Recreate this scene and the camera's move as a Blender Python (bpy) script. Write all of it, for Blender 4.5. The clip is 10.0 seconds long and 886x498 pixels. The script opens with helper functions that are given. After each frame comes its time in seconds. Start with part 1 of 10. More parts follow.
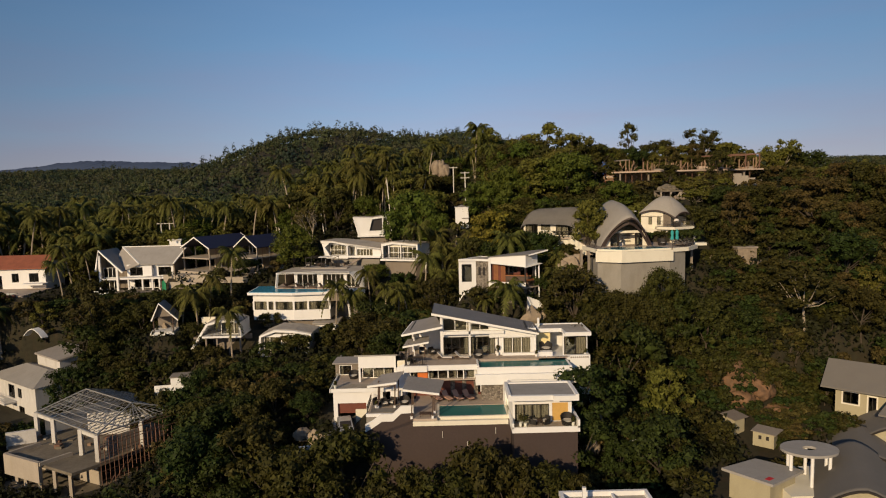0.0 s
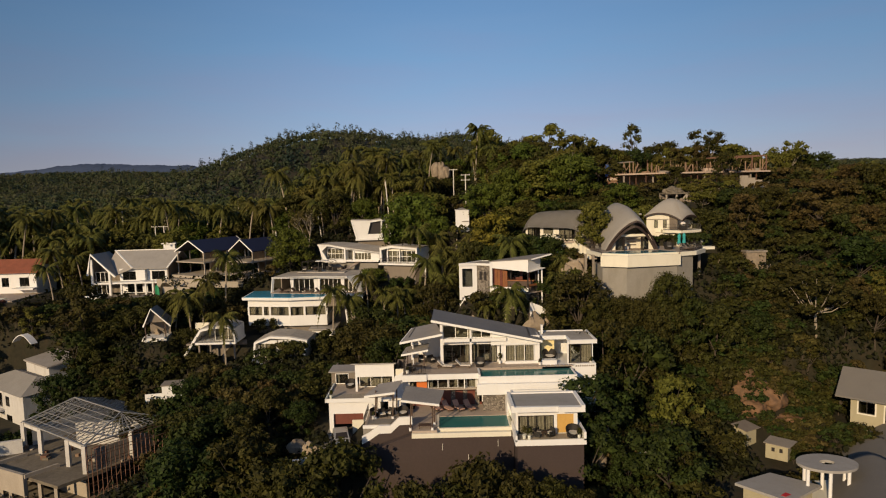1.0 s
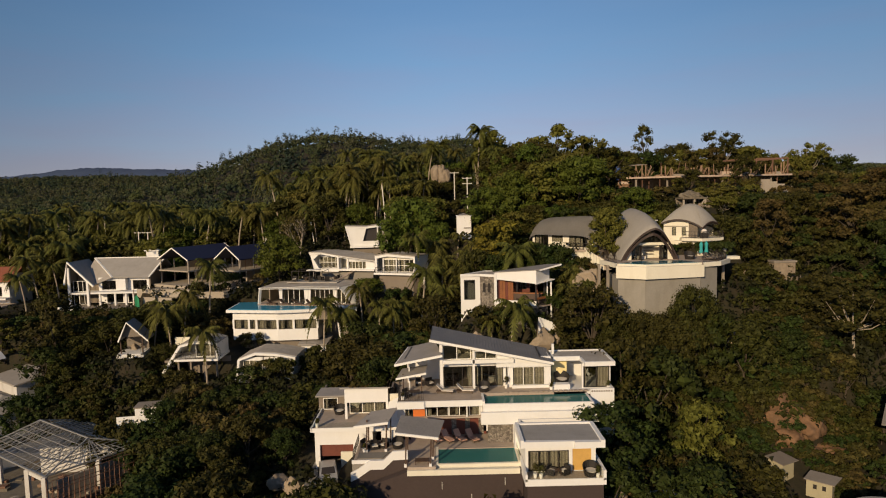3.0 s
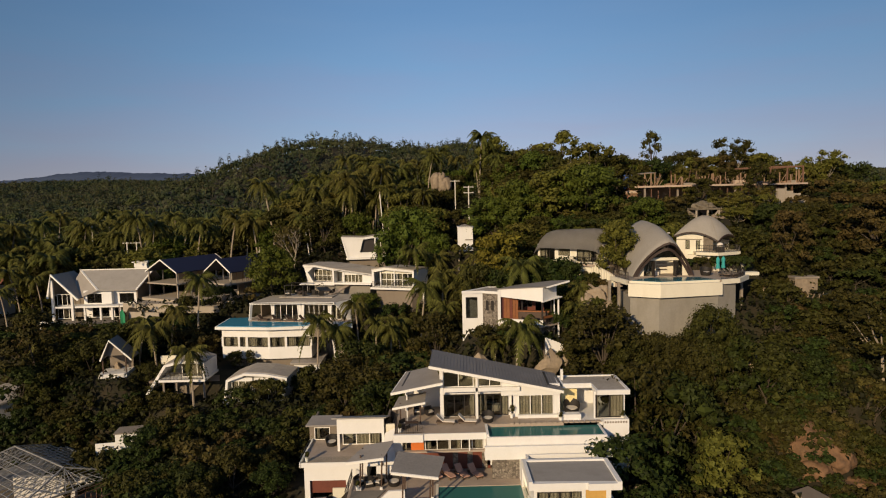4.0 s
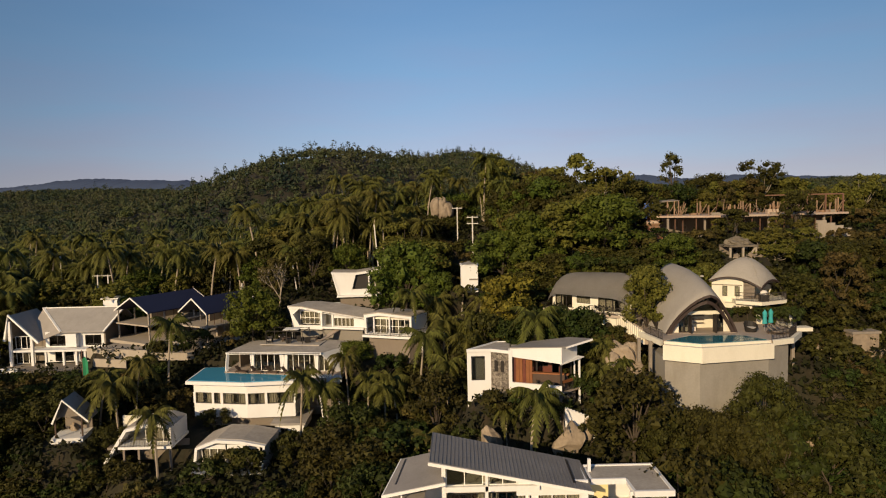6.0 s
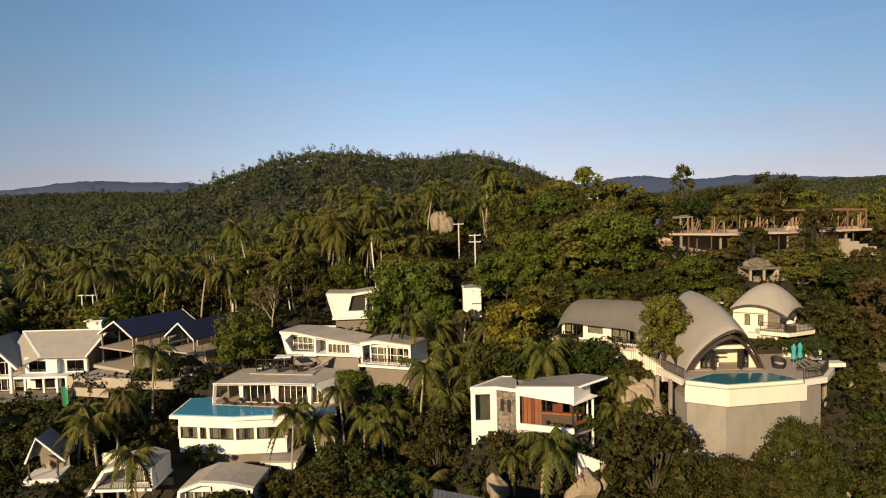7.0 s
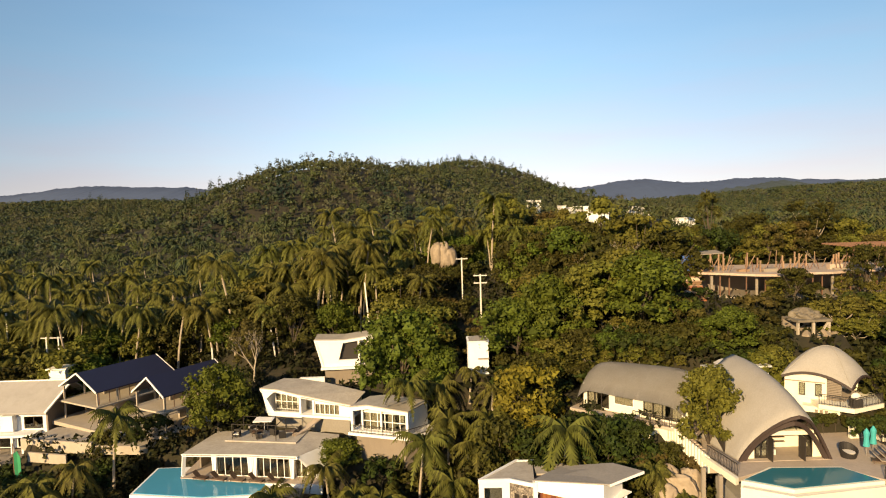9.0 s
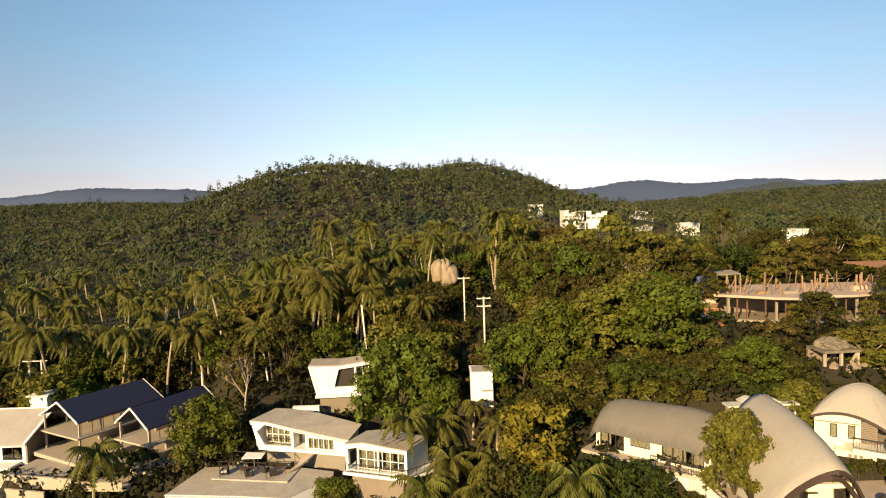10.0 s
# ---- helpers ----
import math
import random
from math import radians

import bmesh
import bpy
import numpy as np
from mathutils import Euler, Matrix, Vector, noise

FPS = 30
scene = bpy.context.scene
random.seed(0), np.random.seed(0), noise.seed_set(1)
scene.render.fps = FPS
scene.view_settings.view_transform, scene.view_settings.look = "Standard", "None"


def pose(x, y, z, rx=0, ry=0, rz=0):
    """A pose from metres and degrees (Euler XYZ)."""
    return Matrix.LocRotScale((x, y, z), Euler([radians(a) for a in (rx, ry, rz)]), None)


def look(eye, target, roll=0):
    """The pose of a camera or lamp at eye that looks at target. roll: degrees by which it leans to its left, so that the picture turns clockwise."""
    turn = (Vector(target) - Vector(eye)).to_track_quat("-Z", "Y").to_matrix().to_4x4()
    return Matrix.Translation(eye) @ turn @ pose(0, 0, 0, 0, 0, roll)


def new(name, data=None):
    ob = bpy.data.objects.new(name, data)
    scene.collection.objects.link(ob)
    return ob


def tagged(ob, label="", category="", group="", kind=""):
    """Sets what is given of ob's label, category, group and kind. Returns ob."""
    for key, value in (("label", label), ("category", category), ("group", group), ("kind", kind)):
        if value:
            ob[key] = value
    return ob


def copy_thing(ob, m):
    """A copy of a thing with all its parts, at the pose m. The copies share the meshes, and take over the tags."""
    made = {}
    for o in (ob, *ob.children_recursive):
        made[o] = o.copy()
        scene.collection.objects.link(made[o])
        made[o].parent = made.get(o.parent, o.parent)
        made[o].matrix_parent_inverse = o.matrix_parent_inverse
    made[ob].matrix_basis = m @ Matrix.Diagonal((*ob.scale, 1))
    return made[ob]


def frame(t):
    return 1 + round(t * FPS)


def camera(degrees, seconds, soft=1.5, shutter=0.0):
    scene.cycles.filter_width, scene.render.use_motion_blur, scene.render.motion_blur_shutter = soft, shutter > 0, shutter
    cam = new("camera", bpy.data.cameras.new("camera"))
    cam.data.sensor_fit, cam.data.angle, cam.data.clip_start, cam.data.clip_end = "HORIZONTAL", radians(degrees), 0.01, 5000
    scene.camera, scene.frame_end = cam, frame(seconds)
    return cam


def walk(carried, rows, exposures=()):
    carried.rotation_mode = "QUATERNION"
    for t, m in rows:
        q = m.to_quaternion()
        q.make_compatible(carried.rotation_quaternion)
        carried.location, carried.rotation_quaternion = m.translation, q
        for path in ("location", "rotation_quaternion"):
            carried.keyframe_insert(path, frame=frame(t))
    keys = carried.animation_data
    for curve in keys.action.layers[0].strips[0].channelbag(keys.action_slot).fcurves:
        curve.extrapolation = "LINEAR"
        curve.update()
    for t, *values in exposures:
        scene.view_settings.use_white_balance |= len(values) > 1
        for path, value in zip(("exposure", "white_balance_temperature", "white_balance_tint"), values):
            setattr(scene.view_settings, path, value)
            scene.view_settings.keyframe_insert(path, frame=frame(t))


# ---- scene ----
cam = camera(69.3, 10.0, soft=1.1)
PATH = [
    (0, (0.801, -1.053, 39.853), (0.806, 0.937, 39.658), -1.4),
    (0.5, (0.794, 0.236, 39.794), (0.799, 2.227, 39.604), -1.4),
    (1, (0.779, 1.784, 39.739), (0.785, 3.775, 39.553), -1.4),
    (1.5, (0.764, 3.559, 39.627), (0.771, 5.551, 39.445), -1.4),
    (2, (0.805, 5.377, 39.59), (0.811, 7.369, 39.412), -1.4),
    (3.5, (0.866, 12.142, 39.848), (0.871, 14.135, 39.681), -1.3),
    (4, (0.869, 14.811, 40.672), (0.874, 16.804, 40.512), -1.3),
    (4.5, (0.905, 17.678, 41.7), (0.91, 19.672, 41.545), -1.4),
    (5, (0.87, 20.671, 42.703), (0.876, 22.665, 42.552), -1.4),
    (5.5, (0.826, 23.592, 43.605), (0.832, 25.587, 43.46), -1.3),
    (7, (0.758, 31.92, 47.155), (0.764, 33.916, 47.017), -1.5),
    (7.5, (0.806, 34.83, 48.284), (0.81, 36.826, 48.149), -1.5),
    (8, (0.835, 37.607, 49.427), (0.839, 39.603, 49.295), -1.6),
    (8.5, (0.837, 40.094, 50.603), (0.84, 42.09, 50.471), -1.6),
    (9, (0.819, 42.684, 51.673), (0.823, 44.68, 51.545), -1.7),
    (9.5, (0.915, 45.189, 52.892), (0.915, 47.185, 52.763), -1.8),
    (10, (0.891, 47.507, 53.98), (0.892, 49.503, 53.855), -1.8),
]
EXPOSURES = [(0.0, -0.29, 6450, 17), (5.5, -0.26, 6500, 17), (6.3, 0.08, 6800, 16), (7.0, 0.31, 7000, 15), (8.0, 0.58, 7450, 14), (9.0, 0.84, 7750, 14), (10.0, 0.95, 7900, 13)]
walk(cam, [(t, look(eye, target, roll)) for t, eye, target, roll in PATH], EXPOSURES)

# ---- world and sun ----
SUN_EL, SUN_AZ = radians(19.5), radians(209)
world = bpy.data.worlds.new("sky")
scene.world = world
world.use_nodes = True
wn = world.node_tree.nodes
sky = wn.new("ShaderNodeTexSky")
sky.sky_type, sky.sun_disc = "NISHITA", False
sky.sun_elevation, sky.sun_rotation = SUN_EL, SUN_AZ
sky.air_density, sky.dust_density, sky.ozone_density = 1.0, 0.2, 3.0
wn["Background"].inputs["Strength"].default_value = 0.128
coord, hazy, tone = wn.new("ShaderNodeTexCoord"), wn.new("ShaderNodeMapping"), wn.new("ShaderNodeMix")
hazy.inputs["Location"].default_value, hazy.inputs["Scale"].default_value = (0, 0, 0.07), (1, 1, 0.7)
tone.data_type, tone.blend_type = "RGBA", "MULTIPLY"
tone.inputs["Factor"].default_value = 1.0
wl = world.node_tree.links
# evening haze: pinkish grey over the horizon, deeper blue higher up, faint streaks of thin cloud
split, haze, thin, streak, lift = wn.new("ShaderNodeSeparateXYZ"), wn.new("ShaderNodeValToRGB"), wn.new("ShaderNodeTexNoise"), wn.new("ShaderNodeMapping"), wn.new("ShaderNodeMapRange")
wl.new(coord.outputs["Generated"], split.inputs[0])
streak.inputs["Scale"].default_value, streak.inputs["Rotation"].default_value = (2.2, 2.2, 16), (0.05, 0.08, 0)
wl.new(coord.outputs["Generated"], streak.inputs["Vector"]), wl.new(streak.outputs[0], thin.inputs["Vector"])
thin.inputs["Scale"].default_value, thin.inputs["Detail"].default_value = 1.6, 4
lift.inputs["To Min"].default_value, lift.inputs["To Max"].default_value = -0.035, 0.035
lift.inputs["From Min"].default_value, lift.inputs["From Max"].default_value = 0.3, 0.7
wl.new(thin.outputs[0], lift.inputs["Value"])
height_in = wn.new("ShaderNodeMath")
wl.new(split.outputs["Z"], height_in.inputs[0]), wl.new(lift.outputs[0], height_in.inputs[1])
wl.new(height_in.outputs[0], haze.inputs[0])
for k, (at, c) in enumerate(((0.0, (0.81, 0.59, 0.59)), (0.035, (0.8, 0.6, 0.61)), (0.1, (0.75, 0.65, 0.67)), (0.22, (0.62, 0.7, 0.73)), (0.36, (0.52, 0.67, 0.73)), (1.0, (0.6, 0.6, 0.58)))):
    el = haze.color_ramp.elements[k] if k < 2 else haze.color_ramp.elements.new(at)
    el.position, el.color = at, (*c, 1)
across, deep, side, span = wn.new("ShaderNodeMapRange"), wn.new("ShaderNodeVectorMath"), wn.new("ShaderNodeMath"), wn.new("ShaderNodeMath")
side.operation, span.operation = "SUBTRACT", "ABSOLUTE"
side.inputs[1].default_value = -0.1
across.interpolation_type = "SMOOTHSTEP"
across.inputs["From Min"].default_value, across.inputs["From Max"].default_value = 0.0, 0.75
across.inputs["To Min"].default_value, across.inputs["To Max"].default_value = 1.17, 0.82
wl.new(split.outputs["X"], side.inputs[0]), wl.new(side.outputs[0], span.inputs[0])
deep.operation = "SCALE"
wl.new(span.outputs[0], across.inputs["Value"]), wl.new(haze.outputs[0], deep.inputs[0])
wl.new(across.outputs[0], deep.inputs["Scale"]), wl.new(deep.outputs[0], tone.inputs["B"])
wl.new(coord.outputs["Generated"], hazy.inputs["Vector"]), wl.new(hazy.outputs[0], sky.inputs["Vector"])
wl.new(sky.outputs[0], tone.inputs["A"]), wl.new(tone.outputs["Result"], wn["Background"].inputs[0])
sun = new("sun", bpy.data.lights.new("sun", "SUN"))
sun.data.energy, sun.data.angle, sun.data.color = 5.0, radians(0.6), (1.0, 0.785, 0.46)
sun.matrix_world = look((100 * math.sin(SUN_AZ) * math.cos(SUN_EL), 100 * math.cos(SUN_AZ) * math.cos(SUN_EL), 100 * math.sin(SUN_EL)), (0, 0, 0))


# ---- materials ----
def nodes_of(name):
    m = bpy.data.materials.new(name)
    m.use_nodes = True
    return m, m.node_tree.nodes, m.node_tree.links, m.node_tree.nodes["Principled BSDF"]


def mat(name, col, rough=0.8, var=0.2, scale=(0.5, 7.0), bump=0.0, bscale=25.0, metal=0.0, stain=None, amount=0.3, spec=0.4, rand=0.0):
    """Paint, plaster, concrete, timber and the like: two scales of unevenness, stains and fine relief."""
    m, n, l, b = nodes_of(name)
    geo = n.new("ShaderNodeNewGeometry")
    a, c = n.new("ShaderNodeTexNoise"), n.new("ShaderNodeTexNoise")
    a.inputs["Scale"].default_value, c.inputs["Scale"].default_value = scale
    a.inputs["Detail"].default_value, c.inputs["Detail"].default_value = 5, 3
    for t in (a, c):
        l.new(geo.outputs["Position"], t.inputs["Vector"])
    add = n.new("ShaderNodeMath")
    add.operation = "ADD"
    l.new(a.outputs[0], add.inputs[0]), l.new(c.outputs[0], add.inputs[1])
    last = add.outputs[0]
    if rand:
        info, mul, add2 = n.new("ShaderNodeObjectInfo"), n.new("ShaderNodeMath"), n.new("ShaderNodeMath")
        mul.operation, add2.operation = "MULTIPLY_ADD", "ADD"
        l.new(info.outputs["Random"], mul.inputs[0])
        mul.inputs[1].default_value, mul.inputs[2].default_value = rand, -rand / 2
        l.new(last, add2.inputs[0]), l.new(mul.outputs[0], add2.inputs[1])
        last = add2.outputs[0]
    ramp = n.new("ShaderNodeValToRGB")
    ramp.color_ramp.elements[0].position, ramp.color_ramp.elements[1].position = 0.6, 1.4
    span = n.new("ShaderNodeMapRange")
    span.inputs["From Min"].default_value, span.inputs["From Max"].default_value = 0.55, 1.45
    l.new(last, span.inputs["Value"])
    ramp.color_ramp.elements[0].position, ramp.color_ramp.elements[1].position = 0.0, 1.0
    ramp.color_ramp.elements[0].color = (*[v * (1 - var) for v in col], 1)
    ramp.color_ramp.elements[1].color = (*[min(0.9, v * (1 + var)) for v in col], 1)
    l.new(span.outputs[0], ramp.inputs[0])
    out = ramp.outputs[0]
    if stain:
        s, mix, r2 = n.new("ShaderNodeTexNoise"), n.new("ShaderNodeMix"), n.new("ShaderNodeMapRange")
        mp = n.new("ShaderNodeMapping")
        mp.inputs["Scale"].default_value = (1.2, 1.2, 0.35)
        l.new(geo.outputs["Position"], mp.inputs["Vector"]), l.new(mp.outputs[0], s.inputs["Vector"])
        s.inputs["Scale"].default_value, s.inputs["Detail"].default_value = 0.9, 6
        r2.inputs["From Min"].default_value, r2.inputs["From Max"].default_value = 0.48, 0.75
        r2.inputs["To Max"].default_value = amount
        l.new(s.outputs[0], r2.inputs["Value"])
        mix.data_type = "RGBA"
        l.new(r2.outputs[0], mix.inputs["Factor"]), l.new(out, mix.inputs["A"])
        mix.inputs["B"].default_value = (*stain, 1)
        out = mix.outputs["Result"]
    l.new(out, b.inputs["Base Color"])
    b.inputs["Roughness"].default_value, b.inputs["Metallic"].default_value = rough, metal
    b.inputs["Specular IOR Level"].default_value = spec
    if bump:
        t, bp = n.new("ShaderNodeTexNoise"), n.new("ShaderNodeBump")
        t.inputs["Scale"].default_value, t.inputs["Detail"].default_value = bscale, 4
        l.new(geo.outputs["Position"], t.inputs["Vector"])
        bp.inputs["Strength"].default_value, bp.inputs["Distance"].default_value = bump, 0.05
        l.new(t.outputs[0], bp.inputs["Height"]), l.new(bp.outputs[0], b.inputs["Normal"])
    return m


def leaf_mat(name, col, vary=0.5, hue=0.0, stand=0.0):
    """Foliage: each plant differs a little from the next, and each leaf from its neighbour; leaves let some light through."""
    m, n, l, b = nodes_of(name)
    info, geo = n.new("ShaderNodeObjectInfo"), n.new("ShaderNodeNewGeometry")
    ns = n.new("ShaderNodeTexNoise")
    ns.inputs["Scale"].default_value = 0.06
    l.new(geo.outputs["Position"], ns.inputs["Vector"])
    hsv = n.new("ShaderNodeHueSaturation")
    r1, r2 = n.new("ShaderNodeMapRange"), n.new("ShaderNodeMapRange")
    add = n.new("ShaderNodeMath")
    add.operation = "ADD"
    l.new(info.outputs["Random"], add.inputs[0]), l.new(ns.outputs[0], add.inputs[1])
    r1.inputs["From Min"].default_value, r1.inputs["From Max"].default_value = 0.3, 1.5
    r1.inputs["To Min"].default_value, r1.inputs["To Max"].default_value = 0.462 + hue, 0.508 + hue
    r2.inputs["To Min"].default_value, r2.inputs["To Max"].default_value = 1 - vary, 1 + vary
    l.new(add.outputs[0], r1.inputs["Value"]), l.new(geo.outputs["Random Per Island"], r2.inputs["Value"])
    l.new(r1.outputs[0], hsv.inputs["Hue"]), l.new(r2.outputs[0], hsv.inputs["Value"])
    hsv.inputs["Color"].default_value = (*col, 1)
    if stand:  # whole crowns of different kinds and tones in a mass of trees
        crown, tones, flat = n.new("ShaderNodeTexNoise"), n.new("ShaderNodeValToRGB"), n.new("ShaderNodeMapping")
        flat.inputs["Scale"].default_value = (stand, stand, stand * 0.3)
        crown.inputs["Scale"].default_value, crown.inputs["Detail"].default_value = 1.0, 3
        l.new(geo.outputs["Position"], flat.inputs["Vector"]), l.new(flat.outputs[0], crown.inputs["Vector"])
        for k, (at, f) in enumerate(((0.32, (0.4, 0.58, 1.0)), (0.42, (0.8, 0.98, 0.95)), (0.5, (1.05, 1.12, 0.95)), (0.58, (1.3, 1.15, 1.5)), (0.68, (1.35, 1.5, 1.0)))):
            el = tones.color_ramp.elements[k] if k < 2 else tones.color_ramp.elements.new(at)
            el.position, el.color = at, (*[u * v for u, v in zip(col, f)], 1)
        l.new(crown.outputs[0], tones.inputs[0]), l.new(tones.outputs[0], hsv.inputs["Color"])
    l.new(hsv.outputs[0], b.inputs["Base Color"])
    b.inputs["Roughness"].default_value, b.inputs["Specular IOR Level"].default_value = 0.7, 0.2
    tr, mx = n.new("ShaderNodeBsdfTranslucent"), n.new("ShaderNodeMixShader")
    l.new(hsv.outputs[0], tr.inputs["Color"])
    mx.inputs[0].default_value = 0.2
    l.new(b.outputs[0], mx.inputs[1]), l.new(tr.outputs[0], mx.inputs[2])
    l.new(mx.outputs[0], n["Material Output"].inputs["Surface"])
    return m


def glass_mat(name, tint=(0.75, 0.8, 0.8), clear=0.85):
    m, n, l, b = nodes_of(name)
    tr, gl, mx, fr = n.new("ShaderNodeBsdfTransparent"), n.new("ShaderNodeBsdfGlossy"), n.new("ShaderNodeMixShader"), n.new("ShaderNodeFresnel")
    tr.inputs[0].default_value = (*[v * clear for v in tint], 1)
    gl.inputs["Roughness"].default_value = 0.02
    fr.inputs[0].default_value = 1.5
    l.new(fr.outputs[0], mx.inputs[0]), l.new(tr.outputs[0], mx.inputs[1]), l.new(gl.outputs[0], mx.inputs[2])
    l.new(mx.outputs[0], n["Material Output"].inputs["Surface"])
    return m


def water_mat(name, col):
    m, n, l, b = nodes_of(name)
    b.inputs["Base Color"].default_value = (*col, 1)
    b.inputs["Roughness"].default_value, b.inputs["IOR"].default_value = 0.1, 1.33
    geo, w, bp = n.new("ShaderNodeNewGeometry"), n.new("ShaderNodeTexNoise"), n.new("ShaderNodeBump")
    l.new(geo.outputs["Position"], w.inputs["Vector"])
    w.inputs["Scale"].default_value = 2.5
    bp.inputs["Strength"].default_value, bp.inputs["Distance"].default_value = 0.15, 0.04
    l.new(w.outputs[0], bp.inputs["Height"]), l.new(bp.outputs[0], b.inputs["Normal"])
    return m


def stone_mat(name, scale=2.2, cols=((0.16, 0.13, 0.1), (0.42, 0.36, 0.28))):
    """Dry-laid facing of small irregular stones."""
    m, n, l, b = nodes_of(name)
    geo, v, e = n.new("ShaderNodeNewGeometry"), n.new("ShaderNodeTexVoronoi"), n.new("ShaderNodeTexVoronoi")
    e.feature = "DISTANCE_TO_EDGE"
    for t in (v, e):
        t.inputs["Scale"].default_value = scale
        l.new(geo.outputs["Position"], t.inputs["Vector"])
    sep, ramp, mr, mix = n.new("ShaderNodeSeparateColor"), n.new("ShaderNodeValToRGB"), n.new("ShaderNodeMapRange"), n.new("ShaderNodeMix")
    l.new(v.outputs["Color"], sep.inputs[0]), l.new(sep.outputs[0], ramp.inputs[0])
    ramp.color_ramp.elements[0].color, ramp.color_ramp.elements[1].color = (*cols[0], 1), (*cols[1], 1)
    mr.inputs["From Max"].default_value = 0.06
    l.new(e.outputs["Distance"], mr.inputs["Value"])
    mix.data_type = "RGBA"
    mix.inputs["A"].default_value = (0.06, 0.05, 0.04, 1)
    l.new(mr.outputs[0], mix.inputs["Factor"]), l.new(ramp.outputs[0], mix.inputs["B"])
    l.new(mix.outputs["Result"], b.inputs["Base Color"])
    bp = n.new("ShaderNodeBump")
    bp.inputs["Distance"].default_value = 0.06
    l.new(mr.outputs[0], bp.inputs["Height"]), l.new(bp.outputs[0], b.inputs["Normal"])
    b.inputs["Roughness"].default_value = 0.9
    return m


WHITE = mat("white_render", (0.72, 0.71, 0.69), 0.7, 0.04, bump=0.1, stain=(0.55, 0.52, 0.46), amount=0.14)
CREAM = mat("cream_render", (0.69, 0.65, 0.535), 0.75, 0.06, bump=0.1, stain=(0.5, 0.44, 0.33), amount=0.25)
BROWN = mat("brown_render", (0.055, 0.038, 0.034), 0.85, 0.14, (0.25, 5), bump=0.15, stain=(0.05, 0.036, 0.033), amount=0.6)
CONCRETE = mat("grey_concrete", (0.22, 0.2, 0.17), 0.85, 0.18, (0.35, 6), bump=0.15, stain=(0.2, 0.18, 0.15), amount=0.5)
RAWCON = mat("raw_concrete", (0.24, 0.205, 0.165), 0.9, 0.2, (0.4, 6), bump=0.2, stain=(0.28, 0.24, 0.2), amount=0.5)
FLATROOF = mat("roof_membrane", (0.36, 0.325, 0.28), 0.9, 0.2, (0.5, 4), bump=0.1, stain=(0.25, 0.225, 0.19), amount=0.5)
SHINGLE = mat("shingle_roof", (0.285, 0.265, 0.237), 0.9, 0.16, (0.4, 9), bump=0.35, bscale=12, stain=(0.24, 0.215, 0.185), amount=0.45)
METALROOF = mat("dark_metal_roof", (0.22, 0.205, 0.19), 0.65, 0.2, (0.4, 5), metal=0.0, stain=(0.2, 0.18, 0.16), amount=0.3)
GREYROOF = mat("grey_tile_roof", (0.29, 0.265, 0.24), 0.8, 0.15, (0.5, 8), bump=0.25, bscale=10, stain=(0.22, 0.2, 0.18), amount=0.4)
BLUEROOF = mat("navy_roof", (0.012, 0.014, 0.04), 0.6, 0.15, (0.5, 6), bump=0.2, bscale=9)
REDROOF = mat("red_tile_roof", (0.25, 0.08, 0.042), 0.8, 0.25, (0.7, 8), bump=0.3, bscale=10, stain=(0.15, 0.05, 0.03), amount=0.5)
FASCIA = mat("white_fascia", (0.8, 0.78, 0.73), 0.5, 0.04)
PAVING = mat("terrace_paving", (0.38, 0.31, 0.25), 0.8, 0.14, (0.5, 5), stain=(0.28, 0.24, 0.2), amount=0.4)
TIMBER = mat("dark_timber", (0.075, 0.045, 0.03), 0.6, 0.3, (1, 12))
REDWOOD = mat("red_timber", (0.15, 0.045, 0.028), 0.55, 0.25, (1, 10))
ORANGE = mat("orange_door", (0.62, 0.16, 0.03), 0.5, 0.1)
OCHRE = mat("ochre_panel", (0.55, 0.33, 0.09), 0.6, 0.1)
GREYWALL = mat("grey_brown_wall", (0.2, 0.165, 0.13), 0.8, 0.1, stain=(0.14, 0.11, 0.09), amount=0.4)
DARKFRAME = mat("dark_frame", (0.03, 0.025, 0.022), 0.4, 0.2)
ARCHWOOD = mat("arch_beam", (0.045, 0.03, 0.026), 0.6, 0.2)
DARKROOM = mat("dim_interior", (0.16, 0.13, 0.105), 0.9, 0.15)
CURTAIN = mat("curtain_cloth", (0.6, 0.54, 0.45), 0.9, 0.1, (1, 6))
WICKER = mat("black_wicker", (0.02, 0.017, 0.015), 0.7, 0.3)
CUSHION = mat("pale_cushion", (0.62, 0.57, 0.5), 0.9, 0.08)
SCAFF = mat("scaffold_wood", (0.16, 0.085, 0.055), 0.85, 0.3, (1, 6))
FORMWOOD = mat("new_timber", (0.27, 0.175, 0.11), 0.8, 0.3, (1, 6), rand=0.5)
NEWCON = mat("new_concrete", (0.36, 0.31, 0.25), 0.9, 0.16, (0.4, 6), bump=0.15, stain=(0.3, 0.26, 0.2), amount=0.5)
ORANGEWOOD = mat("orange_timber", (0.25, 0.095, 0.035), 0.6, 0.25, (1, 10))
EARTH = mat("bare_earth", (0.17, 0.095, 0.05), 0.95, 0.3, (0.5, 5), bump=0.5, bscale=4, stain=(0.09, 0.065, 0.04), amount=0.6)
REDEARTH = mat("red_earth", (0.28, 0.1, 0.05), 0.95, 0.3, (0.5, 5), bump=0.5, bscale=4, stain=(0.2, 0.1, 0.06), amount=0.5)
# cream plaster yellowed, so the porch's warm light sits in the base colour
WARMLITCREAM = mat("warm_lit_cream_plaster", (0.72, 0.6, 0.3), 0.75, 0.08)
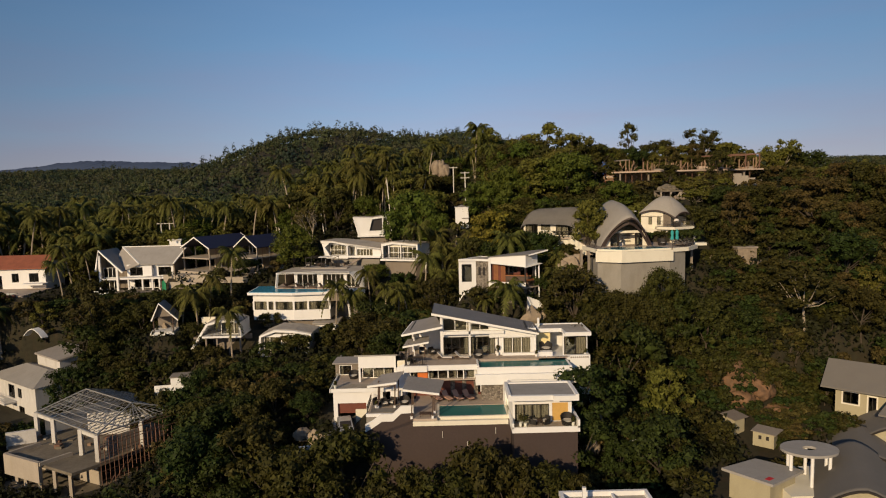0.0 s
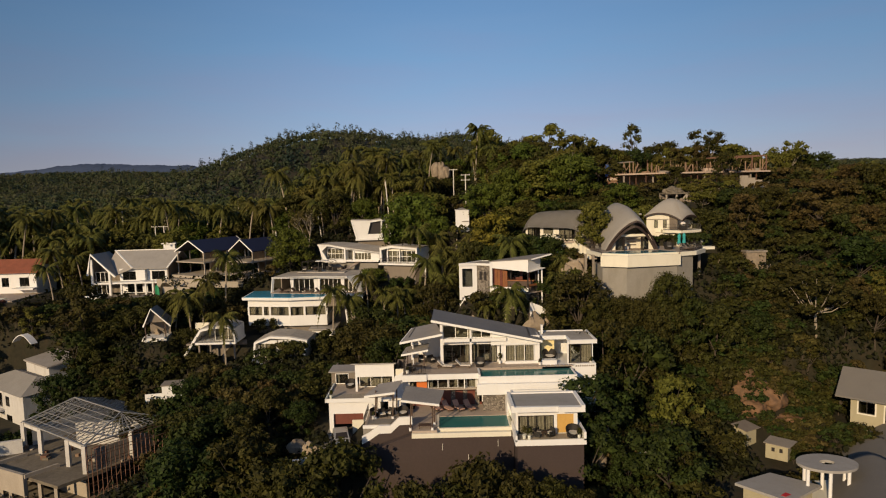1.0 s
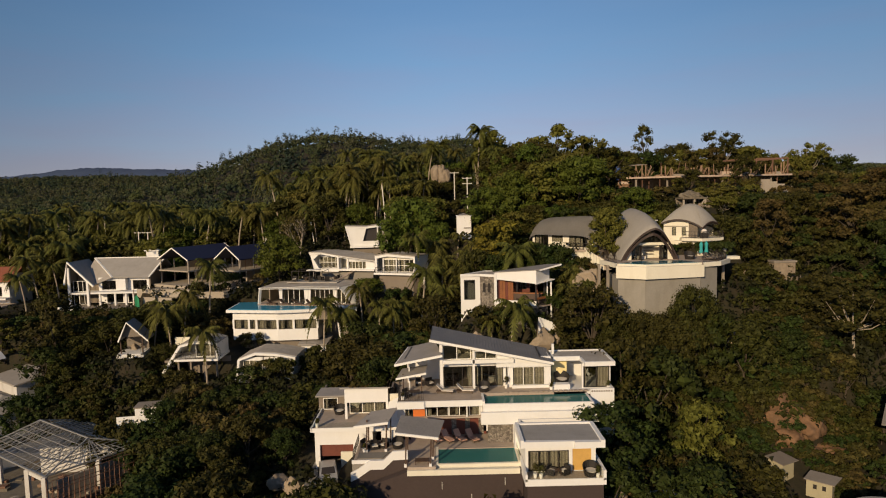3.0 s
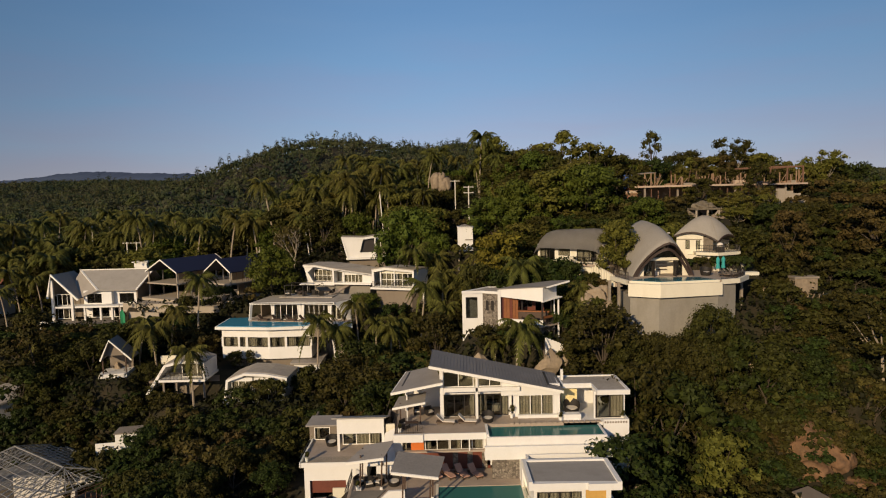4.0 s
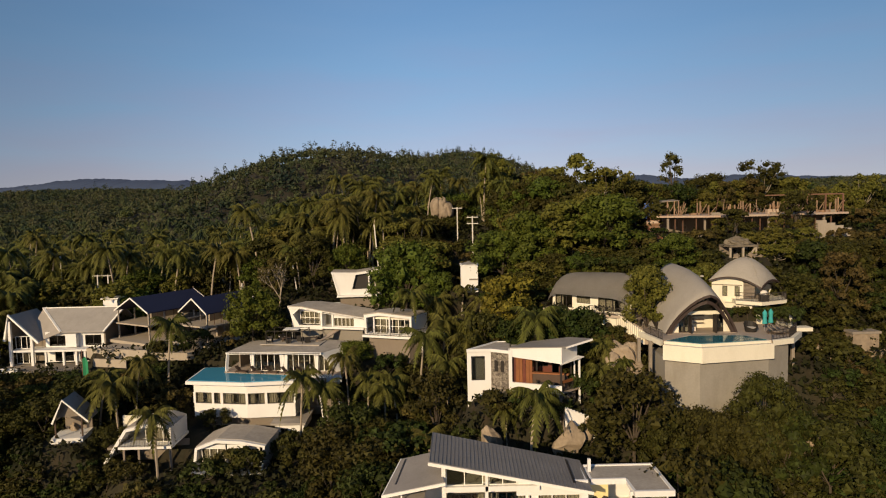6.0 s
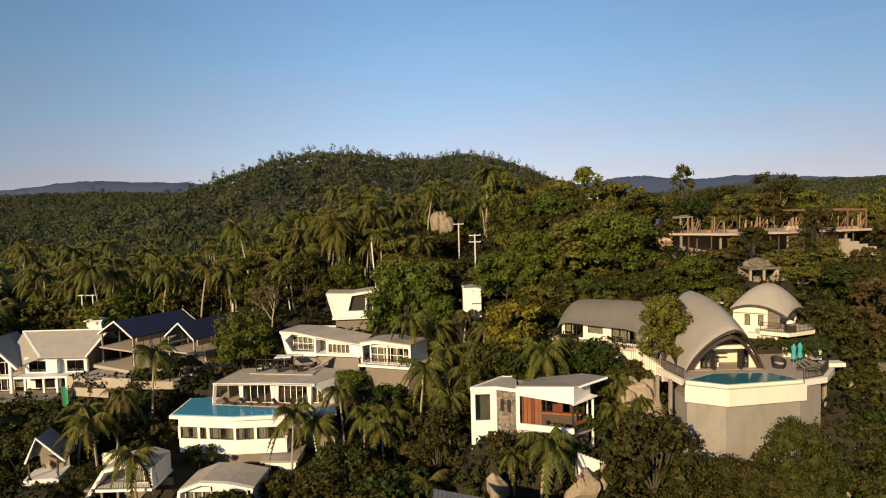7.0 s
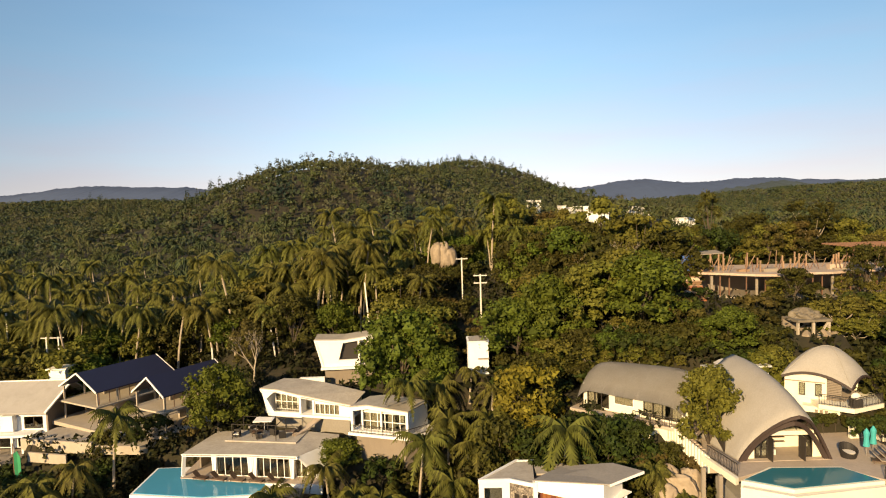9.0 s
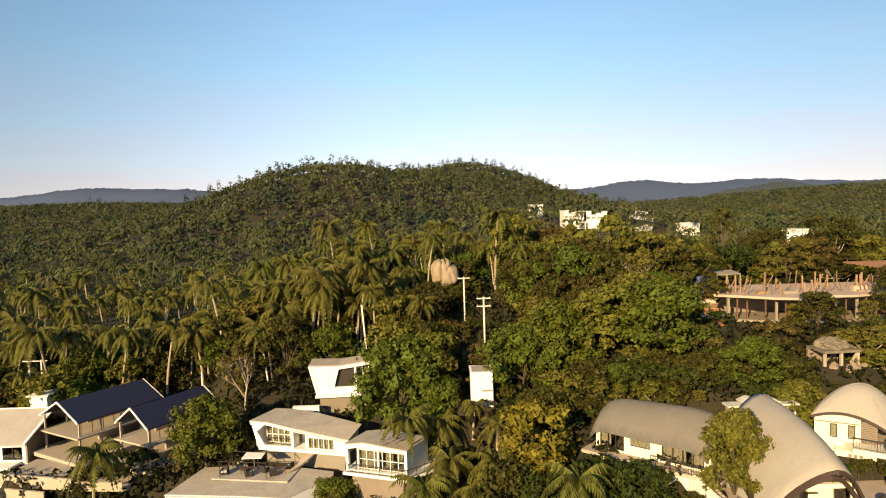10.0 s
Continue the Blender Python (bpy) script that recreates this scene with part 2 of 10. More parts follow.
STAINED = mat("stained_white_render", (0.52, 0.5, 0.47), 0.8, 0.12, bump=0.15, stain=(0.28, 0.25, 0.2), amount=0.5)
OLIVEWALL = mat("olive_cream_render", (0.36, 0.32, 0.21), 0.8, 0.08, bump=0.1, stain=(0.24, 0.21, 0.14), amount=0.4)
DULLROOF = mat("dull_grey_roof", (0.16, 0.145, 0.125), 0.85, 0.12, (0.4, 8), bump=0.3, bscale=10, stain=(0.15, 0.14, 0.13), amount=0.5)
STEEL = mat("galvanised_steel", (0.45, 0.44, 0.42), 0.45, 0.15, metal=0.6)
ROCK = mat("granite_boulder", (0.27, 0.215, 0.155), 0.95, 0.3, (0.25, 3), bump=0.6, bscale=3, stain=(0.15, 0.115, 0.085), amount=0.7)
BARK = mat("bark", (0.065, 0.05, 0.036), 0.95, 0.3, (0.6, 8), bump=0.4, bscale=14)
PALEBARK = mat("palm_trunk", (0.3, 0.25, 0.19), 0.95, 0.25, (0.8, 8), bump=0.3, bscale=12)
POLE = mat("concrete_pole", (0.55, 0.52, 0.47), 0.85, 0.12)
TEAL = mat("teal_canvas", (0.03, 0.3, 0.3), 0.8, 0.15)
BLUETARP = mat("blue_tarpaulin", (0.05, 0.12, 0.4), 0.6, 0.2)
GREENNET = mat("green_debris_net", (0.02, 0.22, 0.1), 0.85, 0.25)
PINK = mat("pink_dust_slab", (0.42, 0.33, 0.26), 0.9, 0.2, (0.4, 5), stain=(0.36, 0.22, 0.16), amount=0.6)
REDPAINT = mat("red_paint", (0.5, 0.03, 0.03), 0.5, 0.1)
STONE = stone_mat("stone_facing", 4.6, ((0.11, 0.09, 0.075), (0.31, 0.27, 0.22)))
RETAIN = mat("retaining_wall_paint", (0.255, 0.237, 0.205), 0.85, 0.12, (0.3, 5), bump=0.12, stain=(0.17, 0.15, 0.12), amount=0.45)
GLASS = glass_mat("window_glass", (0.62, 0.64, 0.62))
RAILGLASS = glass_mat("rail_glass", (0.9, 0.95, 0.93), 0.95)
POOL = water_mat("pool_water", (0.035, 0.15, 0.14))
POOLD = water_mat("deep_pool_water", (0.02, 0.13, 0.17))
LIGHTROOF = mat("dusty_white_roof", (0.31, 0.29, 0.265), 0.8, 0.12, stain=(0.24, 0.22, 0.19), amount=0.5)
DIRTY = mat("dirty_slab", (0.16, 0.135, 0.1), 0.95, 0.3, (0.3, 3), stain=(0.08, 0.065, 0.05), amount=0.6)
TERRACOTTA = mat("terracotta_cloth", (0.45, 0.27, 0.2), 0.9, 0.1)
POOLB = water_mat("blue_pool_water", (0.05, 0.26, 0.4))
LEAF = leaf_mat("broad_leaf", (0.042, 0.043, 0.007))
LEAF_DARK = leaf_mat("dark_leaf", (0.027, 0.042, 0.007))
LEAF_BROWN = leaf_mat("dry_leaf", (0.075, 0.062, 0.016))
LEAF_LUSH = leaf_mat("lush_leaf", (0.062, 0.09, 0.011), 0.38)
LEAF_YELLOW = leaf_mat("yellow_leaf", (0.135, 0.128, 0.014))
PALM = leaf_mat("palm_frond", (0.075, 0.08, 0.015))
# far woods: aerial haze is put into these bluer, greyer greens
FARLEAF = leaf_mat("hazed_far_leaf", (0.058, 0.064, 0.023), 0.35, stand=0.07)
HILLWOOD = leaf_mat("hazed_hill_wood_leaf", (0.05, 0.06, 0.027), 0.35, stand=0.03)
LEAF_HILL = leaf_mat("hill_leaf", (0.103, 0.104, 0.017), 0.38)
LEAF_OLIVE = leaf_mat("olive_leaf", (0.06, 0.058, 0.012), 0.45)
# near-black green: the shadow in the gaps between crowns is put into the colour
UNDER = leaf_mat("shade_dark_undergrowth_leaf", (0.018, 0.02, 0.005), 0.5)
# bluer than the near palm fronds, the haze of distance is in the colour
FARPALM = leaf_mat("hazed_far_palm_leaf", (0.058, 0.064, 0.024), 0.3, stand=0.05)


# ---- building helpers ----
def part(name, bm, material, parent=None, label="", smooth=False):
    me = bpy.data.meshes.new(name)
    bmesh.ops.recalc_face_normals(bm, faces=bm.faces)
    bm.to_mesh(me)
    bm.free()
    me.materials.append(material)
    if smooth:
        for p in me.polygons:
            p.use_smooth = True
    ob = new(name, me)
    ob.parent = parent
    if label:
        ob["label"] = label
    return ob


def thing(name, loc, turn, label, category, group="", kind=""):
    e = new(name)
    e.empty_display_size = 0.5
    e.matrix_world = pose(*loc, 0, 0, turn)
    return tagged(e, label, category, group, kind)


def box(bm, x0, x1, y0, y1, z0, z1):
    v = [bm.verts.new((x, y, z)) for z in (z0, z1) for x, y in ((x0, y0), (x1, y0), (x1, y1), (x0, y1))]
    for f in ((3, 2, 1, 0), (4, 5, 6, 7), (0, 1, 5, 4), (1, 2, 6, 5), (2, 3, 7, 6), (3, 0, 4, 7)):
        bm.faces.new([v[i] for i in f])
    return bm


def boxes(*rows):
    bm = bmesh.new()
    for r in rows:
        box(bm, *r)
    return bm


def prism(bm, pts, z0, z1):
    """An upright block over an outline; z1 may be a height for each corner."""
    tops = z1 if isinstance(z1, (list, tuple)) else [z1] * len(pts)
    lows = z0 if isinstance(z0, (list, tuple)) else [z0] * len(pts)
    a = [bm.verts.new((x, y, z)) for (x, y), z in zip(pts, lows)]
    b = [bm.verts.new((x, y, z)) for (x, y), z in zip(pts, tops)]
    bm.faces.new(a[::-1]), bm.faces.new(b)
    for i in range(len(pts)):
        j = (i + 1) % len(pts)
        bm.faces.new((a[i], a[j], b[j], b[i]))
    return bm


def plate(bm, corners, thick):
    """A flat or folded slab under the given top corners."""
    return prism(bm, [c[:2] for c in corners], [c[2] - thick for c in corners], [c[2] for c in corners])


def bar(bm, a, b, r, n=6, r2=None):
    """A round bar from a to b."""
    a, b = Vector(a), Vector(b)
    q = (b - a).to_track_quat("Z", "Y").to_matrix()
    rings = []
    for p, rr in ((a, r), (b, r if r2 is None else r2)):
        rings.append([bm.verts.new(p + q @ Vector((rr * math.cos(k * math.tau / n), rr * math.sin(k * math.tau / n), 0))) for k in range(n)])
    for k in range(n):
        bm.faces.new((rings[0][k], rings[0][(k + 1) % n], rings[1][(k + 1) % n], rings[1][k]))
    bm.faces.new(rings[0][::-1]), bm.faces.new(rings[1])
    return bm


def beam(bm, a, b, w, d=None):
    """A square bar from a to b."""
    a, b, d = Vector(a), Vector(b), d or w
    q = (b - a).to_track_quat("Z", "Y").to_matrix()
    r = [[bm.verts.new(p + q @ Vector((sx * w / 2, sy * d / 2, 0))) for sx, sy in ((-1, -1), (1, -1), (1, 1), (-1, 1))] for p in (a, b)]
    for k in range(4):
        bm.faces.new((r[0][k], r[0][(k + 1) % 4], r[1][(k + 1) % 4], r[1][k]))
    bm.faces.new(r[0][::-1]), bm.faces.new(r[1])
    return bm


def bent(pts, w, d):
    """A bar of w by d that follows points, in one piece."""
    bm = bmesh.new()
    rows = []
    for i, p in enumerate(pts):
        way = (pts[min(i + 1, len(pts) - 1)] - pts[max(i - 1, 0)]).normalized()
        side = way.cross(Vector((0, 0, 1))).normalized() * (w / 2)
        up = side.cross(way).normalized() * (d / 2)
        rows.append([bm.verts.new(p + q) for q in (-side - up, side - up, side + up, up - side)])
    for a, b in zip(rows, rows[1:]):
        for k in range(4):
            bm.faces.new((a[k], a[(k + 1) % 4], b[(k + 1) % 4], b[k]))
    bm.faces.new(rows[0][::-1]), bm.faces.new(rows[-1])
    return bm


def wall(x0, x1, z0, z1, y, thick, holes=()):
    """A wall along x whose front is at y, with openings (x0, x1, z0, z1) right through."""
    bm = bmesh.new()
    xs = sorted({x0, x1, *[h[0] for h in holes], *[h[1] for h in holes]})
    for a, b in zip(xs, xs[1:]):
        cuts = sorted([(h[2], h[3]) for h in holes if h[0] <= a + 1e-6 and h[1] >= b - 1e-6])
        low = z0
        for c, d in cuts:
            if c > low + 1e-4:
                box(bm, a, b, y, y + thick, low, c)
            low = d
        if z1 > low + 1e-4:
            box(bm, a, b, y, y + thick, low, z1)
    bmesh.ops.remove_doubles(bm, verts=bm.verts, dist=1e-4)
    return bm


def each(name, material, parent, *rows):
    """One part for each block."""
    for r in rows:
        part(name, boxes(r), material, parent)


def settle(e, x, y, z):
    """Puts a thing's origin at its base, its parts staying where they were built."""
    e.location = (x, y, z)
    for c in e.children:
        c.matrix_parent_inverse = Matrix.Translation((-x, -y, -z))
    return e


def pleats(x0, x1, z0, z1, y, step=0.16, depth=0.05):
    """A hanging curtain in folds."""
    bm = bmesh.new()
    n = max(2, int((x1 - x0) / step))
    prev = None
    for k in range(n + 1):
        x = x0 + (x1 - x0) * k / n
        yy = y + (depth if k % 2 else -depth)
        cur = bm.verts.new((x, yy, z0)), bm.verts.new((x, yy, z1))
        if prev:
            bm.faces.new((prev[0], cur[0], cur[1], prev[1]))
        prev = cur
    return bm


def window(parent, x0, x1, z0, z1, y, n=2, frame_mat=None, curtain=(), bars=0, w=0.07, name="window"):
    """A glazed opening in a wall along x: frame with mullions, pane, and curtains behind it at shares of its width."""
    holes = []
    step, rise = (x1 - x0 - w) / n, (z1 - z0 - w) / (bars + 1)
    for k in range(n):
        for j in range(bars + 1):
            holes.append((x0 + w + step * k, x0 + step * (k + 1), z0 + w + rise * j, z0 + rise * (j + 1)))
    bm = wall(x0, x1, z0, z1, y, 0.09, holes)
    ob = part(name, bm, frame_mat or DARKFRAME, parent)
    pane = part("pane", boxes((x0 + w / 2, x1 - w / 2, y + 0.035, y + 0.047, z0 + w / 2, z1 - w / 2)), GLASS, ob)
    pane.visible_shadow = False
    for a, b in curtain:
        part("curtain", pleats(x0 + (x1 - x0) * a, x0 + (x1 - x0) * b, z0 + 0.03, z1 - 0.05, y + 0.3), CURTAIN, ob)
    return ob


def strip_slab(front, back, thick):
    """A folded slab between a front edge and a back edge of as many points."""
    bm = bmesh.new()
    rows = [[bm.verts.new(Vector(p) - Vector((0, 0, d))) for p in e] for d in (0, thick) for e in (front, back)]
    n = len(front)
    for k in range(n - 1):
        bm.faces.new((rows[0][k], rows[0][k + 1], rows[1][k + 1], rows[1][k]))
        bm.faces.new((rows[2][k + 1], rows[2][k], rows[3][k], rows[3][k + 1]))
        bm.faces.new((rows[0][k + 1], rows[0][k], rows[2][k], rows[2][k + 1]))
        bm.faces.new((rows[1][k], rows[1][k + 1], rows[3][k + 1], rows[3][k]))
    for k in (0, n - 1):
        bm.faces.new((rows[0][k], rows[1][k], rows[3][k], rows[2][k]))
    return bm


def ring_panel(outer, inner, y0, y1):
    """An upright panel along x between an outer and an inner outline (x, z) of as many points."""
    bm = bmesh.new()
    g = [[bm.verts.new((x, y, z)) for x, z in o] for y in (y0, y1) for o in (outer, inner)]
    n = len(outer)
    for k in range(n):
        j = (k + 1) % n
        bm.faces.new((g[0][k], g[0][j], g[1][j], g[1][k]))
        bm.faces.new((g[2][j], g[2][k], g[3][k], g[3][j]))
        bm.faces.new((g[0][j], g[0][k], g[2][k], g[2][j]))
        bm.faces.new((g[1][k], g[1][j], g[3][j], g[3][k]))
    return bm


def railing(parent, pts, h=1.0, gap=0.14, material=None, name="railing"):
    """A rail with thin upright bars along points (x, y, z)."""
    bm = bmesh.new()
    for a, b in zip(pts, pts[1:]):
        a, b = Vector(a), Vector(b)
        up = Vector((0, 0, h))
        beam(bm, a + up, b + up, 0.06)
        beam(bm, a + up * 0.12, b + up * 0.12, 0.04)
        n = max(1, int((b - a).length / gap))
        for k in range(n + 1):
            p = a.lerp(b, k / n)
            beam(bm, p, p + up, 0.05 if k % 8 == 0 else 0.025)
    return part(name, bm, material or DARKFRAME, parent)


def glass_rail(parent, pts, h=0.95):
    """Frameless glass panels with a thin capping."""
    for a, b in zip(pts, pts[1:]):
        a, b = Vector(a), Vector(b)
        n = max(1, round((b - a).length / 1.6))
        for k in range(n):
            p, q = a.lerp(b, k / n), a.lerp(b, (k + 0.97) / n)
            bm = bmesh.new()
            vs = [bm.verts.new(v) for v in (p, q, q + Vector((0, 0, h)), p + Vector((0, 0, h)))]
            f = bm.faces.new(vs)
            bmesh.ops.solidify(bm, geom=[f], thickness=0.02)
            g = part("glass_panel", bm, RAILGLASS, parent)
            g.visible_shadow = False

# ---- ground ----
PADS = []  # x0, x1, y0, y1, height, soft edge


def pad(x0, x1, y0, y1, z, soft=3.0):
    PADS.append((x0, x1, y0, y1, z, soft))


pad(-13, -6, 68, 84, 11.8, 3), pad(-8, 19, 72, 84, 13.8, 2.0), pad(-6, 15, 68, 73, 8, 2)
pad(-35, -18, 107, 118, 15.5, 2), pad(-39, -31, 101, 108, 13, 2), pad(-30, -20, 100, 106, 13, 2), pad(-22, -16, 104, 110, 14, 2)
pad(-20, -14, 122, 128, 25.0, 2), pad(-14, -8, 118.5, 125, 25.0, 1.5), pad(-34, -14, 106, 116.5, 15.8, 1.5), pad(-10, -1, 111, 118, 24, 2), pad(-18, -8, 129, 136, 27.5, 2), pad(3, 14.5, 93.5, 100, 23.3, 2)
pad(14, 23, 105.5, 112, 31.3, 2), pad(19.5, 23.5, 100.5, 106, 31.3, 1.5), pad(24, 42, 92, 108, 26.5, 2), pad(34, 42, 100, 110, 31.6, 1), pad(36, 66, 122, 140, 38.4, 2)
pad(-60, -36, 80, 98, 0.5, 2), pad(-84, -61, 92, 112, 4.5, 2), pad(-95, -75, 116, 136, 21, 2), pad(-70, -52, 124, 138, 20, 2)
pad(-52, -30, 122, 142, 23.5, 2), pad(45, 62, 68, 84, 10, 2), pad(26, 52, 46, 68, 8, 3), pad(8, 20, 44, 56, 9, 2)
pad(2, 7, 116, 122, 32, 2), pad(-50, -43, 102, 108, 16, 2), pad(38, 45, 110, 116, 36.5, 1)


def blend(v, a, b):
    t = np.clip((v - a) / (b - a), 0, 1)
    return t * t * (3 - 2 * t)


PROFILE_Y = np.array([-300, 30, 60, 70, 78, 86, 95, 105, 115, 128, 145, 175, 230, 320, 500, 900])
LINE_L = np.array([-12, -6, -2, 0, 1, 3, 6, 13, 17, 20.5, 23, 25, 23, 22, 26, 28])
LINE_C = np.array([-12, -4, 3, 8, 11, 12.5, 13, 15, 23, 28, 33, 36, 33, 27, 32, 30])
LINE_R = np.array([-8, 2, 7, 8, 11, 18, 26, 31, 35, 39, 40, 37, 30, 30, 34, 30])
LINE_E = np.array([-8, 2, 7, 9, 13, 19, 27, 34, 37, 38, 37, 32, 26, 28, 34, 30])


def height(x, y):
    """The lie of the land: a valley floor, the built-up slope, the ridge behind it and the wooded hills beyond."""
    x, y = np.asarray(x, float), np.asarray(y, float)
    rows = [np.interp(y, PROFILE_Y, p) for p in (LINE_L, LINE_C, LINE_R, LINE_E)]
    a, b, c = blend(x, -50, -22), blend(x, -14, 26), blend(x, 50, 100)
    z = rows[0] * (1 - a) + rows[1] * a
    z = z * (1 - b) + rows[2] * b
    z = z * (1 - c) + rows[3] * c
    for hx, hy, sx, sy, h in ((-108.6, 650, 137, 150, 61.2), (41, 930, 147, 150, 69.6), (12, 760, 96, 120, 17), (330, 1150, 240, 220, 10),
                              (90, 440, 60, 50, 15), (700, 1100, 300, 250, 35), (-369, 1100, 312, 260, 15), (20, 158, 30, 26, 3), (-640, 1020, 400, 330, 36)):
        z = z + h * np.exp(-(((x - hx) / sx) ** 2 + ((y - hy) / sy) ** 2))
    z = z + 0.9 * np.sin(x * 0.11 + 1) * np.cos(y * 0.09) * blend(np.abs(y - 60), 5, 60)
    for x0, x1, y0, y1, h, s in PADS:
        d = np.hypot(np.maximum(np.maximum(x0 - x, x - x1), 0), np.maximum(np.maximum(y0 - y, y - y1), 0))
        w = 1 - blend(d, 0, s)
        z = z * (1 - w) + h * w
    return z


def ground_sheet():
    gx = np.concatenate([np.linspace(-4000, -220, 30)[:-1], np.linspace(-220, 160, 191)[:-1], np.linspace(160, 4000, 30)])
    gy = np.concatenate([np.linspace(-1500, -260, 10)[:-1], np.linspace(-260, -20, 60)[:-1], np.linspace(-20, 180, 111)[:-1], np.linspace(180, 1200, 90)[:-1], np.linspace(1200, 6000, 18)])
    X, Y = np.meshgrid(gx, gy)
    Z = height(X, Y)
    n, m = X.shape
    verts = np.stack([X.ravel(), Y.ravel(), Z.ravel()], 1)
    i = (np.arange(n - 1)[:, None] * m + np.arange(m - 1)).ravel()
    faces = np.stack([i, i + 1, i + m + 1, i + m], 1)
    me = bpy.data.meshes.new("ground")
    me.from_pydata(verts.tolist(), [], faces.tolist())
    for p in me.polygons:
        p.use_smooth = True
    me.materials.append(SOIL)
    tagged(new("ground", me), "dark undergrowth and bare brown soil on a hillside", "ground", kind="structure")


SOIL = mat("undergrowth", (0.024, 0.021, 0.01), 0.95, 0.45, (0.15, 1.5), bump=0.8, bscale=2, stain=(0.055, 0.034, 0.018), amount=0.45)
ground_sheet()


# ---- trees ----
ICO_V = np.array([(0.8, 0, 0), (-0.8, 0, 0), (0, 0.8, 0), (0, -0.8, 0), (0, 0, 0.8), (0, 0, -0.8)])
ICO_F = [[a, b, c] for a, b in ((0, 2), (2, 1), (1, 3), (3, 0)) for c in (4, 5)]


def leaf_cloud(rng, blobs, per, size, core=True, squash=1.0):
    """Leaves scattered over clumps: arrays of vertices and faces."""
    vs, fs, base = [], [], 0
    for cx, cy, cz, r in blobs:
        d = rng.normal(size=(per, 3))
        d /= np.linalg.norm(d, axis=1)[:, None]
        d[:, 2] = np.where(d[:, 2] < -0.35, -d[:, 2] * 0.6, d[:, 2])
        p = np.array((cx, cy, cz)) + d * r * rng.uniform(0.8, 1.16, (per, 1)) * np.array((1, 1, squash))
        nrm = d + rng.normal(scale=0.42, size=(per, 3))
        nrm /= np.linalg.norm(nrm, axis=1)[:, None]
        u = np.cross(nrm, rng.normal(size=(per, 3)))
        u /= np.linalg.norm(u, axis=1)[:, None] + 1e-9
        w = np.cross(nrm, u)
        s = size * rng.uniform(0.6, 1.35, (per, 1))
        q = np.stack([p - u * s - w * s * 0.45, p + u * s * 0.9 - w * s * 0.35, p + w * s * 0.85], 1).reshape(-1, 3)
        vs.append(q)
        k = np.arange(per) * 3 + base
        fs += np.stack([k, k + 1, k + 2], 1).tolist()
        base += per * 3
        if core:
            o = ICO_V * r * rng.uniform(0.5, 0.9, (len(ICO_V), 1)) * np.array((1, 1, squash))
            vs.append(o + np.array((cx, cy, cz)))
            fs += [[base + i for i in f] for f in ICO_F]
            base += len(ICO_V)
    return np.concatenate(vs), fs


def mesh_of(name, verts, faces, material):
    me = bpy.data.meshes.new(name)
    me.from_pydata(np.asarray(verts).tolist(), [], faces)
    me.materials.append(material)
    return me


def broad_tree(seed, h, rad, material, blobs=46, per=50, size=0.222, flat=0.75, bare=0.12, label="", trunk_mat=None, name="tree"):
    """A broad-leaved tree: forked trunk with limbs, crown of leafy clumps with gaps. Stands at its own origin."""
    rng = np.random.default_rng(seed)
    rnd = random.Random(seed)
    e = new(name)
    tagged(e, label, "shrub" if name == "shrub" or "bush" in name else "tree")
    bm = bmesh.new()
    top = Vector((rnd.uniform(-0.4, 0.4), rnd.uniform(-0.4, 0.4), h * max(bare, 0.3)))
    bar(bm, (0, 0, -1.5), top, 0.02 * h, 7, 0.014 * h)
    cl = []
    for k in range(blobs):
        a, rr = rnd.uniform(0, math.tau), rad * math.sqrt(rnd.random())
        zz = h * bare + (h * (1 - bare)) * rnd.random() ** 0.7
        lim = math.sqrt(max(0.12, 1 - ((zz - h * 0.5) / (h * 0.52)) ** 2))
        r = rad * rnd.uniform(0.19, 0.34)
        cl.append((math.cos(a) * rr * lim, math.sin(a) * rr * lim, min(zz, h - r * 0.6), r * (0.9 if flat > 0.7 else 0.8)))
    for k in range(min(7, blobs)):
        c = cl[k]
        bar(bm, top * rnd.uniform(0.75, 1.0), (c[0], c[1], c[2]), 0.011 * h, 5, 0.003 * h)
    part("trunk", bm, trunk_mat or BARK, e)
    v, f = leaf_cloud(rng, cl, per, size)
    ob = new("crown", mesh_of("crown", v, f, material))
    ob.parent = e
    return e


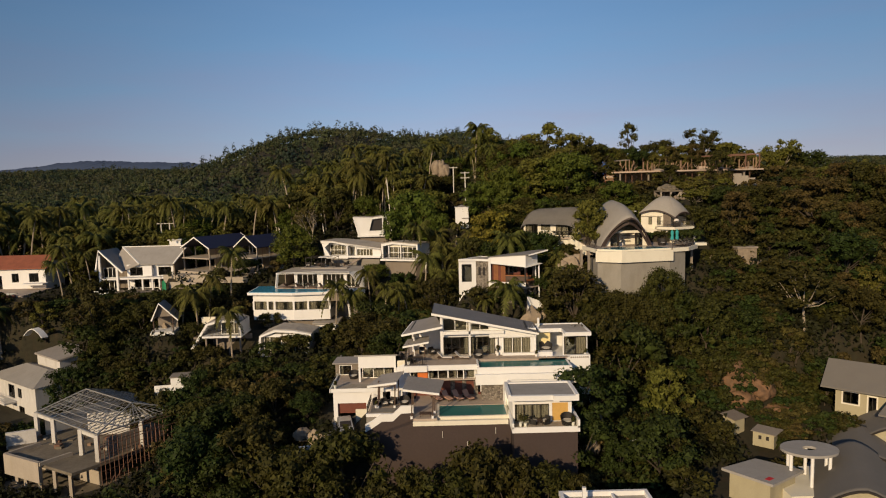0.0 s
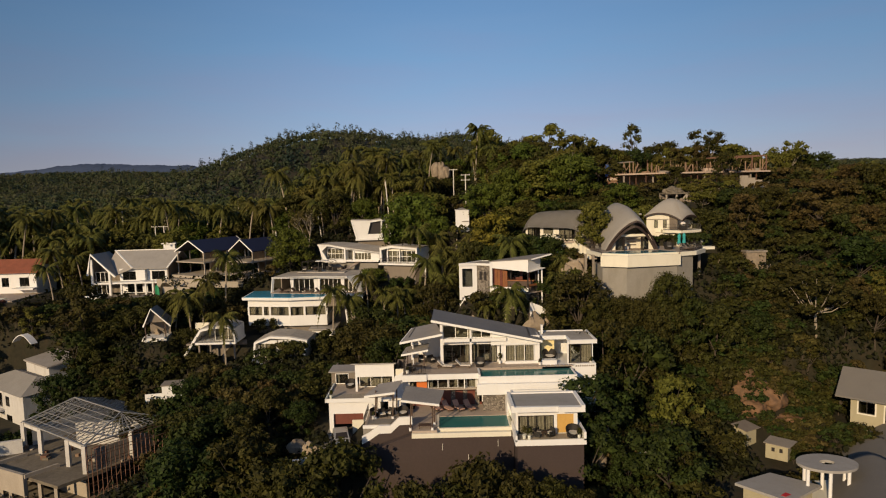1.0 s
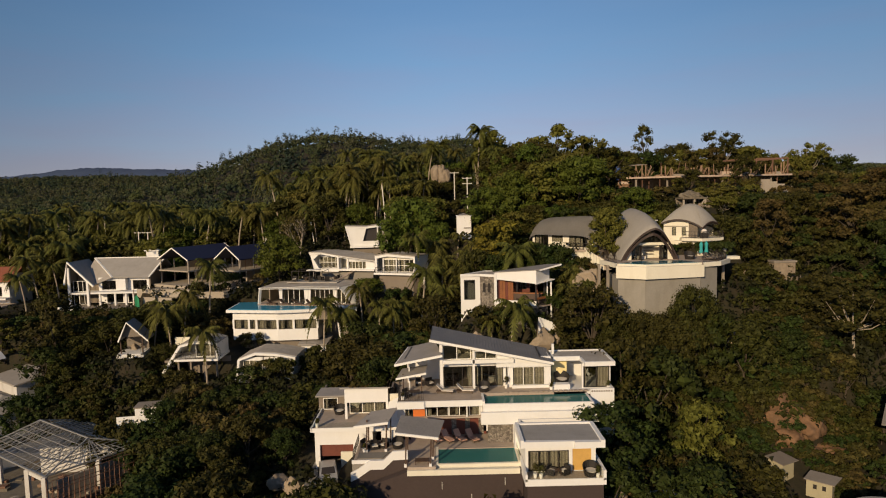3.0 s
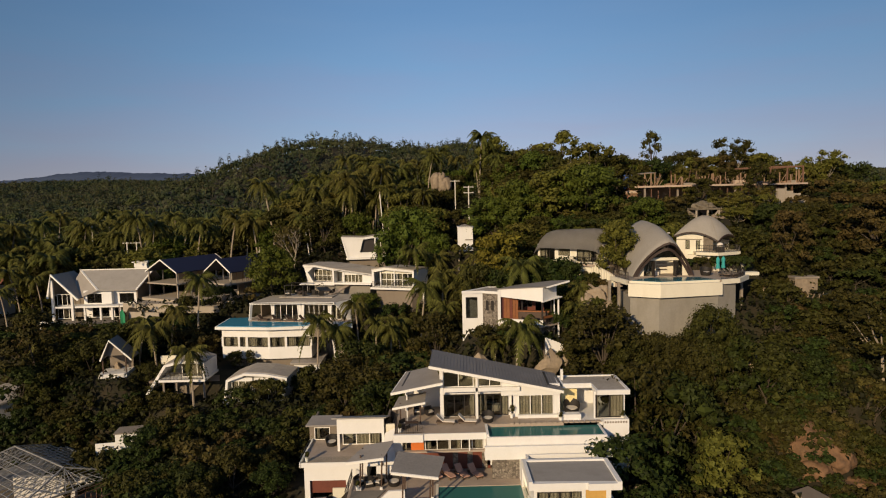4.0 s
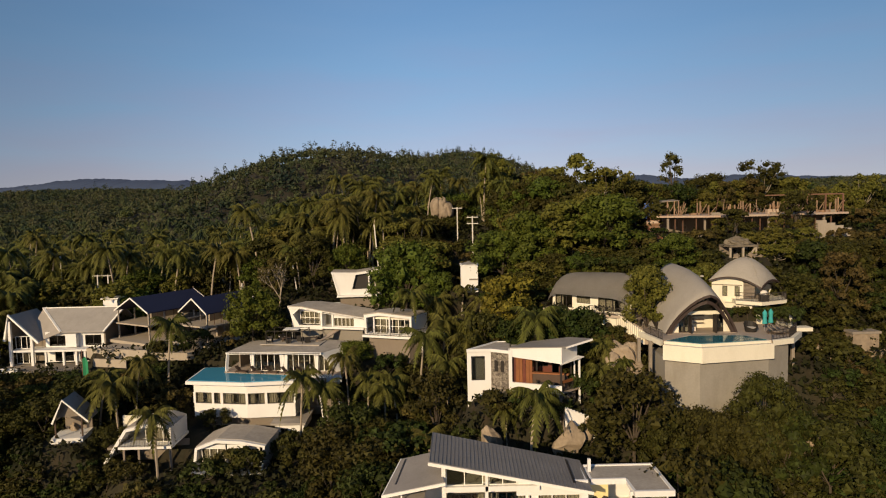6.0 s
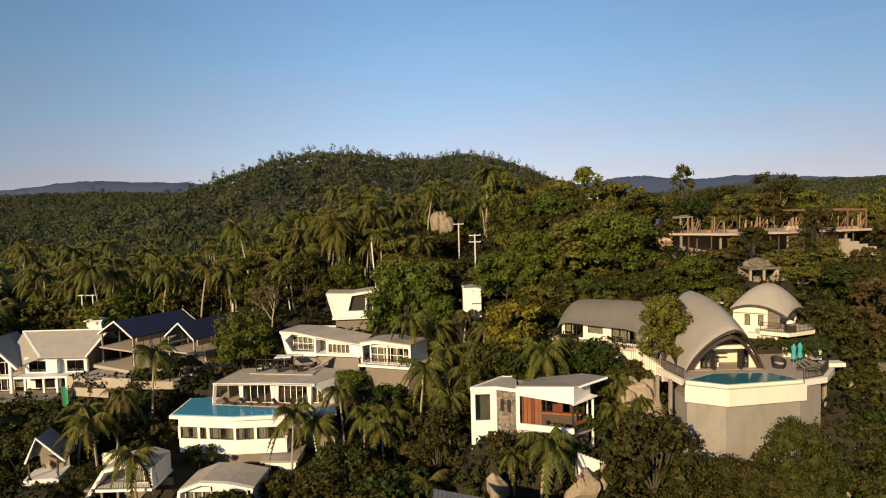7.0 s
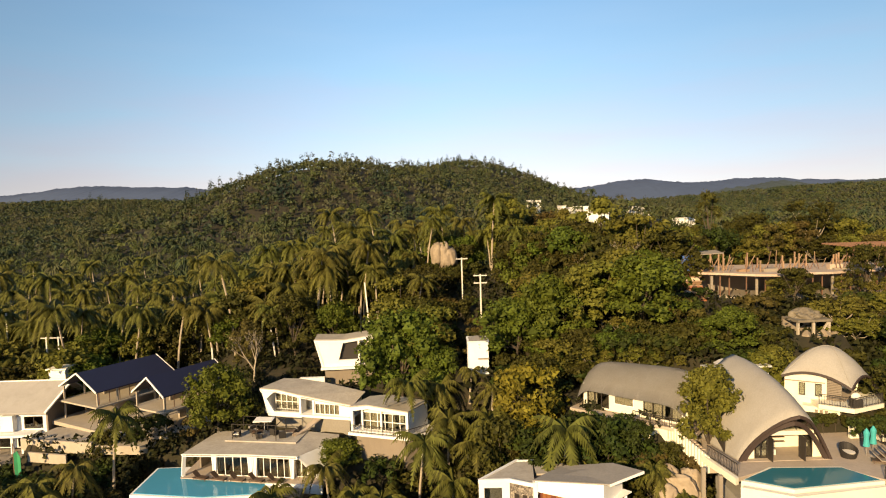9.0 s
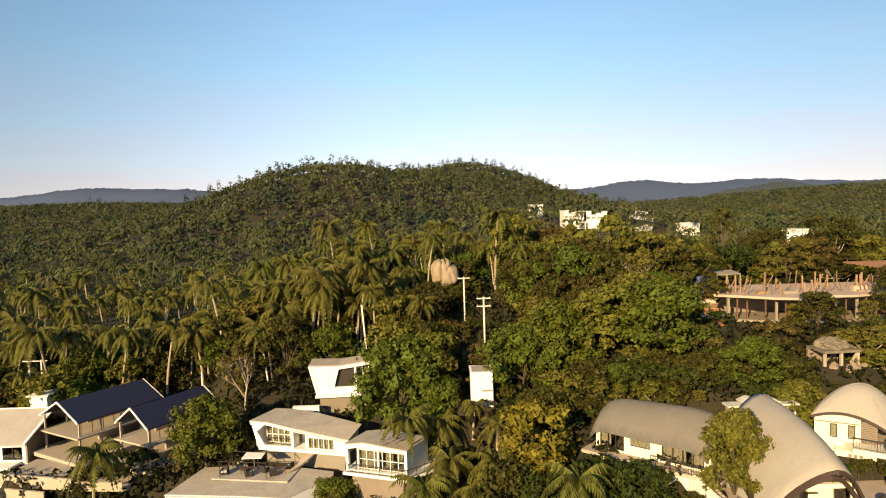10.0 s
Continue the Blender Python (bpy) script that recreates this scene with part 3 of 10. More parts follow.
def layered_tree(seed, h, rad, material, label, tiers=12, per=34, size=0.21):
    """A spreading tree: pale forked trunk, long rising limbs, and flat sprays of leaves in loose tiers with gaps between."""
    rng, rnd = np.random.default_rng(seed), random.Random(seed)
    e = new("spreading_tree")
    tagged(e, label, "tree")
    bm = bmesh.new()
    fork = Vector((rnd.uniform(-0.5, 0.5), rnd.uniform(-0.5, 0.5), h * 0.34))
    bar(bm, (0, 0, -1.5), fork, 0.02 * h, 7, 0.014 * h)
    cl = []
    for k in range(tiers):
        a, up = k * 2.4 + rnd.uniform(-0.4, 0.4), rnd.uniform(0.42, 0.92)
        reach = rad * rnd.uniform(0.55, 1.0) * math.sqrt(max(0.1, 1 - ((up - 0.6) / 0.45) ** 2))
        tip = Vector((math.cos(a) * reach, math.sin(a) * reach, h * up))
        knee = fork.lerp(tip, 0.5) + Vector((0, 0, -0.06 * h))
        bar(bm, fork, knee, 0.01 * h, 5, 0.007 * h)
        bar(bm, knee, tip, 0.007 * h, 5, 0.002 * h)
        for j in range(6):
            p = knee.lerp(tip, rnd.uniform(0.2, 1.1))
            cl.append((p.x + rnd.gauss(0, 0.13) * rad, p.y + rnd.gauss(0, 0.13) * rad, p.z + rnd.uniform(0.0, 0.06) * h, rad * rnd.uniform(0.15, 0.28)))
    part("trunk", bm, PALEBARK, e)
    v, f = leaf_cloud(rng, cl, per, size, True, 0.62)
    new("crown", mesh_of("crown", v, f, material)).parent = e
    return e


def bare_tree(seed, h):
    """A leafless tree of pale branching limbs with a few dry leaves left on the twigs."""
    rng, rnd = np.random.default_rng(seed), random.Random(seed)
    e = new("bare_tree")
    tagged(e, "nearly leafless tree with pale grey branches", "tree")
    bm, tips = bmesh.new(), []

    def limb(a, way, length, r, depth):
        b = a + way * length
        bar(bm, a, b, r, 5, r * 0.6)
        if depth == 0:
            tips.append((*b, 0.45))
            return
        for k in range(3):
            turned = (way + Vector((rnd.uniform(-1, 1), rnd.uniform(-1, 1), rnd.uniform(-0.1, 0.7))) * 0.62).normalized()
            limb(a.lerp(b, rnd.uniform(0.6, 1.0)), turned, length * rnd.uniform(0.55, 0.8), r * 0.58, depth - 1)

    limb(Vector((0, 0, -1)), Vector((rnd.uniform(-0.1, 0.1), 0, 1)).normalized(), h * 0.42, 0.16, 4)
    part("trunk", bm, PALEBARK, e)
    v, f = leaf_cloud(rng, tips[::2], 7, 0.16, False)
    new("crown", mesh_of("crown", v, f, LEAF_BROWN)).parent = e
    return e


def frond_arrays(rng, length, droop, a, lift, pairs, base):
    vs, fs = [], []
    side = Vector((-math.sin(a), math.cos(a), 0))
    ahead = Vector((math.cos(a), math.sin(a), 0))
    prev = None
    n = pairs
    for k in range(n + 1):
        t = k / n
        p = ahead * length * (t - 0.18 * t * t * droop) + Vector((0, 0, 1)) * length * (lift * t - droop * t * t)
        wl = length * 0.165 * math.sin(math.pi * min(1, 0.16 + t * 0.8)) * rng.uniform(0.8, 1.15)
        hang = -0.75 - 0.35 * droop
        if prev is not None:
            mid = (prev + p) / 2
            for s in (-1, 1):
                tip = mid + side * s * wl + ahead * wl * 0.6 + Vector((0, 0, hang * wl))
                q = base + len(vs)
                vs += [prev, prev.lerp(p, 1.25), tip]
                fs.append([q, q + 1, q + 2])
        prev = p
    return vs, fs


def palm_tree(seed, h, fronds=24, length=3.9, pairs=14, label=""):
    """A coconut palm: leaning ringed trunk and a head of arching, drooping fronds."""
    rng = np.random.default_rng(seed)
    e = new("palm_tree")
    tagged(e, label, "palm tree")
    bm = bmesh.new()
    lean = Vector((rng.uniform(-0.14, 0.14), rng.uniform(-0.14, 0.14), 0)) * h
    pts = [Vector((0, 0, -1.2)) + (lean * t * t) + Vector((0, 0, (h + 1.2) * t)) for t in np.linspace(0, 1, 6)]
    for a, b, r0, r1 in zip(pts, pts[1:], (0.22, 0.16, 0.145, 0.135, 0.125), (0.16, 0.145, 0.135, 0.125, 0.11)):
        bar(bm, a, b, r0, 6, r1)
    part("trunk", bm, PALEBARK, e)
    vs, fs = [], []
    for k in range(fronds):
        v, f = frond_arrays(rng, length * rng.uniform(0.85, 1.1), rng.uniform(0.75, 1.4), k * 2.4 + rng.uniform(-0.2, 0.2), rng.uniform(-0.25, 1.15), pairs, len(vs))
        vs += v
        fs += f
    ob = new("crown", mesh_of("crown", [tuple(v + pts[-1]) for v in vs], fs, PALM))
    ob.parent = e
    return e


PALM_TALL = [palm_tree(11 + k, h, label="tall coconut palm with arching fronds on the hillside") for k, h in enumerate((9.5, 11.0, 12.5, 8.0))]
PALM_LOW = [palm_tree(31 + k, h, 15, 3.0, label="young palm among the garden trees") for k, h in enumerate((4.2, 5.5))]
GREENS = [broad_tree(51 + k, h, r, LEAF, label="green broad-leaved tree with a dense uneven crown") for k, (h, r) in enumerate(((8.0, 3.6), (9.5, 3.9), (7.0, 3.4), (10.5, 3.6)))]
DARKS = [broad_tree(61 + k, h, r, LEAF_DARK, name="shade_tree", label="dark green mango-like tree with a dense rounded crown") for k, (h, r) in enumerate(((8.5, 4.2), (7.0, 3.8)))]
BROWNS = [broad_tree(71 + k, h, r, LEAF_BROWN, per=50, bare=0.22, name="dry_tree", label="dry brownish tree with thin foliage") for k, (h, r) in enumerate(((8.0, 3.0), (9.0, 3.2)))]
YELLOW = broad_tree(81, 8.5, 3.5, LEAF_YELLOW, per=64, name="flowering_tree", label="yellow-green tree in flower on the slope")
FINE = broad_tree(181, 10.0, 4.0, LEAF, 92, 62, 0.165, bare=0.25, name="slope_tree", label="olive green tree with small leaves below the pool terrace")
DOMES = [broad_tree(171 + k, h, r, LEAF_LUSH, 74, 58, 0.2, bare=0.2, name="dome_tree", label="lush green tree with a dense dome-shaped crown") for k, (h, r) in enumerate(((8.5, 4.2), (7.0, 4.0)))]
BUSHES = [broad_tree(91 + k, h, r, m, 14, 40, 0.23, bare=0.1, name=nm, label=lb) for k, (h, r, m, nm, lb) in enumerate(((3.2, 2.4, LEAF, "shrub", "low leafy shrub in the undergrowth"), (2.6, 2.2, LEAF_DARK, "dark_bush", "dark green bush in the undergrowth"), (3.0, 2.0, LEAF_BROWN, "dry_bush", "dry brownish bush on the slope")))]
ROUND = broad_tree(141, 10.5, 2.8, LEAF_HILL, 110, 40, 0.19, bare=0.4, name="round_tree", label="dense rounded tree beside the shell-roofed villa")
HILLS = [broad_tree(121 + k, h, r, LEAF_HILL, 38, 48, 0.265, name="hill_tree", label="green tree in the woods along the ridge") for k, (h, r) in enumerate(((8.0, 3.6), (9.5, 3.9), (10.5, 3.4)))]
HILLS += [broad_tree(131, 8.0, 4.0, LEAF, 38, 48, 0.265, name="hill_tree", label="deep green tree in the woods along the ridge")]
WISPY = broad_tree(99, 12.0, 3.0, LEAF_OLIVE, 26, 44, 0.2, bare=0.42, label="tall thin-crowned tree on the ridge")
SPREAD = [layered_tree(151 + k, h, r, m, "spreading tree with flat leafy sprays on the slope") for k, (h, r, m) in enumerate(((9.0, 4.4, LEAF_HILL), (10.5, 5.0, LEAF), (8.0, 4.2, LEAF_OLIVE)))]
BARE = [bare_tree(161 + k, h) for k, h in enumerate((9.0, 7.5))]
USED = set()


def plant(kind, x, y, s=1.0, turn=None, z=None, wide=1.0, group=""):
    """Sets a tree of a kind on the ground; the first one is the built one itself."""
    rnd = random.Random(int(x * 131 + y * 517))
    zz = float(height(x, y)) if z is None else z
    m = pose(x, y, zz, 0, 0, rnd.uniform(0, 360) if turn is None else turn)
    if kind.name in USED:
        ob = copy_thing(kind, m)
    else:
        USED.add(kind.name)
        ob = kind
        ob.matrix_basis = m
    ob.scale = (s * wide, s * wide, s)
    if group:
        ob["group"] = group
    return ob

# ---- the white villa on the brown retaining wall ----
def main_villa():
    v = thing("villa", (0, 0, 0), 0, "large white multi-level villa with pools on a brown retaining wall", "villa")
    P = lambda name, bm, m, label="", parent=None: part(name, bm, m, parent or v, label)
    # retaining walls
    bm = bmesh.new()
    prism(bm, [(-7.6, 66.5), (7.9, 66.5), (7.9, 72), (-7.6, 72)], 1.5, 12.6)
    prism(bm, [(-6.4, 66.504), (-2.7, 66.504), (-2.7, 67.4), (-6.4, 67.4)], 12.6, [13.0, 14.3, 14.3, 13.0])
    box(bm, -2.7, 7.9, 66.504, 71.9, 12.6, 14.3)
    P("retaining_wall", bm, BROWN, "tall dark brown rendered retaining wall")
    P("retaining_wall", boxes((7.95, 14.66, 64.0, 72.3, 1.0, 13.95)), BROWN, "tall dark brown rendered retaining wall")
    for x, z in ((0.4, 13.3), (6.2, 13.6), (3.1, 12.1)):
        P("drip_stain", boxes((x, x + 0.05, 66.42, 66.52, z - 0.7, z)), POLE, "pale drip mark on the wall")
    # stepped white flank of the outside stair
    flank = [(-8.1, 13.85), (-7.4, 14.2), (-6.25, 14.98), (-5.0, 15.0), (-4.1, 15.85), (-2.72, 15.9)]
    for (x0, z0), (x1, z1) in zip(flank, flank[1:]):
        P("stair_parapet", prism(bmesh.new(), [(x0, 67.55), (x1, 67.55), (x1, 67.78), (x0, 67.78)], [z0 - 0.85, z1 - 0.85, z1 - 0.85, z0 - 0.85], [z0, z1, z1, z0]), WHITE, "white zigzag parapet of the outside stair")
        P("stair_wall", prism(bmesh.new(), [(x0, 67.5), (x1, 67.5), (x1, 67.9), (x0, 67.9)], 12.0, [z0 - 0.86, z1 - 0.86, z1 - 0.86, z0 - 0.86]), BROWN)
    for k in range(14):
        P("step", boxes((-7.9 + 0.36 * k, -7.5 + 0.36 * k, 67.8, 68.0, 12.9 + 0.115 * k, 13.05 + 0.115 * k)), PAVING)
    # middle terrace under the two shelters
    P("terrace", boxes((-7.9, -2.7, 68.0, 73.2, 13.9, 14.75)), PAVING, "paved middle terrace")
    P("terrace_edge", boxes((-8.0, -4.6, 67.85, 68.0, 14.6, 14.95)), WHITE)
    P("basin_wall", boxes((-7.98, -4.6, 67.9, 67.99, 13.2, 14.6)), CONCRETE)
    P("pond", prism(bmesh.new(), [(-7.6, 68.6), (-5.2, 68.6), (-4.6, 70.0), (-7.6, 70.0)], 14.76, 14.82), CONCRETE, "small grey sunken basin")
    # pool deck
    P("pool_deck", boxes((-2.7, -0.1, 66.55, 76.0, 14.3, 14.72), (-0.1, 7.95, 70.7, 76.0, 14.3, 14.72)), PAVING, "beige paved pool deck")
    P("pool_shell", boxes((-0.1, 0.12, 67.4, 71.2, 13.2, 14.73), (7.55, 7.9, 67.4, 71.2, 13.2, 14.73), (-0.1, 7.9, 67.15, 67.4, 13.2, 14.68), (-0.1, 7.9, 67.4, 71.2, 13.0, 13.3)), CREAM)
    P("pool_water", boxes((0.12, 7.55, 67.42, 70.7, 13.3, 14.66)), POOL, "green-blue pool water")
    P("overflow_channel", boxes((-2.75, 7.6, 66.3, 66.52, 14.0, 14.5), (-2.75, 7.6, 66.52, 67.13, 14.1, 14.36)), CREAM)
    glass_rail(v, [(7.7, 67.3, 14.7), (7.7, 71.2, 14.7)], 0.9)
    P("rubble_strip", prism(bmesh.new(), [(7.9, 66.6), (8.05, 66.6), (8.05, 71.5), (7.9, 71.5)], 13, 14.6), STONE)
    # wall behind the loungers, and stone panel
    P("lounge_wall", boxes((-3.0, 5.1, 74.4, 74.6, 14.7, 17.0)), REDWOOD, "dark red timber wall behind the sun loungers")
    for x in (1.5, 2.9, 4.3):
        P("stone_pier", boxes((x, x + 0.5, 74.32, 74.42, 14.75, 16.9)), STONE)
    P("stone_panel", boxes((5.1, 7.6, 71.95, 72.3, 14.7, 17.05)), STONE, "rough stone-faced wall panel")
    each("wall", WHITE, v, (7.6, 8.3, 71.6, 72.1, 14.6, 17.4), (7.62, 8.0, 70.2, 71.6, 14.6, 16.9))
    # lower living room glazing under the upper terrace
    P("wall", wall(-4.0, 4.6, 17.0, 18.6, 73.3, 0.2, [(-3.2, 4.4, 17.1, 18.5)]), WHITE)
    P("wall", boxes((-5.0, 5.2, 76.2, 76.45, 14.72, 18.6)), CREAM)
    # lower storey doors stand behind the lounge wall
    P("floor_slab", boxes((-3.0, 5.1, 72.8, 76.2, 17.0, 17.15)), PAVING)
    window(v, -3.2, -2.4, 17.1, 18.5, 73.2, 1, curtain=((0.0, 0.5),))
    P("door", boxes((-2.4, -1.2, 73.22, 73.28, 17.1, 18.5)), ORANGE, "orange painted door")
    window(v, -1.1, 1.2, 17.1, 18.5, 73.2, 2, WHITE, curtain=((0.0, 0.25),))
    window(v, 1.25, 4.4, 17.1, 18.5, 73.2, 3, WHITE, curtain=((0.2, 0.3), (0.75, 1.0)))
    each("room_furniture", TIMBER, v, (-0.6, 0.9, 75.0, 75.6, 17.15, 17.8), (2.0, 3.6, 74.8, 75.5, 17.15, 17.6))
    P("sofa", boxes((1.6, 3.8, 75.6, 76.1, 17.15, 17.95)), CUSHION)
    P("post", boxes((3.0, 3.12, 72.7, 72.82, 17.15, 18.6)), WHITE)
    each("room", DARKROOM, v, (-5.0, 5.2, 80.5, 80.7, 14.8, 18.6), (-5.0, -4.8, 76.4, 80.5, 14.8, 18.6), (5.0, 5.2, 76.4, 80.5, 14.8, 18.6))
    # upper terrace
    each("upper_terrace", PAVING, v, (-3.9, 4.65, 72.5, 82, 18.6, 18.95), (4.65, 15.6, 74.6, 82, 18.6, 18.95))
    each("terrace_fascia", WHITE, v, (-3.95, -1.2, 72.2, 72.48, 18.25, 18.98), (-1.2, 4.62, 72.38, 72.5, 18.35, 18.97))
    # upper pool box
    P("pool_wall", boxes((4.4, 16.15, 71.2, 71.55, 16.85, 18.05), (15.85, 16.15, 71.55, 75.5, 16.85, 18.05), (4.4, 16.0, 71.3, 74.6, 16.8, 17.0)), WHITE, "white projecting pool wall")
    P("pool_wall", boxes((4.62, 15.62, 71.65, 71.85, 17.0, 18.78), (15.4, 15.62, 71.85, 74.6, 17.0, 18.78), (4.62, 4.85, 71.85, 74.6, 17.0, 18.98)), WHITE)
    each("wall", WHITE, v, (4.65, 15.6, 74.4, 74.6, 15.0, 18.6), (15.9, 18.3, 74.0, 74.3, 12.5, 19.35), (18.1, 18.3, 74.3, 82, 12.5, 19.35))
    for k in range(9):
        P("vent_block", boxes((15.95 + k * 0.25, 16.1 + k * 0.25, 73.97, 74.02, 19.0, 19.18)), GREYWALL)
    P("pool_water", boxes((4.85, 15.4, 71.85, 74.4, 17.2, 18.74)), POOL, "green-blue water of the upper pool")
    for k in range(17):
        P("stepping_stone", boxes((7.0 + 0.52 * k, 7.4 + 0.52 * k, 74.42, 74.9, 18.95, 19.06)), PAVING)
    each("planter", WHITE, v, (11.9, 14.0, 75.2, 76.0, 18.95, 19.5), (8.0, 11.9, 76.0, 76.35, 18.95, 19.25))
    # upper storey
    P("wall", wall(0.55, 7.45, 18.95, 22.0, 77.0, 0.25, [(0.75, 3.85, 19.0, 21.2), (4.15, 7.15, 19.0, 21.2)]), WHITE)
    P("wall", wall(7.45, 12.2, 18.95, 22.2, 76.5, 0.25, [(8.1, 11.55, 19.1, 21.15)]), WHITE)
    each("wall", WHITE, v, (7.4, 7.6, 76.5, 77.0, 18.95, 22.2), (12.0, 12.2, 76.75, 80.5, 18.95, 22.0), (0.45, 0.65, 77.2, 80.5, 18.95, 23.6))
    P("column", boxes((0.4, 0.72, 75.85, 76.15, 18.95, 24.3)), WHITE)
    P("column", boxes((3.88, 4.1, 75.9, 76.1, 18.95, 23.4)), WHITE)
    each("lintel", WHITE, v, (0.45, 8.2, 75.9, 76.2, 21.75, 22.15), (0.45, 8.3, 76.2, 77.0, 21.7, 21.8))
    window(v, 0.75, 3.85, 19.0, 21.2, 76.92, 3, curtain=((0.0, 0.08), (0.85, 1.0)))
    window(v, 4.15, 7.15, 19.0, 21.2, 76.92, 4, curtain=((0.0, 0.3), (0.75, 1.0)))
    window(v, 8.1, 11.55, 19.1, 21.15, 76.42, 3, FASCIA, curtain=((0.0, 1.0),))
    window(v, 0.75, 3.7, 22.2, 23.75, 76.1, 2, FASCIA)
    window(v, 4.15, 6.4, 22.2, 23.05, 76.1, 2, FASCIA)
    each("room", CREAM, v, (0.6, 12.1, 80.5, 80.7, 18.95, 22.0), (7.5, 7.65, 77.2, 80.5, 18.95, 21.8))
    each("room_furniture", TIMBER, v, (1.2, 2.4, 79.0, 79.8, 18.95, 19.7), (4.6, 6.4, 79.2, 79.9, 18.95, 19.75), (2.9, 3.3, 80.2, 80.45, 18.95, 20.8))
    P("sofa", boxes((4.4, 6.8, 78.2, 78.9, 18.95, 19.6)), CUSHION)
    P("ceiling_panel", boxes((0.6, 7.4, 77.3, 80.5, 21.72, 21.8)), CREAM)
    P("gable", prism(bmesh.new(), [(6.4, 76.2), (12.2, 76.2), (12.2, 76.5), (6.4, 76.5)], 21.2, [23.05, 21.8, 21.8, 23.05]), WHITE)
    P("gable", prism(bmesh.new(), [(0.6, 76.25), (6.4, 76.25), (6.4, 76.32), (0.6, 76.32)], [23.76, 23.06, 23.06, 23.76], [24.3, 23.08, 23.08, 24.3]), WHITE)
    P("back_gable", prism(bmesh.new(), [(0.6, 80.4), (12.2, 80.4), (12.2, 80.6), (0.6, 80.6)], 21.5, [24.35, 21.82, 21.82, 24.35]), CREAM)
    # left covered corner of the terrace
    each("wall", WHITE, v, (-3.0, 0.5, 80.2, 80.4, 18.95, 22.2), (-3.2, -3.0, 79.0, 80.4, 18.95, 22))
    for x, y in ((-2.9, 76.0), (-3.5, 75.2), (-1.6, 75.2)):
        P("post", boxes((x, x + 0.12, y, y + 0.12, 18.95, 21.0 if y < 76 else 22.2)), TIMBER if y < 76 else WHITE)
    railing(v, [(-3.8, 75.5, 18.95), (-3.8, 72.6, 18.95), (-1.3, 72.6, 18.95)], 0.95, 0.2)
    # roofs
    P("roof", plate(bmesh.new(), [(-0.54, 74.9, 24.72), (12.2, 75.1, 21.95), (12.5, 81.2, 21.95), (-0.34, 81.2, 24.78)], 0.1), METALROOF, "dark standing-seam metal shed roof")
    bm = bmesh.new()
    for k in range(41):
        t = k / 40
        beam(bm, (-0.5 + 12.7 * t, 74.95, 24.73 - 2.77 * t), (-0.32 + 12.8 * t, 81.15, 24.79 - 2.83 * t), 0.03)
    P("roof_seam", bm, METALROOF)
    P("fascia", plate(bmesh.new(), [(-0.62, 74.78, 24.7), (12.3, 74.98, 21.93), (12.3, 75.06, 21.93), (-0.62, 74.88, 24.7)], 0.26), FASCIA)
    P("soffit", plate(bmesh.new(), [(-0.5, 74.95, 24.6), (12.1, 75.15, 21.83), (12.4, 81.1, 21.83), (-0.3, 81.1, 24.66)], 0.08), FASCIA)
    P("roof", plate(bmesh.new(), [(-4.2, 74.8, 22.2), (0.62, 74.8, 23.1), (-0.1, 81.2, 23.05), (-3.1, 81.2, 22.45)], 0.1), GREYROOF, "grey sloping side roof")
    P("fascia", plate(bmesh.new(), [(-4.3, 74.68, 22.18), (0.7, 74.68, 23.08), (0.7, 74.8, 23.08), (-4.3, 74.8, 22.18)], 0.24), FASCIA)
    P("fascia", plate(bmesh.new(), [(-4.3, 74.7, 22.18), (-4.2, 74.7, 22.2), (-3.1, 81.2, 22.47), (-3.2, 81.2, 22.45)], 0.2), FASCIA)
    P("roof_slot", plate(bmesh.new(), [(-3.35, 76.2, 22.39), (-3.2, 76.2, 22.42), (-2.65, 80.8, 22.58), (-2.8, 80.8, 22.55)], 0.03), DARKFRAME)
    P("roof_slot", plate(bmesh.new(), [(10.9, 76.0, 22.28), (11.1, 76.0, 22.24), (11.3, 80.6, 22.26), (11.1, 80.6, 22.3)], 0.03), DARKFRAME)
    P("canopy", plate(bmesh.new(), [(-4.1, 74.4, 20.85), (-1.05, 74.4, 21.35), (-0.95, 77.5, 21.35), (-3.7, 77.5, 20.95)], 0.08), GREYROOF, "small grey sloping canopy")
    P("fascia", plate(bmesh.new(), [(-4.15, 74.3, 20.83), (-1.0, 74.3, 21.35), (-1.0, 74.4, 21.35), (-4.15, 74.4, 20.83)], 0.2), FASCIA)
    # right wing
    P("floor_slab", boxes((12.2, 18.32, 74.6, 80.4, 18.6, 18.97)), WHITE)
    P("wall", wall(15.3, 18.3, 18.97, 21.6, 75.5, 0.2, [(15.45, 18.15, 19.05, 21.3)]), WHITE)
    each("wall", WHITE, v, (12.2, 18.3, 80.2, 80.4, 18.97, 21.5), (18.1, 18.3, 75.7, 80.2, 18.97, 21.5))
    P("wall", boxes((12.6, 14.2, 78.0, 78.15, 18.97, 21.4)), WARMLITCREAM, "cream porch wall with warm light painted in as yellow")
    window(v, 15.45, 18.15, 19.05, 21.3, 75.42, 2, curtain=((0.0, 0.12), (0.5, 1.0)))
    bm = prism(bmesh.new(), [(12.6, 77.3), (15.45, 77.3), (15.5, 74.9), (18.65, 74.9), (18.65, 80.3), (12.6, 80.4)], 21.45, 21.8)
    P("roof", bm, WHITE, "flat white-edged roof of the right wing")
    P("roof_deck", prism(bmesh.new(), [(12.8, 77.55), (15.65, 77.55), (15.75, 75.15), (18.4, 75.15), (18.4, 80.05), (12.8, 80.15)], 21.8, 21.806), FLATROOF)
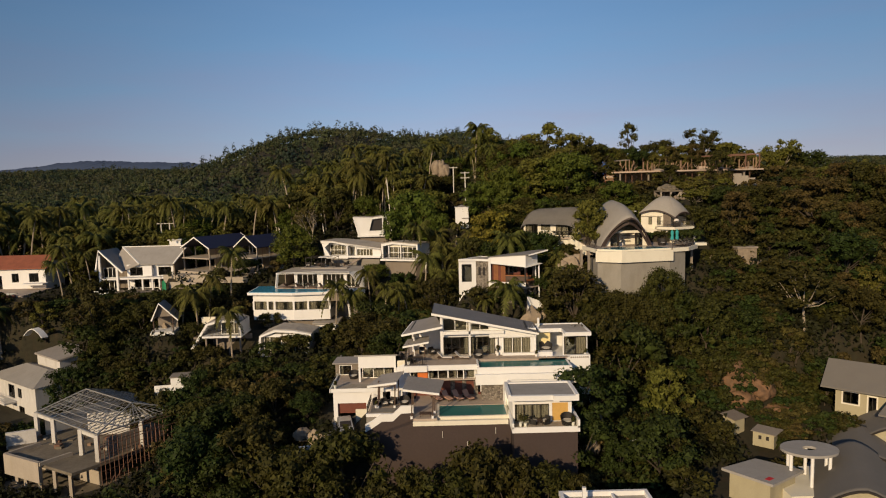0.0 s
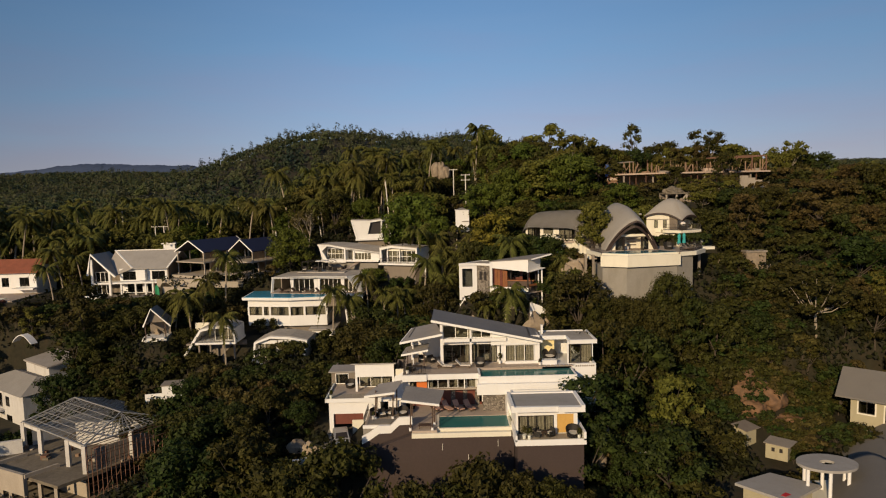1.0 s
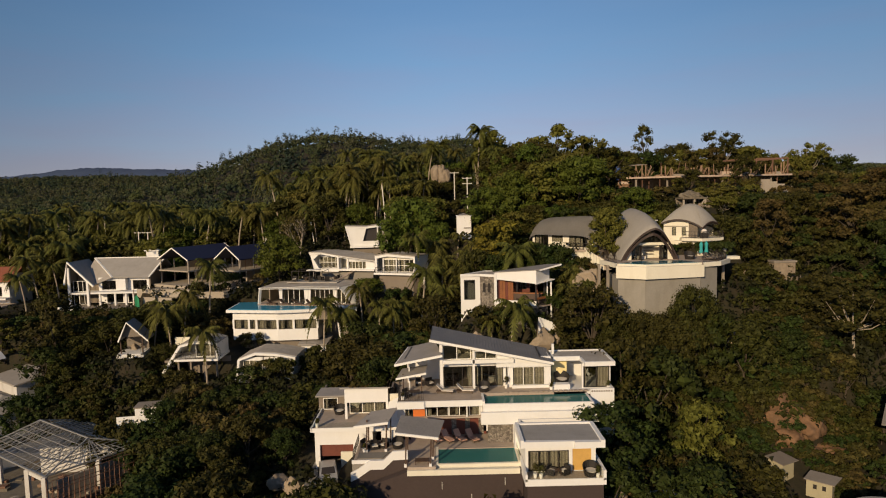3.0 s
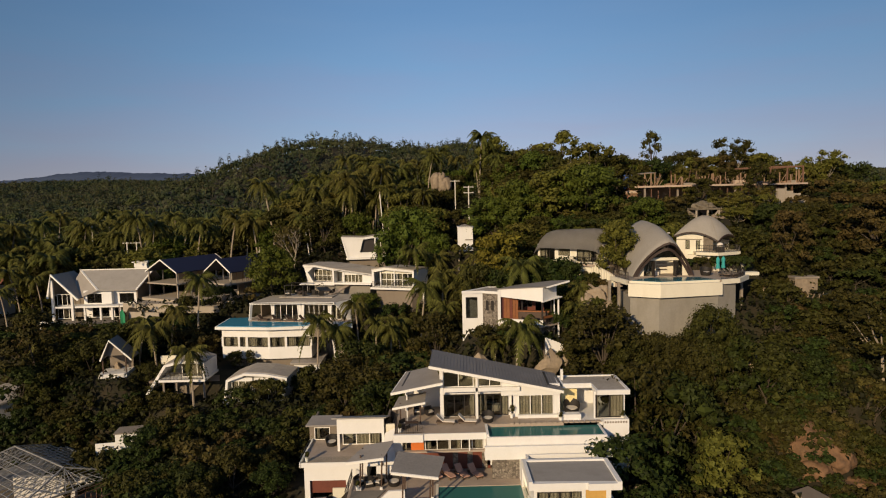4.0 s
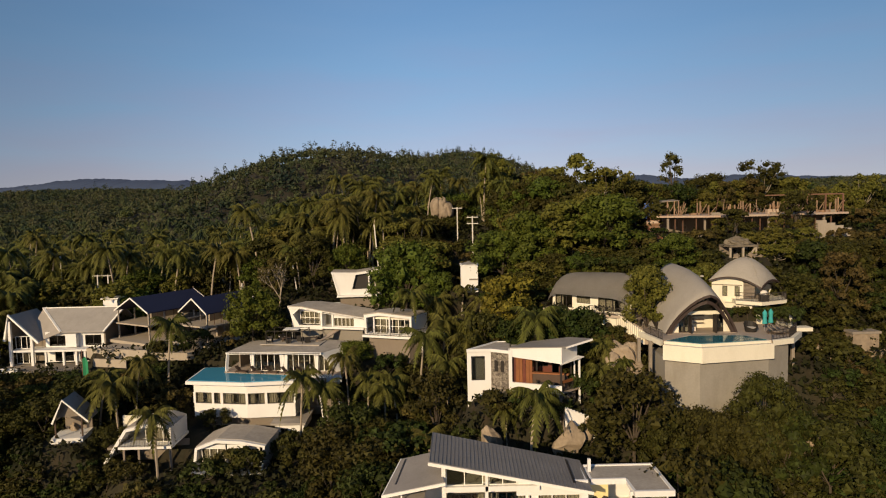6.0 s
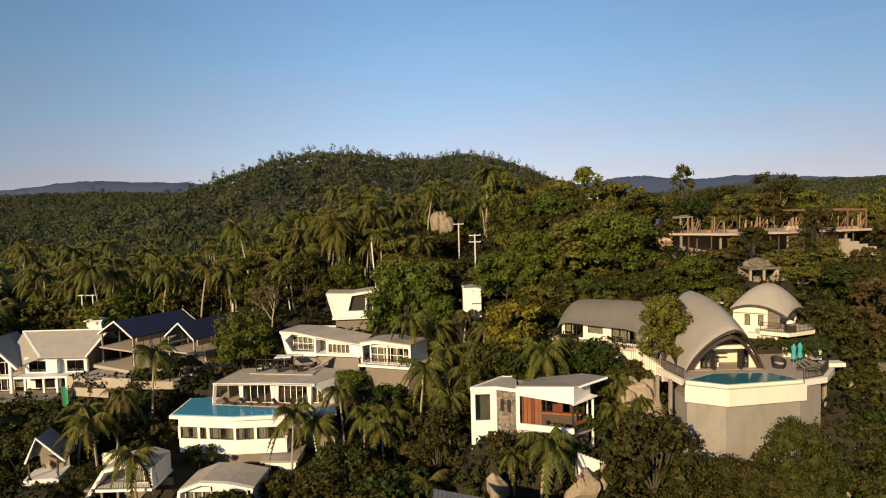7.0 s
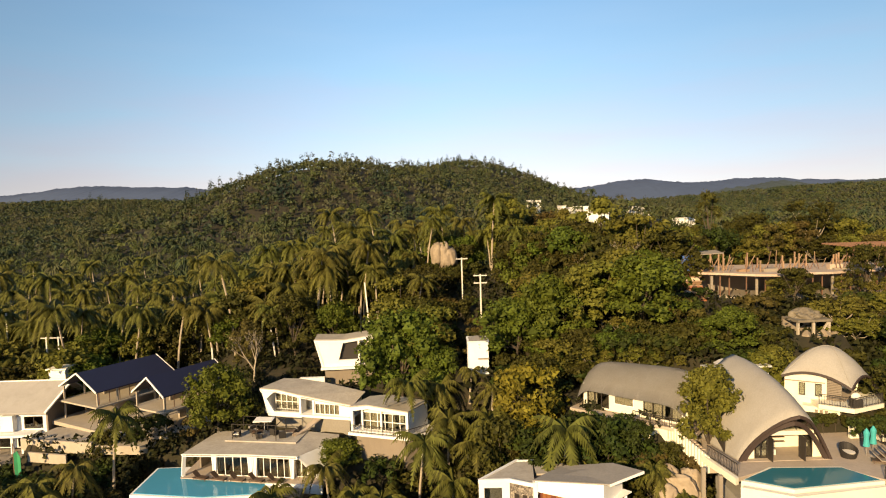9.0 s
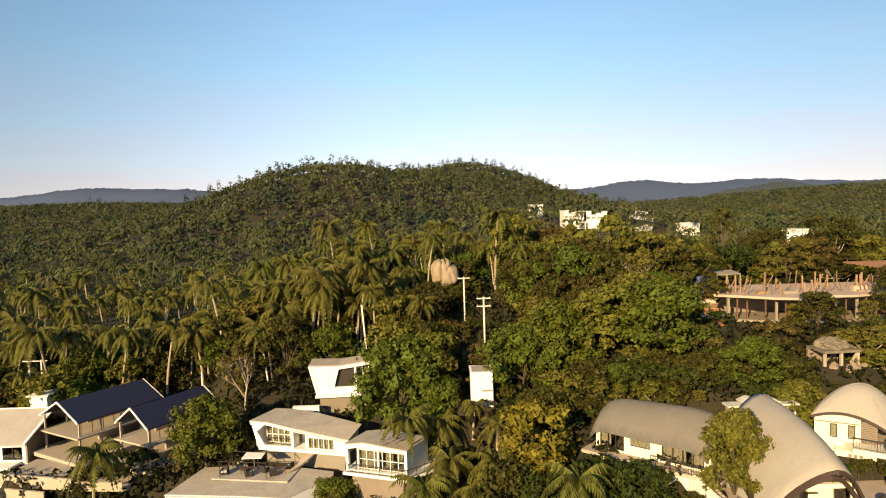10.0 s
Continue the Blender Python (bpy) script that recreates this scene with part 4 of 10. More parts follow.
    each("parapet", WHITE, v, (15.5, 18.65, 74.9, 75.15, 21.8, 21.92), (18.4, 18.65, 75.15, 80.3, 21.8, 21.92), (12.6, 15.5, 77.3, 77.5, 21.8, 21.92), (12.6, 18.4, 80.1, 80.3, 21.8, 21.92))
    P("chimney", boxes((12.75, 13.0, 79.0, 79.25, 21.8, 22.9)), WHITE)
    # annex on the corner wall
    P("annex_slab", boxes((7.75, 14.85, 63.75, 71.5, 13.95, 14.4)), WHITE)
    each("parapet", WHITE, v, (14.6, 14.85, 63.75, 71.0, 14.4, 15.25), (7.75, 7.95, 63.75, 68, 14.4, 15.0), (7.75, 14.85, 63.75, 63.9, 14.4, 14.55))
    P("annex_floor", boxes((7.95, 14.6, 63.9, 66.0, 14.4, 14.44)), PAVING)
    glass_rail(v, [(7.9, 63.84, 14.55), (14.6, 63.84, 14.55)], 0.75)
    P("wall", wall(8.0, 14.35, 14.4, 17.5, 65.6, 0.2, [(8.25, 11.9, 14.5, 16.4), (12.25, 13.95, 14.5, 16.5)]), WHITE)
    each("wall", WHITE, v, (8.0, 8.2, 65.8, 70.6, 14.4, 17.5), (14.15, 14.35, 65.8, 70.6, 14.4, 17.5), (8.0, 14.35, 70.6, 70.8, 14.4, 17.5))
    window(v, 8.25, 11.9, 14.5, 16.4, 65.55, 4, curtain=((0.0, 1.0),))
    P("door_panel", boxes((12.25, 13.95, 65.66, 65.72, 14.5, 16.5)), OCHRE, "ochre timber sliding panel")
    bm = prism(bmesh.new(), [(7.4, 64.0), (12.1, 64.0), (12.1, 63.75), (14.75, 63.75), (14.75, 68.4), (7.4, 68.6)], 17.3, 17.85)
    P("roof", bm, WHITE, "flat white roof of the corner annex")
    P("roof_deck", prism(bmesh.new(), [(7.75, 64.45), (14.35, 64.2), (14.35, 68.1), (7.75, 68.3)], 17.85, 17.856), LIGHTROOF)
    each("parapet", WHITE, v, (7.4, 7.7, 64.0, 68.6, 17.85, 18.0), (14.4, 14.75, 63.75, 68.4, 17.85, 18.0), (7.7, 14.4, 68.2, 68.5, 17.85, 18.0))
    # garage wing
    P("wall", wall(-12.5, -6.6, 11.6, 15.95, 73.2, 0.25, [(-12.0, -8.6, 11.8, 14.4)]), WHITE)
    each("wall", WHITE, v, (-12.5, -12.25, 73.45, 80.0, 11.6, 15.95), (-6.85, -6.6, 73.45, 80.0, 11.6, 15.95), (-12.25, -6.85, 79.8, 80.0, 11.6, 15.95))
    P("garage_door", boxes((-12.0, -8.6, 73.5, 73.56, 13.1, 14.4)), REDWOOD, "red-brown garage door panel, half open")
    P("wall", boxes((-9.9, -8.6, 73.25, 73.4, 11.8, 13.6)), CREAM)
    P("garage_floor", boxes((-13.0, -6.0, 68.5, 79.8, 11.5, 11.82)), CONCRETE)
    P("garage_terrace", boxes((-12.7, -5.2, 72.9, 80.2, 15.95, 16.1)), PAVING, "paved roof terrace above the garage")
    each("terrace_fascia", WHITE, v, (-12.75, -5.2, 72.78, 72.9, 15.85, 16.3), (-12.85, -12.7, 72.78, 80, 15.85, 16.3))
    glass_rail(v, [(-12.78, 80.0, 16.3), (-12.78, 72.84, 16.3), (-6.6, 72.84, 16.3)], 0.55)
    P("wall", wall(-13.1, -10.2, 16.1, 17.6, 79.0, 0.2, [(-12.6, -11.0, 16.15, 17.45)]), GREYWALL)
    P("wall", boxes((-13.1, -12.9, 79.2, 83.5, 16.1, 17.6)), GREYWALL)
    window(v, -12.6, -11.0, 16.15, 17.45, 78.95, 1, FASCIA, curtain=((0.0, 0.3),))
    P("roof", plate(bmesh.new(), [(-13.4, 78.6, 17.8), (-10.0, 78.6, 17.8), (-10.0, 81.2, 17.95), (-13.2, 81.2, 17.95)], 0.15), GREYROOF)
    each("fascia", WHITE, v, (-9.75, -5.15, 75.9, 76.1, 17.85, 19.35), (-9.75, -9.5, 75.92, 76.08, 16.1, 17.85), (-5.4, -5.15, 75.92, 76.08, 16.1, 17.85))
    P("roof", plate(bmesh.new(), [(-10.2, 75.6, 19.55), (-4.9, 75.6, 19.55), (-4.7, 79.6, 18.35), (-9.7, 79.6, 18.35)], 0.13), LIGHTROOF)
    window(v, -9.5, -5.4, 16.1, 17.85, 77.6, 3, FASCIA, curtain=((0.4, 0.9),))
    P("room", boxes((-9.6, -5.2, 79.4, 79.6, 16.1, 18.2)), CREAM)
    P("wall", prism(bmesh.new(), [(-5.3, 76.1), (-5.15, 76.1), (-5.15, 79.4), (-5.3, 79.4)], 16.1, [19.3, 19.3, 18.25, 18.25]), GREYWALL)
    each("room_furniture", CUSHION, v, (-8.6, -7.2, 78.2, 79.0, 16.1, 16.8), (-6.6, -5.8, 78.4, 79.0, 16.1, 17.2))
    railing(v, [(-4.9, 75.0, 15.5), (-3.9, 78.0, 18.9)], 0.9, 0.2)
    P("stair_wall", prism(bmesh.new(), [(-5.1, 73.2), (-4.0, 73.2), (-3.7, 76.0), (-5.1, 76.0)], 14.6, [16.3, 16.0, 18.5, 17.8]), WHITE)
    P("wall", boxes((-5.6, -4.2, 72.2, 72.4, 14.7, 16.1)), WHITE)
    # two sloping shelters on splayed posts
    for name, c, posts in (("shelter_roof", [(-8.0, 69.8, 17.55), (-4.65, 69.8, 17.9), (-3.9, 72.6, 18.35), (-6.6, 72.6, 18.0)], ((-6.9, 70.3), (-6.9, 71.9), (-5.0, 70.3), (-4.7, 71.9))),
                           ("shelter_roof", [(-3.72, 65.8, 18.35), (0.2, 65.8, 17.8), (0.75, 68.6, 18.35), (-3.3, 68.6, 18.95)], ((-2.9, 66.7), (-2.8, 68.2), (-0.6, 66.7), (-0.4, 68.2)))):
        P(name, plate(bmesh.new(), c, 0.08), METALROOF if c[0][1] < 67 else GREYROOF, "tilted shelter roof on splayed timber posts")
        e = [(x, y - 0.1 if i < 2 else y, z - 0.03) for i, (x, y, z) in enumerate(c)]
        P("fascia", plate(bmesh.new(), [e[0], e[1], c[1], c[0]], 0.2), FASCIA)
        for x, y in posts:
            bm = bmesh.new()
            beam(bm, (x, y, 14.7), (x + 0.15, y, 17.95), 0.13)
            P("post", bm, TIMBER)
            P("post_foot", boxes((x - 0.12, x + 0.12, y - 0.12, y + 0.12, 14.7, 15.0)), WHITE)
    railing(v, [(-7.9, 68.1, 14.9), (-7.9, 72.6, 14.9)], 0.8, 0.25)
    return settle(v, 3.0, 74.0, 12.0)


def sun_lounger(loc, turn, cloth):
    e = thing("sun_lounger", loc, turn, "low sun lounger with a raised back and pale mattress", "sun lounger", "sun loungers on the terraces")
    part("frame", boxes((-0.35, 0.35, -0.9, 0.9, 0.2, 0.27)), TIMBER, e)
    for x in (-0.3, 0.25):
        for y in (-0.8, 0.7):
            part("leg", boxes((x, x + 0.05, y, y + 0.05, 0, 0.2)), TIMBER, e)
    part("mattress", boxes((-0.33, 0.33, -0.9, 0.25, 0.274, 0.36)), cloth, e)
    bm = plate(bmesh.new(), [(-0.33, 0.25, 0.38), (0.33, 0.25, 0.38), (0.33, 0.85, 0.95), (-0.33, 0.85, 0.95)], 0.09)
    part("backrest", bm, cloth, e)
    return e


def tub_chair(loc, turn, s=1.0):
    e = thing("tub_chair", loc, turn, "round black wicker tub chair with cushion", "chair", "wicker chairs on the terraces")
    bm = bmesh.new()
    for k in range(16):
        a0, a1 = k * math.tau / 16, (k + 1) * math.tau / 16
        h0, h1 = (0.75 + 0.3 * math.sin(a0)) * s, (0.75 + 0.3 * math.sin(a1)) * s
        q = [(math.cos(a) * r * s, math.sin(a) * r * s, z) for a, r, z in ((a0, 0.55, 0), (a1, 0.55, 0), (a1, 0.72, h1), (a0, 0.72, h0))]
        i = [(math.cos(a) * r * s, math.sin(a) * r * s, z) for a, r, z in ((a0, 0.47, 0), (a1, 0.47, 0), (a1, 0.64, h1), (a0, 0.64, h0))]
        for f in (q, i[::-1], (q[3], q[2], i[2], i[3])):
            bm.faces.new([bm.verts.new(p) for p in f])
    part("shell", bm, WICKER, e)
    bm = bmesh.new()
    bmesh.ops.create_cone(bm, cap_ends=True, segments=14, radius1=0.5 * s, radius2=0.5 * s, depth=0.16 * s, matrix=Matrix.Translation((0, 0, 0.38 * s)))
    part("cushion", bm, CUSHION, e)
    return e


def low_table(loc, w, d, h):
    e = thing("low_table", loc, 0, "dark low terrace table", "table")
    part("tabletop", boxes((-w / 2, w / 2, -d / 2, d / 2, h - 0.05, h)), TIMBER, e)
    for x in (-w / 2 + 0.04, w / 2 - 0.1):
        for y in (-d / 2 + 0.04, d / 2 - 0.1):
            part("leg", boxes((x, x + 0.06, y, y + 0.06, 0, h - 0.05)), TIMBER, e)
    return e


def armchair(loc, turn):
    e = thing("armchair", loc, turn, "dark woven terrace armchair with a pale seat", "chair", "armchairs on the terraces")
    part("base", boxes((-0.38, 0.38, -0.36, 0.36, 0.08, 0.36)), WICKER, e)
    part("seat", boxes((-0.3, 0.3, -0.35, 0.25, 0.364, 0.46)), CUSHION, e)
    part("backrest", boxes((-0.38, 0.38, 0.26, 0.38, 0.364, 0.85)), WICKER, e)
    for x in (-0.38, 0.3):
        part("armrest", boxes((x, x + 0.08, -0.36, 0.256, 0.364, 0.62)), WICKER, e)
    return e


def car(loc, turn):
    e = thing("car", loc, turn, "silver family car parked in front of the garage", "car")
    prof = [(-2.1, 0.35), (-2.15, 0.8), (-1.3, 0.95), (-0.7, 1.42), (0.9, 1.45), (1.7, 0.98), (2.15, 0.9), (2.15, 0.35)]
    bm = bmesh.new()
    for s in (-0.85, 0.85):
        bm.faces.new([bm.verts.new((s * (0.82 if z > 1.2 else 1), y, z)) for y, z in prof])
    bm.verts.ensure_lookup_table()
    n = len(prof)
    for k in range(n):
        bm.faces.new((bm.verts[k], bm.verts[(k + 1) % n], bm.verts[n + (k + 1) % n], bm.verts[n + k]))
    part("body", bm, STEEL, e)
    part("windscreen", plate(bmesh.new(), [(-0.68, -1.27, 0.99), (0.68, -1.27, 0.99), (0.6, -0.74, 1.43), (-0.6, -0.74, 1.43)], 0.02), DARKFRAME, e)
    for s in (-0.87, 0.87):
        for y in (-1.35, 1.35):
            bm = bmesh.new()
            bmesh.ops.create_cone(bm, cap_ends=True, segments=16, radius1=0.32, radius2=0.32, depth=0.2, matrix=Matrix.Translation((s, y, 0.32)) @ Matrix.Rotation(radians(90), 4, "Y"))
            part("wheel", bm, WICKER, e)
    for s in (-0.6, 0.6):
        part("headlight", boxes((s - 0.15, s + 0.15, -2.18, -2.1, 0.62, 0.74)), POLE, e)
    return e


main_villa()
for k in range(4):
    sun_lounger((-0.2 + 1.25 * k, 72.7, 14.72), 30, TERRACOTTA)
for x in (0.9, 3.0):
    sun_lounger((x, 75.0, 18.95), 80, CUSHION)
tub_chair((5.0, 75.4, 18.95), 0, 0.9)
tub_chair((13.7, 64.7, 14.44), 0, 1.05)
tub_chair((13.5, 77.3, 18.97), 0, 1.2)
tub_chair((-3.9, 71.2, 14.75), 0, 0.9)
tub_chair((-10.6, 77.6, 16.1), 0, 0.9)
armchair((10.2, 64.9, 14.44), 60), armchair((11.4, 64.9, 14.44), -60)
low_table((10.8, 64.9, 14.44), 0.6, 0.6, 0.5)
armchair((-6.2, 70.9, 14.75), 20), armchair((-5.3, 71.2, 14.75), -30), armchair((-7.1, 71.3, 14.75), 60)
low_table((-5.9, 71.6, 14.75), 1.0, 0.6, 0.5)
armchair((-1.9, 77.8, 18.95), 0), armchair((-0.7, 77.6, 18.95), 30), armchair((-3.0, 74.0, 18.95), 50)
low_table((-2.3, 73.6, 18.95), 1.2, 0.8, 0.72), low_table((-1.4, 67.4, 14.72), 1.3, 0.8, 0.35)
car((-10.9, 71.2, 11.82), 12)


def potted_plant(x, y, z, h, r=0.18, seed=1):
    e = thing("potted_plant", (x, y, z), 0, "small leafy plant in a white pot on the terrace", "plant", "potted plants on the terraces")
    part("pot", bar(bmesh.new(), (0, 0, 0), (0, 0, 0.4), r * 0.75, 12, r), FASCIA, e)
    rng = np.random.default_rng(seed)
    vs, fs = leaf_cloud(rng, [(0, 0, 0.4 + h * 0.3, h * 0.3), (0.06, 0.05, 0.4 + h * 0.65, h * 0.28)], 60, 0.09, False)
    ob = new("leaves", mesh_of("leaves", vs, fs, LEAF))
    ob.parent = e
    return e


for k, (x, y, z, h) in enumerate(((7.4, 76.2, 18.95, 0.9), (-12.3, 73.6, 16.1, 0.6), (-7.1, 70.2, 14.75, 0.5), (8.7, 64.4, 14.44, 1.0), (9.2, 64.3, 14.44, 0.8), (-3.4, 73.0, 18.95, 0.5), (12.0, 75.0, 18.95, 0.5), (17.9, 74.8, 18.97, 0.6), (14.2, 64.2, 14.44, 0.7))):
    potted_plant(x, y, z, h, seed=k)

# ---- white shell cottages on the slope ----
def shell(profile, y0, y1, thick):
    """A folded roof-and-wall shell: an open outline (x, z) with a thickness, drawn out from y0 to y1."""
    bm = bmesh.new()
    pts = [Vector((x, 0, z)) for x, z in profile]
    inner = []
    for i, p in enumerate(pts):
        d = (pts[min(i + 1, len(pts) - 1)] - pts[max(i - 1, 0)]).normalized()
        inner.append(p + Vector((d.z, 0, -d.x)) * thick)
    rows = [[bm.verts.new((p.x, y, p.z)) for p in pts + inner[::-1]] for y in (y0, y1)]
    n = len(rows[0])
    for k in range(n):
        bm.faces.new((rows[0][k], rows[0][(k + 1) % n], rows[1][(k + 1) % n], rows[1][k]))
    m = len(pts)
    for k in range(m - 1):
        for r, s in ((rows[0], 1), (rows[1], -1)):
            f = (r[k], r[k + 1], r[n - 2 - k], r[n - 1 - k])
            bm.faces.new(f[::s])
    return bm


def shell_house(loc, turn, profile, depth, openings, label, roof_from=1, roof_to=-1, base=3.0, base_mat=None, floor_to=None, front=0.5, rail=None, floor_from=None):
    """A small white house: folded shell, grey roof skin, floor slab, plinth and glazed front."""
    e = thing("cottage", loc, turn, label, "house")
    xs = [p[0] for p in profile]
    x0, x1 = min(profile[0][0], profile[-1][0]), max(profile[0][0], profile[-1][0])
    part("shell", shell(profile, 0, depth, 0.36), WHITE, e)
    skin = [(x, z + 0.03) for x, z in profile[roof_from:roof_to or None]]
    part("roof", shell(skin, 0.45, depth - 0.02, -0.05), FLATROOF, e, "grey roof covering")
    part("floor_slab", boxes(((x0 if floor_from is None else floor_from) - 0.1, (floor_to or x1) + 0.1, -0.5, depth - 0.1, -0.3, 0.0)), WHITE, e)
    part("plinth", boxes((x0 + 0.4, x1 - 0.3, 0.3, depth - 0.4, -base, -0.3)), base_mat or CONCRETE, e)
    part("back_wall", prism(bmesh.new(), [(x0 + 0.25, depth - 0.3), (x1 - 0.25, depth - 0.3), (x1 - 0.25, depth - 0.1), (x0 + 0.25, depth - 0.1)], 0, 2.2), CREAM, e)
    for a, b, h, n, cur in openings:
        window(e, a, b, 0.02, h, front, n, FASCIA, curtain=cur)
        part("header", boxes((a, b, front + 0.01, front + 0.1, h, h + 0.45)), WHITE, e)
    if rail:
        railing(e, rail, 0.9, 0.18)
    LAST[0] = e
    return e


full = ((0.0, 1.0),)
LAST = [None]
shell_house((-38.6, 102.0, 16.45), 0, [(-2.0, -2.1), (0.7, 1.95), (2.6, 2.4), (4.65, 2.65), (6.3, 2.1), (6.3, 0.0)], 5.0, [(2.8, 6.0, 1.95, 3, ((0.2, 1.0),))],
            "small white cottage under a sweeping curved roof among palms", 1, -1, 0.6, GREYWALL, 6.4, 1.0, [(0.3, -0.4, 0), (6.2, -0.4, 0)], 0.2)
for x in (0.4, 2.2, 4.2, 6.0):
    part("post", boxes((x, x + 0.25, 0.0, 0.25, -3.2, -0.3)), GREYWALL, LAST[0])
part("under_wall", boxes((0.4, 7.0, 3.6, 3.8, -3.2, -0.6)), GREYWALL, LAST[0])
shell_house((-29.3, 100.4, 13.6), -3, [(0.0, -0.1), (0.45, 2.95), (3.0, 3.9), (6.0, 3.75), (8.9, 3.2), (8.4, 0.1)], 5.5, [(1.0, 3.9, 2.7, 3, full), (4.1, 8.0, 2.7, 4, full)],
            "white cottage with a faceted shell roof and curtained glass front", 1, -1, 2.0, CONCRETE, None, 0.6)
def long_bungalow():
    v = thing("bungalow", (-22.1, 121.0, 26.9), -16.5, "long low white bungalow with faceted glazed bay and grey roof", "house")
    P = lambda n, bm, m, label="": part(n, bm, m, v, label)
    P("roof", strip_slab([(-0.05, -0.2, 3.2), (2.3, -0.2, 3.16), (5.5, -0.2, 2.64), (12.4, -0.2, 1.76)], [(0.5, 4.6, 3.2), (2.9, 4.8, 3.2), (6.2, 4.6, 2.98), (12.5, 3.4, 2.4)], 0.1), FLATROOF, "folded grey roof")
    P("fascia", ring_panel([(-0.06, 3.1), (2.3, 3.06), (5.5, 2.54), (12.4, 1.66), (12.4, 1.42), (5.5, 2.26), (2.2, 2.8), (0.1, 2.7)], [(0.05, 3.0), (2.3, 2.98), (5.5, 2.46), (12.3, 1.6), (12.3, 1.48), (5.5, 2.34), (2.25, 2.88), (0.12, 2.82)], -0.26, -0.1), WHITE)
    P("bay_frame", ring_panel([(0.0, 3.1), (0.85, 0.0), (5.5, 0.05), (5.5, 2.52), (2.2, 3.04)], [(0.75, 1.9), (1.75, 0.32), (5.2, 0.4), (5.2, 2.22), (1.9, 2.85)], -0.1, 0.25), WHITE, "white faceted frame of the glazed bay")
    P("bay_side", prism(bmesh.new(), [(0.35, 0.25), (0.55, 0.25), (1.0, 4.4), (0.8, 4.4)], 0.0, [2.9, 2.9, 3.0, 3.0]), WHITE)
    window(v, 1.3, 5.2, 0.35, 2.25, 1.1, 5, FASCIA, curtain=full, bars=1)
    P("header", boxes((1.3, 5.2, 1.12, 1.2, 2.25, 2.7)), WHITE)
    railing(v, [(1.8, 0.35, 0.33), (5.1, 0.35, 0.33)], 0.8, 0.22)
    P("pier", boxes((5.2, 5.5, 0.25, 1.2, 0.05, 2.4)), WHITE)
    P("recess_wall", boxes((5.5, 7.1, 2.0, 2.15, 0.3, 2.3)), CREAM)
    P("pier", boxes((7.0, 7.25, -0.05, 0.4, 0.3, 2.1)), WHITE)
    window(v, 7.25, 10.5, 0.32, 1.62, 0.1, 5, FASCIA, curtain=full)
    P("header", prism(bmesh.new(), [(7.25, 0.12), (10.5, 0.12), (10.5, 0.3), (7.25, 0.3)], 1.62, [2.1, 1.68, 1.68, 2.1]), WHITE)
    P("end_wall", prism(bmesh.new(), [(10.5, 0.0), (12.2, 0.0), (12.2, 0.25), (10.5, 0.25)], 0.1, [1.68, 1.45, 1.45, 1.68]), WHITE)
    P("floor_slab", boxes((0.9, 5.5, -0.1, 4.4, -0.22, 0.04)), WHITE)
    P("floor_slab", boxes((5.5, 12.2, -0.5, 4.0, 0.02, 0.3)), WHITE)
    P("back_wall", boxes((1.0, 12.0, 3.2, 3.4, 0.0, 2.2)), CREAM)
    P("plinth", boxes((1.6, 11.6, 0.5, 3.8, -2.8, 0.02)), CONCRETE)
    return v


long_bungalow()


